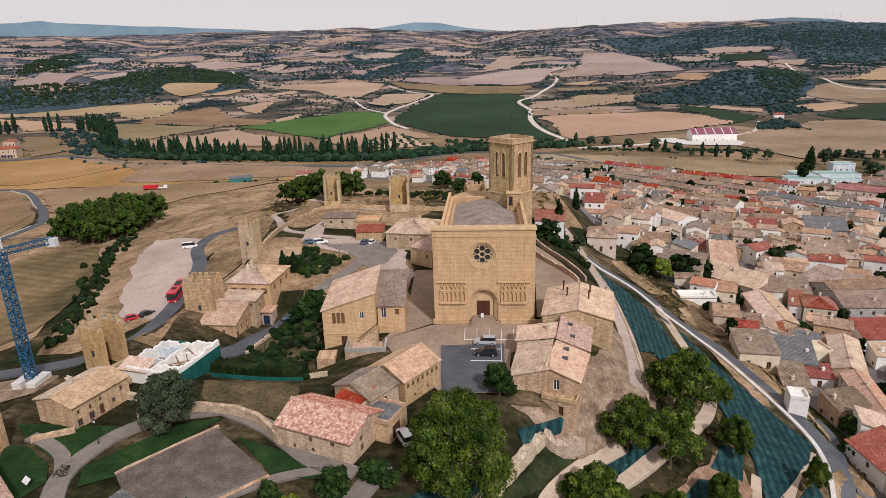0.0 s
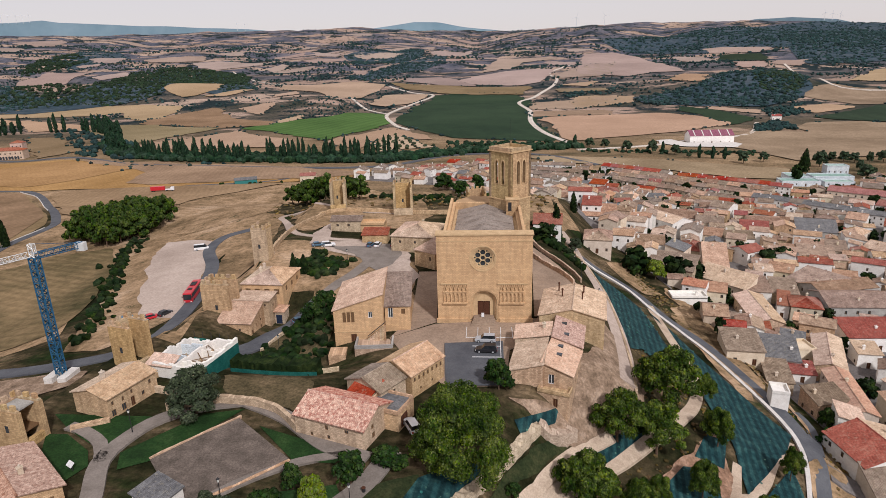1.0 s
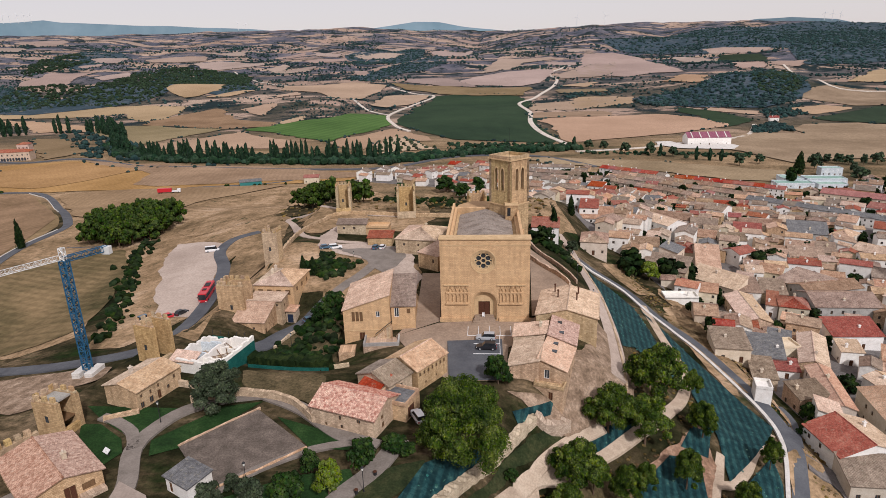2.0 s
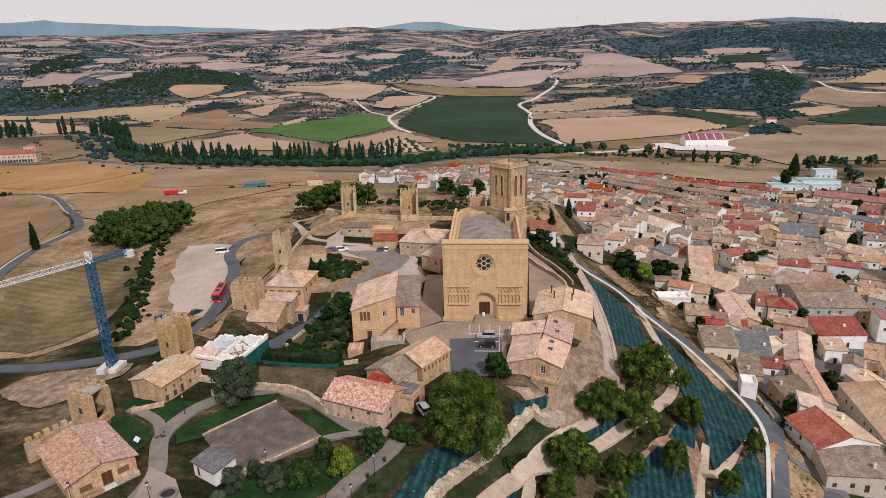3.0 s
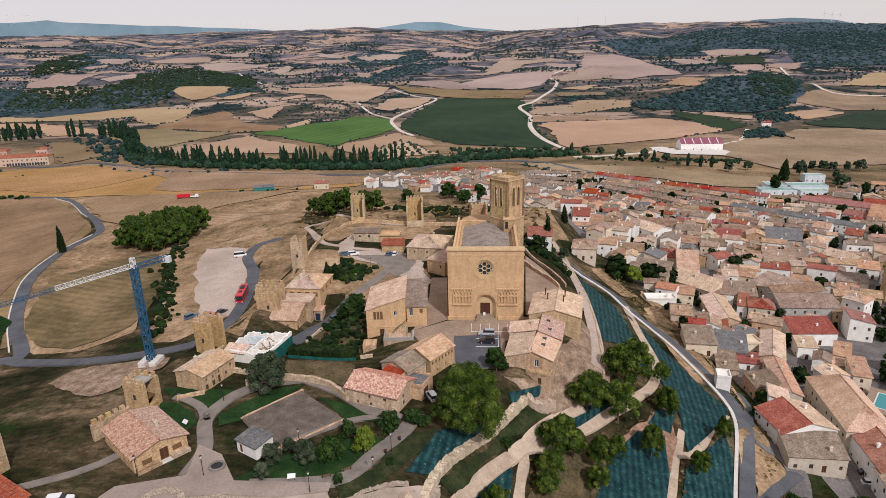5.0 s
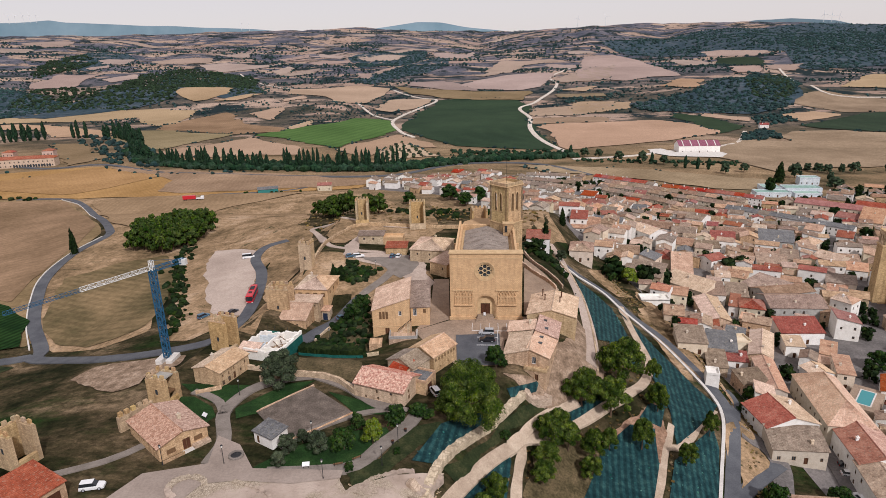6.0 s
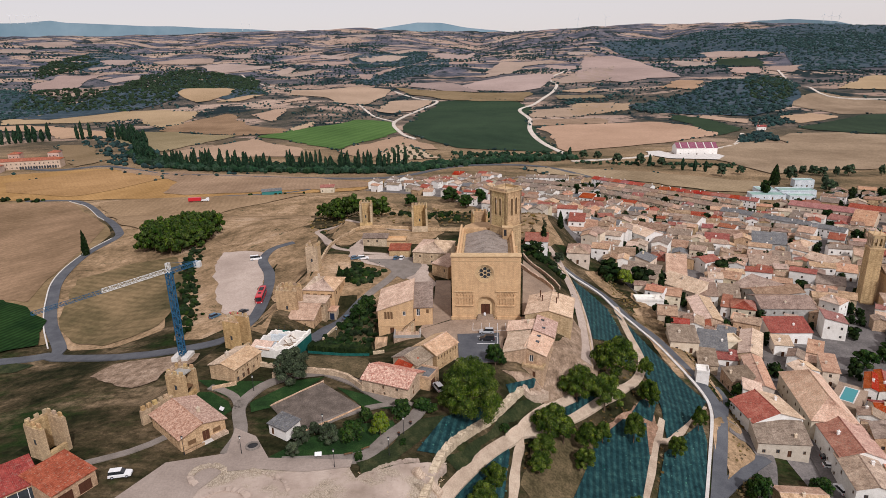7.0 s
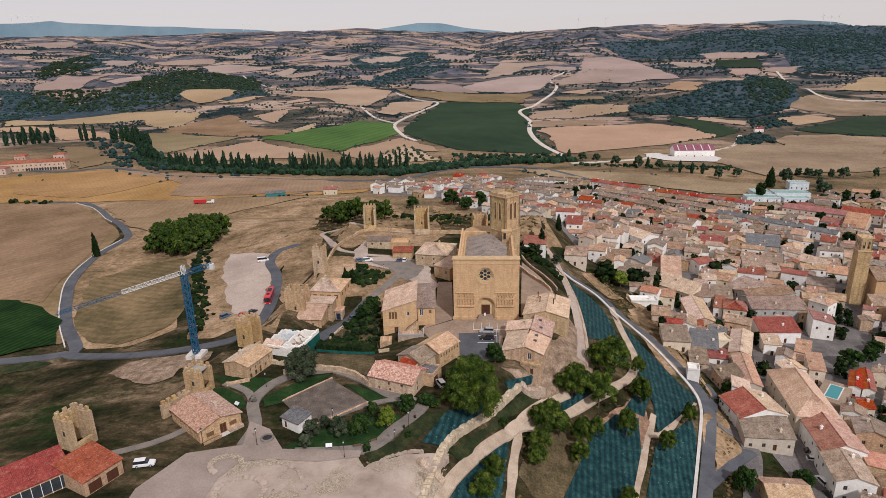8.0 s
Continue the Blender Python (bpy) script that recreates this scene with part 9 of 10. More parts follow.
def vehicle(x, y, rot, colour, kind="car", label="", z=None, scale=1.0):
    L, W, H, belt = {"car": (4.3, 1.76, 1.46, 0.88), "suv": (4.6, 1.82, 1.72, 1.0), "van": (5.4, 2.0, 2.3, 1.25)}[kind]
    key = (kind, colour)
    if key not in CAR_MESH:
        hl, hw = L / 2, W / 2
        bm = bmesh.new()
        nose = {"car": 0.72, "suv": 0.86, "van": 1.0}[kind]
        prof = [(-hl, 0.62, 0.93), (-hl + 0.12, belt * 0.98, 0.97), (-hl * 0.35, belt, 1.0), (hl * 0.45, belt * 0.99, 1.0), (hl - 0.25, nose, 0.93), (hl, nose * 0.78, 0.84)]
        loft(bm, [[(px, -hw * k, 0.3), (px, hw * k, 0.3), (px, hw * k, pz * 0.8), (px, hw * k * 0.94, pz), (px, -hw * k * 0.94, pz), (px, -hw * k, pz * 0.8)] for px, pz, k in prof])
        body = mesh_of("body", bm, PAINTS[colour])
        b0, b1, t0, t1 = {"car": (-hl + 0.25, hl * 0.42, -hl + 0.75, hl * 0.1), "suv": (-hl + 0.1, hl * 0.45, -hl + 0.3, hl * 0.15), "van": (-hl + 0.05, hl * 0.72, -hl + 0.1, hl * 0.45)}[kind]
        bm = bmesh.new()
        loft(bm, [[(b0, -hw * 0.92, belt - 0.03), (b1, -hw * 0.92, belt - 0.03), (b1, hw * 0.92, belt - 0.03), (b0, hw * 0.92, belt - 0.03)], [(t0, -hw * 0.74, H - 0.06), (t1, -hw * 0.74, H - 0.06), (t1, hw * 0.74, H - 0.06), (t0, hw * 0.74, H - 0.06)]])
        glaze = mesh_of("glasshouse", bm, GLAZE)
        bm = boxes((t0 - 0.04, t1 + 0.04, -hw * 0.77, hw * 0.77, H - 0.08, H), bevel=0.03)
        roof = mesh_of("roof_panel", bm, PAINTS[colour])
        bm = bmesh.new()
        tube(bm, (0, -0.11, 0), (0, 0.11, 0), 0.33, n=14)
        tyre = mesh_of("tyre", bm, RUBBER)
        bm = bmesh.new()
        tube(bm, (0, -0.12, 0), (0, 0.12, 0), 0.2, n=10)
        rim = mesh_of("rim", bm, PAINTS["silver"])
        hlm = mesh_of("headlight", boxes((-0.06, 0.06, -0.2, 0.2, -0.09, 0.09), bevel=0.03), LAMP_GLASS)
        tlm = mesh_of("tail_light", boxes((-0.05, 0.05, -0.14, 0.14, -0.16, 0.16), bevel=0.03), TAIL)
        CAR_MESH[key] = body, glaze, roof, tyre, rim, hlm, tlm, nose
    body, glaze, roof, tyre, rim, hlm, tlm, nose = CAR_MESH[key]
    ob = thing("delivery_van" if kind == "van" else "car", pose(x, y, (height1(x, y) if z is None else z) + 0.2, 0, 0, rot), label or "parked %s car" % colour, "van" if kind == "van" else "car", "parked cars")
    for nm, me in (("body", body), ("glasshouse", glaze), ("roof_panel", roof)):
        part(nm, me, None, ob)
    for sx in (-0.62, 0.64):
        for sy in (-1, 1):
            wob = piece("wheel", tyre, ob, pose(sx * L / 2, sy * (W / 2 - 0.1), 0.33))
            piece("rim", rim, wob, pose(0, 0, 0))
    for sy in (-1, 1):
        piece("headlight", hlm, ob, pose(L / 2 - 0.06, sy * W * 0.33, nose * 0.72))
        piece("tail_light", tlm, ob, pose(-L / 2 + 0.02, sy * W * 0.38, 0.62))
    return ob


vehicle(0.2, -10.6, 178, "silver", "suv", "silver estate car parked on the square", 0.15)
vehicle(0.4, -15.6, 178, "black", "suv", "black off-road car parked on the square", 0.2)
vehicle(-12.3, -43.8, 118, "white", "suv", "white van-like car parked outside the garage", 0.1)
vehicle(-100.6, 18.9, 60, "blue", "suv", "blue car parked on the gravel")
vehicle(-90.2, 20.5, 65, "black", "car", "black car parked on the gravel")
vehicle(-93.1, 18.6, 40, "red", "car", "red car parked on the gravel")
vehicle(-110.0, 87.0, 20, "white", "van", "white camper van parked at the car park's edge")
vehicle(-54.5, 55.2, 25, "blue", "car", "blue car parked behind the houses")
vehicle(-51.5, 56.5, 18, "white", "suv", "white car parked behind the houses")
vehicle(-38.2, 60.0, 80, "blue", "car", "pale blue car parked by the annexe")
vehicle(-35.8, 60.2, 84, "white", "car", "white car parked by the annexe")
vehicle(-30.4, 60.4, 86, "grey", "car", "grey car parked beside the house")
vehicle(-76.6, -81.0, 14, "white", "suv", "white car parked beside the red-roofed building", 0.1)
vehicle(-48.0, 10.0, 38, "blue", "car", "small blue car in the street")
vehicle(100.2, -24.2, -8, "black", "car", "black car parked in the town street")
vehicle(99.1, -27.8, -8, "white", "car", "white car parked in the town street")
vehicle(96.7, -37.3, 100, "white", "suv", "white car parked along the town street")
vehicle(96.1, -43.0, 100, "black", "car", "black car parked along the town street")
vehicle(169.6, 65.3, 70, "black", "car", "dark car parked below the parish church")
vehicle(175.8, 71.4, 60, "black", "suv", "black car parked below the parish church")
vehicle(192.6, 253.1, 60, "silver", "car", "silver car in the street of the terrace")

# coach in the car park
bus = thing("coach", pose(-88.0, 33.5, height1(-88, 33.5) + 0.3, 0, 0, 101), "long red touring coach parked on gravel", "bus")
part("body", boxes((-6, 6, -1.27, 1.27, 0.35, 3.3), bevel=0.18), PAINTS["red"], bus)
for s in (-1, 1):
    part("side_window", boxes((-5.6, 5.3, s * 1.29 - 0.02, s * 1.29 + 0.02, 1.75, 2.85)), GLAZE, bus)
part("windscreen", boxes((-6.04, -5.97, -1.12, 1.12, 1.3, 2.95), bevel=0.01), GLAZE, bus)
part("rear_window", boxes((5.97, 6.03, -1.0, 1.0, 2.0, 2.9)), GLAZE, bus)
part("roof_hatch", boxes((-3, -1.6, -0.6, 0.6, 3.3, 3.45), bevel=0.03), DARK, bus)
part("roof_unit", boxes((0.5, 3.6, -0.8, 0.8, 3.3, 3.5), bevel=0.05), DARK, bus)
for s in (-1, 1):
    part("mirror", boxes((-6.3, -6.15, s * 1.35 - 0.1, s * 1.35 + 0.1, 2.0, 2.6), bevel=0.03), DARK, bus)
    part("headlight", boxes((-6.05, -5.98, s * 0.95 - 0.2, s * 0.95 + 0.2, 0.6, 0.85)), LAMP_GLASS, bus)
    for px in (-4, 3.2):
        bm = bmesh.new()
        tube(bm, (px, s * 1.28, 0.5), (px, s * 0.9, 0.5), 0.5, n=16)
        part("wheel", bm, RUBBER, bus)

# lorry on the far track
lorry = thing("lorry", pose(-243, 300, height1(-243, 300) + 0.7, 0, 0, 14), "lorry with a red box body on the far track", "lorry")
part("cargo_box", boxes((-5, 5, -1.2, 1.2, 1.0, 3.8), bevel=0.05), PAINTS["red"], lorry)
part("cab", boxes((9, 11.4, -1.2, 1.2, 0.5, 3.0), bevel=0.2), PAINTS["white"], lorry)
part("trailer", boxes((5.2, 9, -1.1, 1.1, 0.9, 1.6), bevel=0.05), PAINTS["white"], lorry)
for px in (-4, -2.5, 6, 10):
    bm = bmesh.new()
    tube(bm, (px, -1.2, 0.5), (px, 1.2, 0.5), 0.5, n=12)
    part("wheel", bm, RUBBER, lorry)

# ---- tower crane ----
CRANE_BLUE = mottled("blue_crane_paint", (0.015, 0.06, 0.12), (0.025, 0.09, 0.17), (0.035, 0.12, 0.21), 1.5, rough=0.6)
CRANE_WHITE = paint("white_crane_paint", (0.62, 0.62, 0.6))


def lattice(bm, p, q, w, bays, r=0.09, tri=False):
    """A square lattice boom from p to q."""
    p, q = Vector(p), Vector(q)
    m = (q - p).to_track_quat("Z", "Y").to_matrix().to_4x4()
    cs = [(-w / 2, -w / 2), (w / 2, -w / 2), (w / 2, w / 2), (-w / 2, w / 2)] if not tri else [(-w / 2, 0), (w / 2, 0), (0, w * 0.9)]
    L = (q - p).length
    at = lambda c, s: p + m @ Vector((c[0], c[1], s))
    for c in cs:
        tube(bm, at(c, 0), at(c, L), r, n=4)
    for i in range(bays):
        s0, s1 = L * i / bays, L * (i + 1) / bays
        for k in range(len(cs)):
            a, b = cs[k], cs[(k + 1) % len(cs)]
            tube(bm, at(a, s0) if i % 2 else at(b, s0), at(b, s1) if i % 2 else at(a, s1), r * 0.6, n=4)
            tube(bm, at(a, s1), at(b, s1), r * 0.6, n=4)


gz = height1(-95.6, -16)
crane = thing("tower_crane", pose(-95.6, -16, gz), "blue lattice tower crane with a white jib", "crane")
TOPZ = 22 - gz
bm = bmesh.new()
lattice(bm, (0, 0, 0.8), (0, 0, TOPZ), 1.5, 20, 0.2)
part("mast", bm, CRANE_BLUE, crane)
JD = Vector((-0.515, -0.857, 0))
bm = bmesh.new()
lattice(bm, JD * 1.0 + Vector((0, 0, TOPZ + 0.4)), JD * 20 + Vector((0, 0, TOPZ + 0.4)), 1.2, 16, 0.08, True)
part("jib", bm, CRANE_WHITE, crane, "white lattice jib")
bm = bmesh.new()
lattice(bm, JD * 20 + Vector((0, 0, TOPZ + 0.4)), JD * 38 + Vector((0, 0, TOPZ + 0.4)), 1.0, 15, 0.06, True)
part("jib_tip", bm, CRANE_BLUE, crane, "thin blue end of the jib")
bm = bmesh.new()
lattice(bm, (0, 0, TOPZ + 0.3), -JD * 10 + Vector((0, 0, TOPZ + 0.3)), 1.2, 8, 0.1)
part("counter_jib", bm, CRANE_BLUE, crane)
bm = bmesh.new()
lattice(bm, (0, 0, TOPZ), (0, 0, TOPZ + 3), 1.0, 3, 0.1)
part("tower_head", bm, CRANE_WHITE, crane)
bm = bmesh.new()
tube(bm, (0, 0, TOPZ + 3), -JD * 9 + Vector((0, 0, TOPZ + 0.9)), 0.05, n=4)
part("tie_rod", bm, CRANE_BLUE, crane)
bm = boxes((4.3, 6.3, 7.3, 8.7, TOPZ - 1.0, TOPZ + 0.9), bevel=0.05)
part("counterweight", bm, CRANE_WHITE, crane)
for k in range(2):
    for s in (-1, 1):
        part("ballast_block", boxes((s * 1.6 - 1.0, s * 1.6 + 1.0, -2.6, 2.6, 0.1 + k * 0.8, 0.85 + k * 0.8), bevel=0.04), CONCRETE, crane)
part("base_frame", boxes((-3, 3, -0.3, 0.3, -0.3, 0.1), (-0.3, 0.3, -3, 3, -0.3, 0.1)), CRANE_BLUE, crane)
for k, (a, b) in enumerate(((-2.2, -0.6), (-0.3, 0.9), (1.1, 2.2))):
    part("lettering_bar", boxes((-2.62, -2.61, a, b, 1.2, 1.45)), CRANE_BLUE, crane)


# ---- street lamps ----
def street_lamp(x, y, h=4.2):
    ob = thing("street_lamp", pose(x, y, height1(x, y)), "dark cast-iron street lamp beside the path", "street lamp", "street lamps")
    bm = bmesh.new()
    tube(bm, (0, 0, 0), (0, 0, 0.7), 0.16, 0.1, 8)
    part("base", bm, DARK, ob)
    bm = bmesh.new()
    tube(bm, (0, 0, 0.7), (0, 0, h), 0.07, 0.05, 8)
    part("pole", bm, DARK, ob)
    bm = bmesh.new()
    tube(bm, (0, 0, h), (0, 0, h + 0.5), 0.13, 0.24, 6)
    part("lantern", bm, LAMP_GLASS, ob)
    bm = bmesh.new()
    tube(bm, (0, 0, h + 0.5), (0, 0, h + 0.8), 0.3, 0.04, 6)
    part("cap", bm, DARK, ob)


for lx, ly in ((-66.5, -73.1), (-31.8, -76.4), (-20.8, -71.8), (-18.6, -64.0), (-53.6, -72.6), (-37.5, -63.5), (-48.5, -5.5), (-42, 42), (-60.5, -46.5), (28.5, 40), (30.5, 22), (29.5, 60)):
    street_lamp(lx, ly)

# ---- park furniture ----
def info_sign(x, y, rot):
    z = height1(x, y) + 0.25
    ob = thing("information_sign", pose(x, y, z, 0, 0, rot), "white tilted information board on two posts", "sign", "park signs")
    for dx in (-0.5, 0.5):
        part("post", boxes((dx - 0.04, dx + 0.04, -0.04, 0.04, -0.2, 0.9)), DARK, ob)
    bm = bmesh.new()
    box(bm, -0.75, 0.75, -0.03, 0.03, -0.45, 0.45, Matrix.Translation((0, 0, 1.1)) @ pose(0, 0, 0, -50, 0, 0))
    part("board", bm, WHITE, ob)


def park_bench(x, y, rot):
    ob = thing("park_bench", pose(x, y, height1(x, y) + 0.25, 0, 0, rot), "dark slatted park bench beside the path", "bench", "park benches")
    for k in range(4):
        part("slat", boxes((-0.95, 0.95, -0.25 + 0.13 * k, -0.15 + 0.13 * k, 0.42, 0.46)), WOOD, ob)
    for k in range(2):
        part("back_slat", boxes((-0.95, 0.95, 0.26, 0.3, 0.58 + 0.16 * k, 0.7 + 0.16 * k)), WOOD, ob)
    for dx in (-0.75, 0.75):
        part("leg", boxes((dx - 0.04, dx + 0.04, -0.24, 0.3, -0.1, 0.42), (dx - 0.04, dx + 0.04, 0.3, 0.34, -0.1, 0.9)), DARK, ob)


def litter_bin(x, y):
    ob = thing("litter_bin", pose(x, y, height1(x, y) + 0.25), "dark round litter bin beside the path", "bin", "litter bins")
    bm = bmesh.new()
    tube(bm, (0, 0, -0.1), (0, 0, 0.8), 0.26, 0.3, 10)
    part("body", bm, DARK, ob)
    bm = bmesh.new()
    tube(bm, (0, 0, 0.8), (0, 0, 0.88), 0.34, 0.3, 10)
    part("rim", bm, WOOD_DARK, ob)


info_sign(-36.1, -73.4, 10)
info_sign(-64.8, -56.6, -30)
park_bench(-29.8, -72.1, 200)
park_bench(-26.4, -70.0, 215)
litter_bin(-28.0, -72.7)
litter_bin(-17.5, -60.1)
litter_bin(-19.7, -64.5)

well = thing("stone_planter", pose(-52.0, -70.1, height1(-52.0, -70.1) + 0.3), "round grey stone planter ring on the forecourt", "planter")
for k in range(20):
    bm = bmesh.new()
    a, b = 2 * math.pi * k / 20, 2 * math.pi * (k + 0.92) / 20
    prism(bm, [(1.15 * math.cos(a), 1.15 * math.sin(a)), (1.6 * math.cos(a), 1.6 * math.sin(a)), (1.6 * math.cos(b), 1.6 * math.sin(b)), (1.15 * math.cos(b), 1.15 * math.sin(b))], -0.3, 0.5)
    part("stone", bm, GRAVEL_GREY, well)
bm = bmesh.new()
tube(bm, (0, 0, -0.3), (0, 0, 0.3), 1.16, 1.16, 20)
part("soil", bm, DARK, well)

# ---- small white transformer hut by the road ----
house(72.5, 5.5, 4.0, 4.6, -12, 4.6, PLASTER_W, TILE_GREY, "flat", label="small white transformer hut beside the road", fronts="", chim=0, name="transformer_hut", category="hut")

# ---- swimming pool on the roof terrace ----
pool = thing("swimming_pool", pose(122.7, 8.0, -30.5, 0, 0, 52), "turquoise swimming pool in a pale terrace", "pool")
WATER = paint("turquoise_pool_water", (0.04, 0.25, 0.27))
part("terrace", boxes((-8, 8, -4.5, 4.5, -5, 0)), PAVING, pool)
part("water", boxes((-5, 5, -1.9, 1.9, 0.0, 0.06)), WATER, pool)
part("coping", boxes((-5.4, 5.4, -2.3, -1.9, 0, 0.14), (-5.4, 5.4, 1.9, 2.3, 0, 0.14), (-5.4, -5, -1.9, 1.9, 0, 0.14), (5, 5.4, -1.9, 1.9, 0, 0.14)), CONCRETE, pool)

# ---- far buildings ----
PLASTER_ROSE = mottled("rose_cream_plaster", (0.42, 0.29, 0.215), (0.52, 0.375, 0.285), (0.6, 0.46, 0.36), 0.4, vary=0.06, grain=0.25)
for mx, my, mw, md, mh, mrise, mwin, mfl, mlabel, mname in (
        (-541, 502, 74, 15, 9.5, 2.6, 15, 2, "long rose-cream monastery range with rows of windows", "monastery"),
        (-519, 521, 12, 12, 16, 2.4, 3, 3, "rose-cream corner tower of the monastery", "monastery_tower"),
        (-566, 517, 12, 12, 15, 2.4, 3, 3, "rose-cream corner tower of the monastery", "monastery_tower"),
        (-583, 470, 58, 14, 7.0, 2.4, 11, 2, "low rose-cream front wing of the monastery", "monastery_wing")):
    mo = house(mx, my, mw, md, 16, mh, PLASTER_ROSE, TILE_DKRED, "hip", mrise, label=mlabel, fronts="s", win=mwin, floors=mfl, winsize=(1.3, 1.7), name=mname, category="building", chim=0, rib=0.8, door=False)
    if mname == "monastery":
        # closed dark panels on the wall stand for the shade inside arcade arches
        for k in range(14):
            bm = bmesh.new()
            cx = -6 + 2.9 * k
            ring = [bm.verts.new((cx + 1.0 * math.cos(math.pi * q / 6), -md / 2 - 0.07, 2.6 + 1.0 * math.sin(math.pi * q / 6))) for q in range(7)] + [bm.verts.new((cx - 1.0, -md / 2 - 0.07, 0.1)), bm.verts.new((cx + 1.0, -md / 2 - 0.07, 0.1))]
            back = bmesh.ops.extrude_face_region(bm, geom=[bm.faces.new(ring)])
            bmesh.ops.translate(bm, vec=(0, 0.3, 0), verts=[e for e in back["geom"] if isinstance(e, bmesh.types.BMVert)])
            bmesh.ops.recalc_face_normals(bm, faces=bm.faces[:])
            part("arcade_arch", bm, PANE, mo, "dark arched panel standing in for arcade shade")
TILE_PLUM = tiled("plum_metal_roof", (0.2, 0.045, 0.08), (0.26, 0.06, 0.1), (0.3, 0.08, 0.13), 0.02)
hg = house(242, 562, 46, 20, 0, 8, PLASTER_W, TILE_PLUM, "x", 5, label="white farm warehouse with a plum-red roof", fronts="s", win=5, floors=1, name="warehouse", category="building", chim=0, rib=0.8)
for k in range(5):
    bm = bmesh.new()
    v = [bm.verts.new(p) for p in ((-18 + 9 * k - 0.5, -10.4, 8.15), (-18 + 9 * k + 0.5, -10.4, 8.15), (-18 + 9 * k + 0.5, -0.3, 13.2), (-18 + 9 * k - 0.5, -0.3, 13.2))]
    lo = [bm.verts.new((q.co.x, q.co.y, q.co.z - 0.05)) for q in v]
    bm.faces.new(v)
    for i in range(4):
        bm.faces.new((v[i], lo[i], lo[(i + 1) % 4], v[(i + 1) % 4]))
    part("roof_light", bm, CONCRETE, hg, "pale roof light strip")
drape("yard", [(188, 572), (184, 545), (200, 522), (256, 514), (270, 538), (266, 556), (240, 549), (214, 552), (206, 580)], CONCRETE, "white concrete yard of the warehouse", "yard", 1.0, 15)
GREEN_ROOF = mottled("pale_green_roof_sheet", (0.2, 0.29, 0.25), (0.28, 0.39, 0.34), (0.37, 0.47, 0.42), 0.3, vary=0.12, grain=0.3)
for sx, sy, sw, sd, sh in ((226, 324, 26, 12, 3.4), (252, 322, 20, 10, 3.0), (254, 336, 28, 13, 4.6), (232, 342, 14, 16, 3.8), (276, 371, 16, 9, 6.0)):
    sc = house(sx, sy, sw, sd, -4, sh, PLASTER_BLUE, TILE_GREY, "flat", label="low pale school building with a flat roof", fronts="s", win=4, floors=1, name="school_building", category="building", chim=0)
    part("roof_sheet", boxes((-sw / 2 + 0.3, sw / 2 - 0.3, -sd / 2 + 0.3, sd / 2 - 0.3, sh - 0.02, sh + 0.2)), GREEN_ROOF, sc)
house(-190, 336, 17, 8, 22, 3.5, paint("green_shed_sheet", (0.04, 0.2, 0.19)), TILE_GREY, "lean", 0.8, label="long green sheet-metal shed", fronts="", name="shed", category="shed", chim=0)
house(-142, 345, 12, 8, 8, 5, PLASTER_C, TILE_DKRED, "x", 1.6, label="lonely farmhouse with a dark red roof", fronts="s")
for fx, fy in ((-102, 362), (-88, 374), (-76, 380)):
    house(fx, fy, 10, 10, -12, 6.5, PLASTER_W, TILE_BROWN, "y", 2.2, label="white semi-detached house with a brown roof", fronts="s", win=2)
house(401, 767, 12, 9, -10, 5, PLASTER_W, TILE_RED, "x", 2.0, label="lonely farmhouse with a red tile roof", fronts="s")
house(470, 395, 26, 6, -6, 3.2, PLASTER_W, TILE_GREY, "lean", 0.6, label="long low farm shed with a pale roof", fronts="", name="shed", category="shed", chim=0)


# ---- far mountains, the backdrop, with the blue of haze in their colour ----
MOUNT_AZ = [-44, -38.0, -35.9, -34.8, -33.8, -30.7, -26.7, -22.4, -20.1, -15.0, -8.7, -6.2, -4.2, -0.3, 6.5, 15.7, 19.9, 21.5, 23.8, 26.8, 28.3, 31.1, 44]
MOUNT_Z = [268, 294, 300, 307, 293, 282, 269, 250, 239, 201, 238, 264, 257, 206, 144, 123, 186, 209, 209, 185, 157, 132, 98]


def mountain_line():
    n = Nodes("haze_blue_mountains", 1.0, spec=0.0)
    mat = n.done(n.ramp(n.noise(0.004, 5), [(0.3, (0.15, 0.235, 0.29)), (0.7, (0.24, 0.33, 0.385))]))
    verts, faces = [], []
    for i in range(241):
        a = radians(-44 + 88 * i / 240)
        x, y = 5200 * math.sin(a), 5200 * math.cos(a) - 190
        deg = -44 + 88 * i / 240
        z = 90 + 1.08 * (float(np.interp(deg, MOUNT_AZ, MOUNT_Z)) - 90) + 14 * (float(vnoise(i * 10.0, 0.0, 60, 3)) - 0.5)
        verts += [(x, y, z), (x, y, -100), (x * 1.02, y * 1.02, z - 60)]
    for i in range(240):
        k = 3 * i
        faces += [(k + 1, k + 4, k + 3, k), (k, k + 3, k + 5, k + 2)]
    tagged(new("backdrop", raw("backdrop", verts, faces, mat)), "far mountain range in painted haze blue on the horizon", "mountains", kind="structure")


mountain_line()


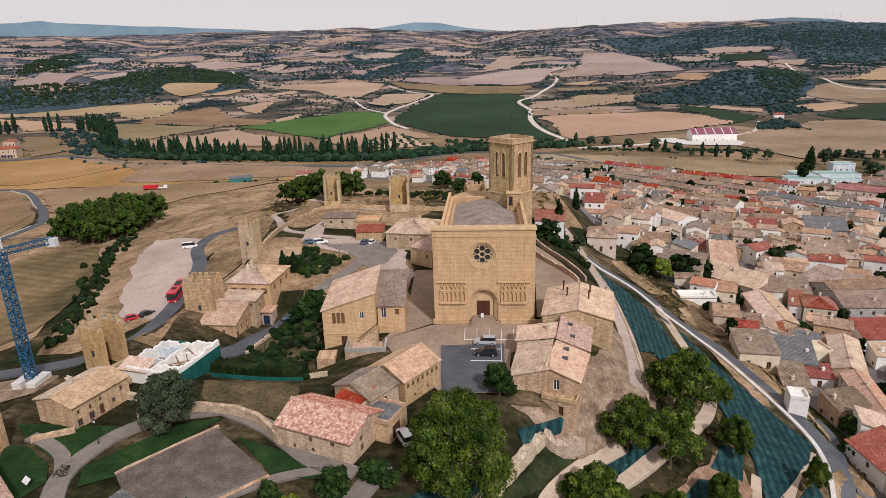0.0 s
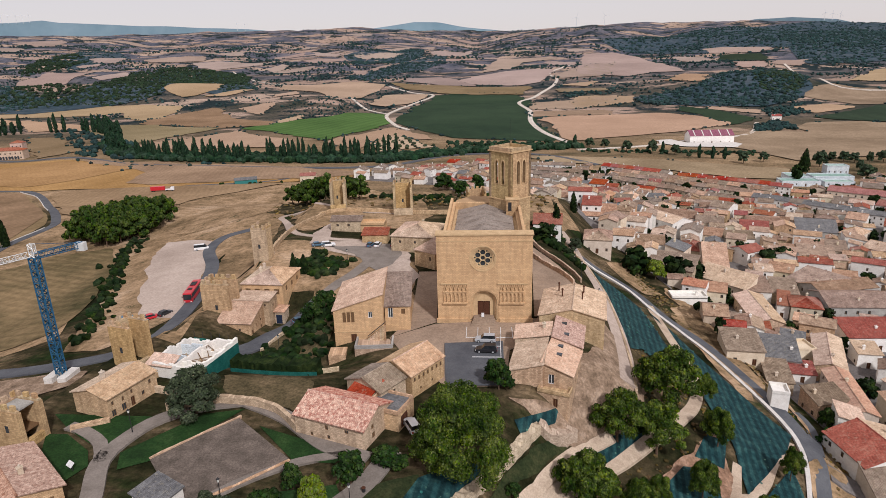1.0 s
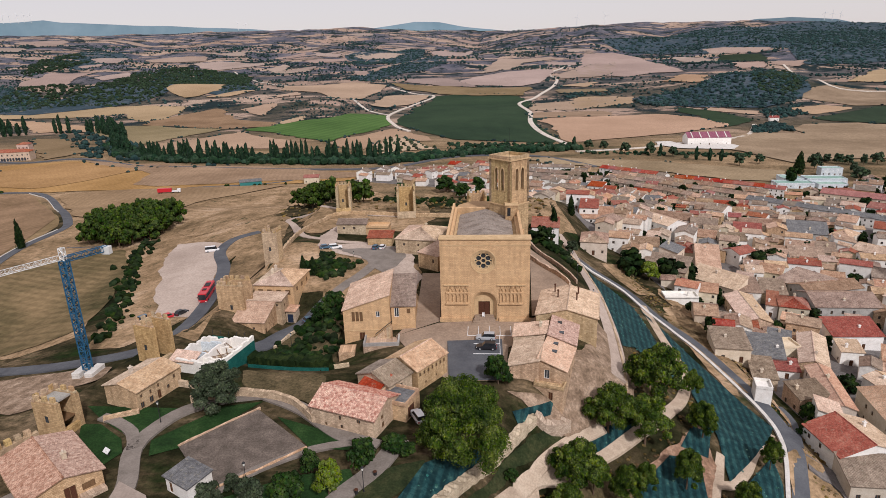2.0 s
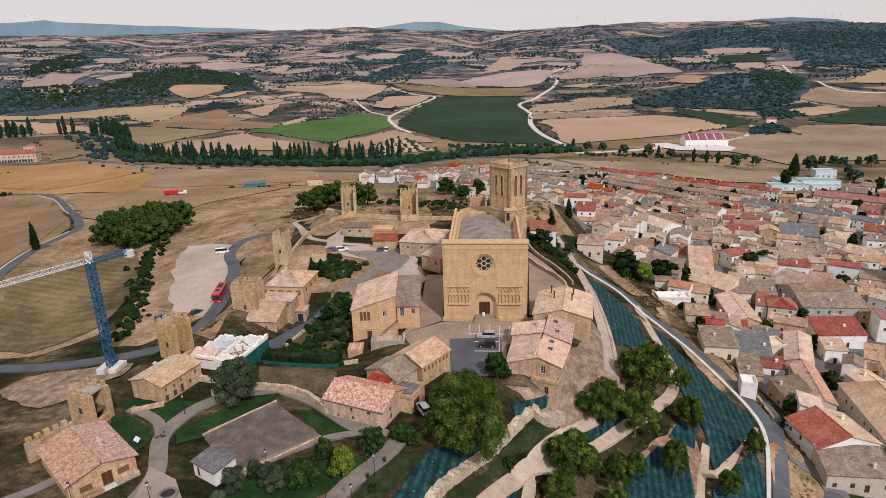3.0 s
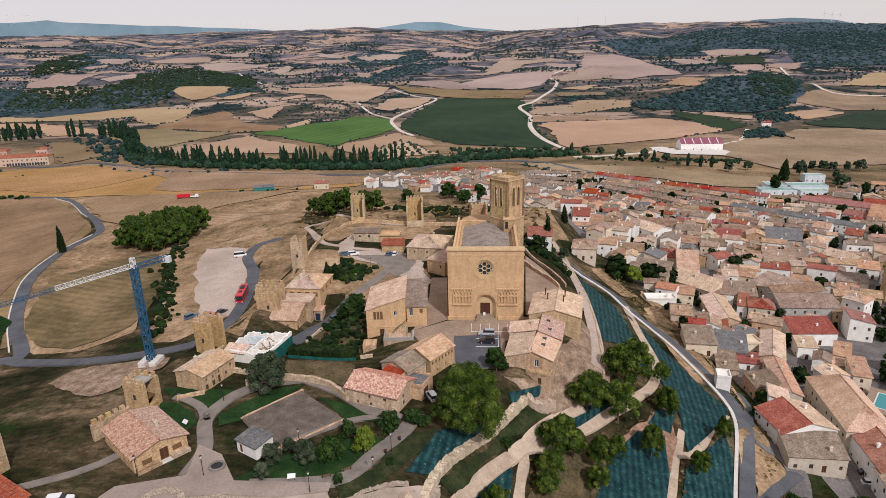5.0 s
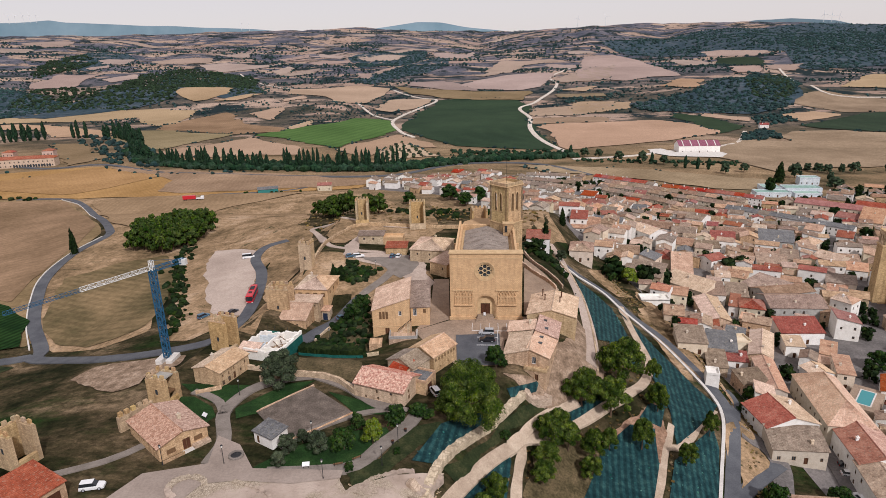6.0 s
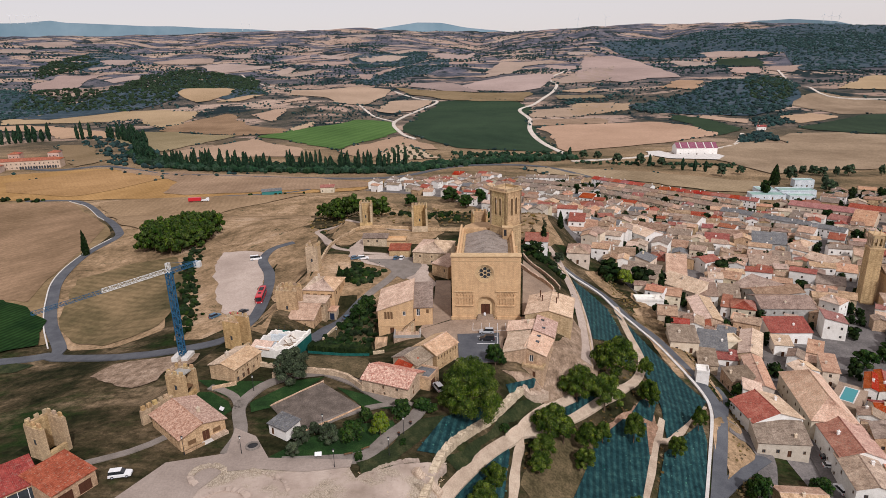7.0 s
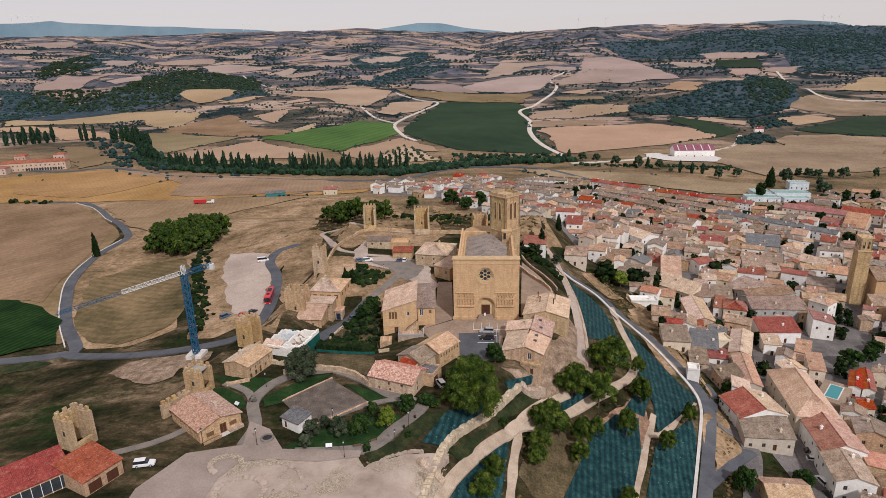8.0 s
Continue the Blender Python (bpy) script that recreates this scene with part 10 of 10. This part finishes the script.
def wind_turbine(deg, far, tall):
    """A white turbine on the skyline, at rest."""
    a = radians(deg)
    x, y = far * math.sin(a), far * math.cos(a) - 190
    z = max(height1(x, y), 90 + 1.08 * (float(np.interp(deg, MOUNT_AZ, MOUNT_Z)) - 90) - 6 if far > 5000 else -99)
    ob = thing("wind_turbine", pose(x, y, z, 0, 0, -deg), "white three-bladed wind turbine on the skyline", "wind turbine", "wind turbines")
    bm = bmesh.new()
    tube(bm, (0, 0, -4), (0, 0, tall), tall * 0.03, tall * 0.018, 8)
    part("tower", bm, WHITE, ob)
    part("nacelle", boxes((-1.5, 1.5, -4, 4, tall - 1, tall + 2.5)), WHITE, ob)
    for k in range(3):
        bm = bmesh.new()
        b = radians(20 + deg * 31 + 120 * k)
        tube(bm, (0, -4.4, tall + 0.8), (math.sin(b) * tall * 0.55, -4.4, tall + 0.8 + math.cos(b) * tall * 0.55), 1.5, 0.4, 5)
        part("blade", bm, WHITE, ob)


for deg, far, tall in ((-37.3, 5190, 46), (-36.9, 5190, 44), (-36.4, 5190, 46), (-36.0, 5190, 45), (-35.6, 5190, 44), (-21.0, 5190, 46), (-20.4, 5190, 46), (7.6, 4600, 62), (9.9, 4600, 62), (26.0, 5190, 46), (26.5, 5190, 44), (27.0, 5190, 46)):
    wind_turbine(deg, far, tall)


NET_SHRUB = foliage("netted_shrubs", (0.018, 0.062, 0.06), (0.05, 0.13, 0.118), (0.11, 0.2, 0.165))


# ---- dry grass, weeds and bushes on the slopes ----
def weeds(name, poly, n, size, material, label, seed, tall=0.6, over=False):
    pts = [p for p in scatter(poly, n, seed) if over or not any(inside(*p, q) for q in SHEETS) and np.all(np.hypot(line_pts[:, 0] - p[0], line_pts[:, 1] - p[1]) > line_w / 2 + size * 0.6)]
    blobs(name, pts, size, material, label, seed, "grass", tall)


DRY = foliage("dry_weeds", (0.07, 0.05, 0.022), (0.12, 0.085, 0.04), (0.18, 0.13, 0.065))
weeds("dry_weeds", [(0, -80), (30, -70), (62, -30), (55, 0), (35, 10), (28, -20), (15, -32), (5, -48), (-6, -66)], 900, 0.9, DRY, "dry weeds on the stony slope", 203)
weeds("dry_weeds", [(63, -60), (78, -50), (80, -15), (78, 25), (66, 60), (60, 90), (52, 100), (58, 60), (70, 20), (75, -15)], 600, 1.0, DRY, "dry roadside weeds", 204)
weeds("dry_weeds", [(-95, 125), (-60, 115), (0, 108), (20, 90), (30, 150), (10, 230), (-60, 290), (-120, 230)], 900, 1.6, DRY, "dry weeds behind the castle", 205)
weeds("garden_bushes", [(-52.8, -2.7), (-47.6, 10.8), (-41.2, 15.0), (-36.5, 1.0), (-35.1, -9.7), (-41.1, -13.5), (-52.9, -17.7)], 120, 2.3, LEAF_DARK, "dark garden bushes below the houses", 207, 0.8, True)
hedge = stone_wall([(-53, -20.3), (-44, -21.8), (-34, -22.8)], 3.2, 2.8, LEAF_DARK, "long clipped dark green hedge", 0.5, 0.3, "hedge")
stone_wall([(-53, -22.4), (-44, -23.8), (-34, -24.6)], 0.08, 0.8, NETTING, "green netting fence along the hedge", 1.0, 0.03, "netting_fence")
weeds("hedge_leaves", [(-53, -21.3), (-34, -23.9), (-34, -21.6), (-53, -19.1)], 260, 1.3, LEAF_DARK, "leafy shoots of the clipped hedge", 208, 1.4, True)
weeds("garden_bushes", [(-58, 34), (-46, 30), (-40, 44), (-54, 50)], 90, 2.4, LEAF_DARK, "shrubs in the garden behind the houses", 209, 0.8)
weeds("hillside_bushes", [(14, 66), (30, 50), (34, 70), (24, 88), (12, 84)], 90, 2.6, LEAF_DARK, "bushes below the church wall", 210, 0.8)
weeds("hillside_bushes", [(-60, 150), (-20, 112), (16, 112), (14, 170), (-30, 240), (-70, 230)], 160, 3.2, LEAF_DARK, "bushes on the slope behind the church", 211, 0.8)
weeds("rubble_stones", [(-12, -86), (-20, -80), (-12, -72), (-4, -76)], 90, 0.4, STONE_WHITE, "loose pale rubble stones", 212, 0.7)
weeds("scattered_rocks", [(-60, -92), (-64, -78), (-40, -76), (-22, -78), (-12, -80), (-14, -92)], 700, 0.42, STONE_WHITE, "loose stones and bedrock on the bare ground", 214, 0.5, True)
for k, q in enumerate(NETS):
    c = np.array(q).mean(0)
    vals, vecs = np.linalg.eigh(np.cov((np.array(q) - c).T))
    along, across = vecs[:, 1], vecs[:, 0]
    rr = random.Random(300 + k)
    rows = [c + along * (i * 0.85 + rr.uniform(-0.42, 0.42)) + across * (j * 1.9 + rr.uniform(-0.22, 0.22) + 0.5 * math.sin(i * 0.13)) for i in range(-60, 61) for j in range(-24, 25)]
    rows = [(float(p[0]), float(p[1])) for p in rows if inside(p[0], p[1], q) and rr.random() < 0.72]
    if rows:
        blobs("net_planting", rows, 0.74, NET_SHRUB, "rows of young shrubs planted through the erosion net", 300 + k, "shrubs", 0.45, 1)

# the young olive grove in the valley
grove = [(gx * 9.5 - gy * 3.0, gy * 11.0 + gx * 2.0) for gx in range(-60, 60) for gy in range(20, 90)]
grove = [p for p in grove if inside(*p, OLIVE_GROVE)]
blobs("olive_trees", grove, 5.0, LEAF_OLIVE, "rows of young olive trees on a pale field", 420, "olive grove", 0.8, 1)

# painted parking lines on the square
lines = thing("parking_lines", pose(0, 0, 0), "worn white parking lines on the paving", "road marking")
for k in range(5):
    part("line", boxes((-4.2 + k * 2.6, -4.08 + k * 2.6, -8.4, -3.2, 0.0, 0.29)), WHITE, lines)
part("line", boxes((-4.2, 6.4, -8.5, -8.38, 0.0, 0.29)), WHITE, lines)
part("line", boxes((3.4, 3.52, -20, -8.5, 0.0, 0.5)), WHITE, lines)
part("line", boxes((-2.6, 3.4, -13.2, -13.08, 0.0, 0.5)), WHITE, lines)
part("line", boxes((-2.6, 3.4, -18.2, -18.08, 0.0, 0.5)), WHITE, lines)
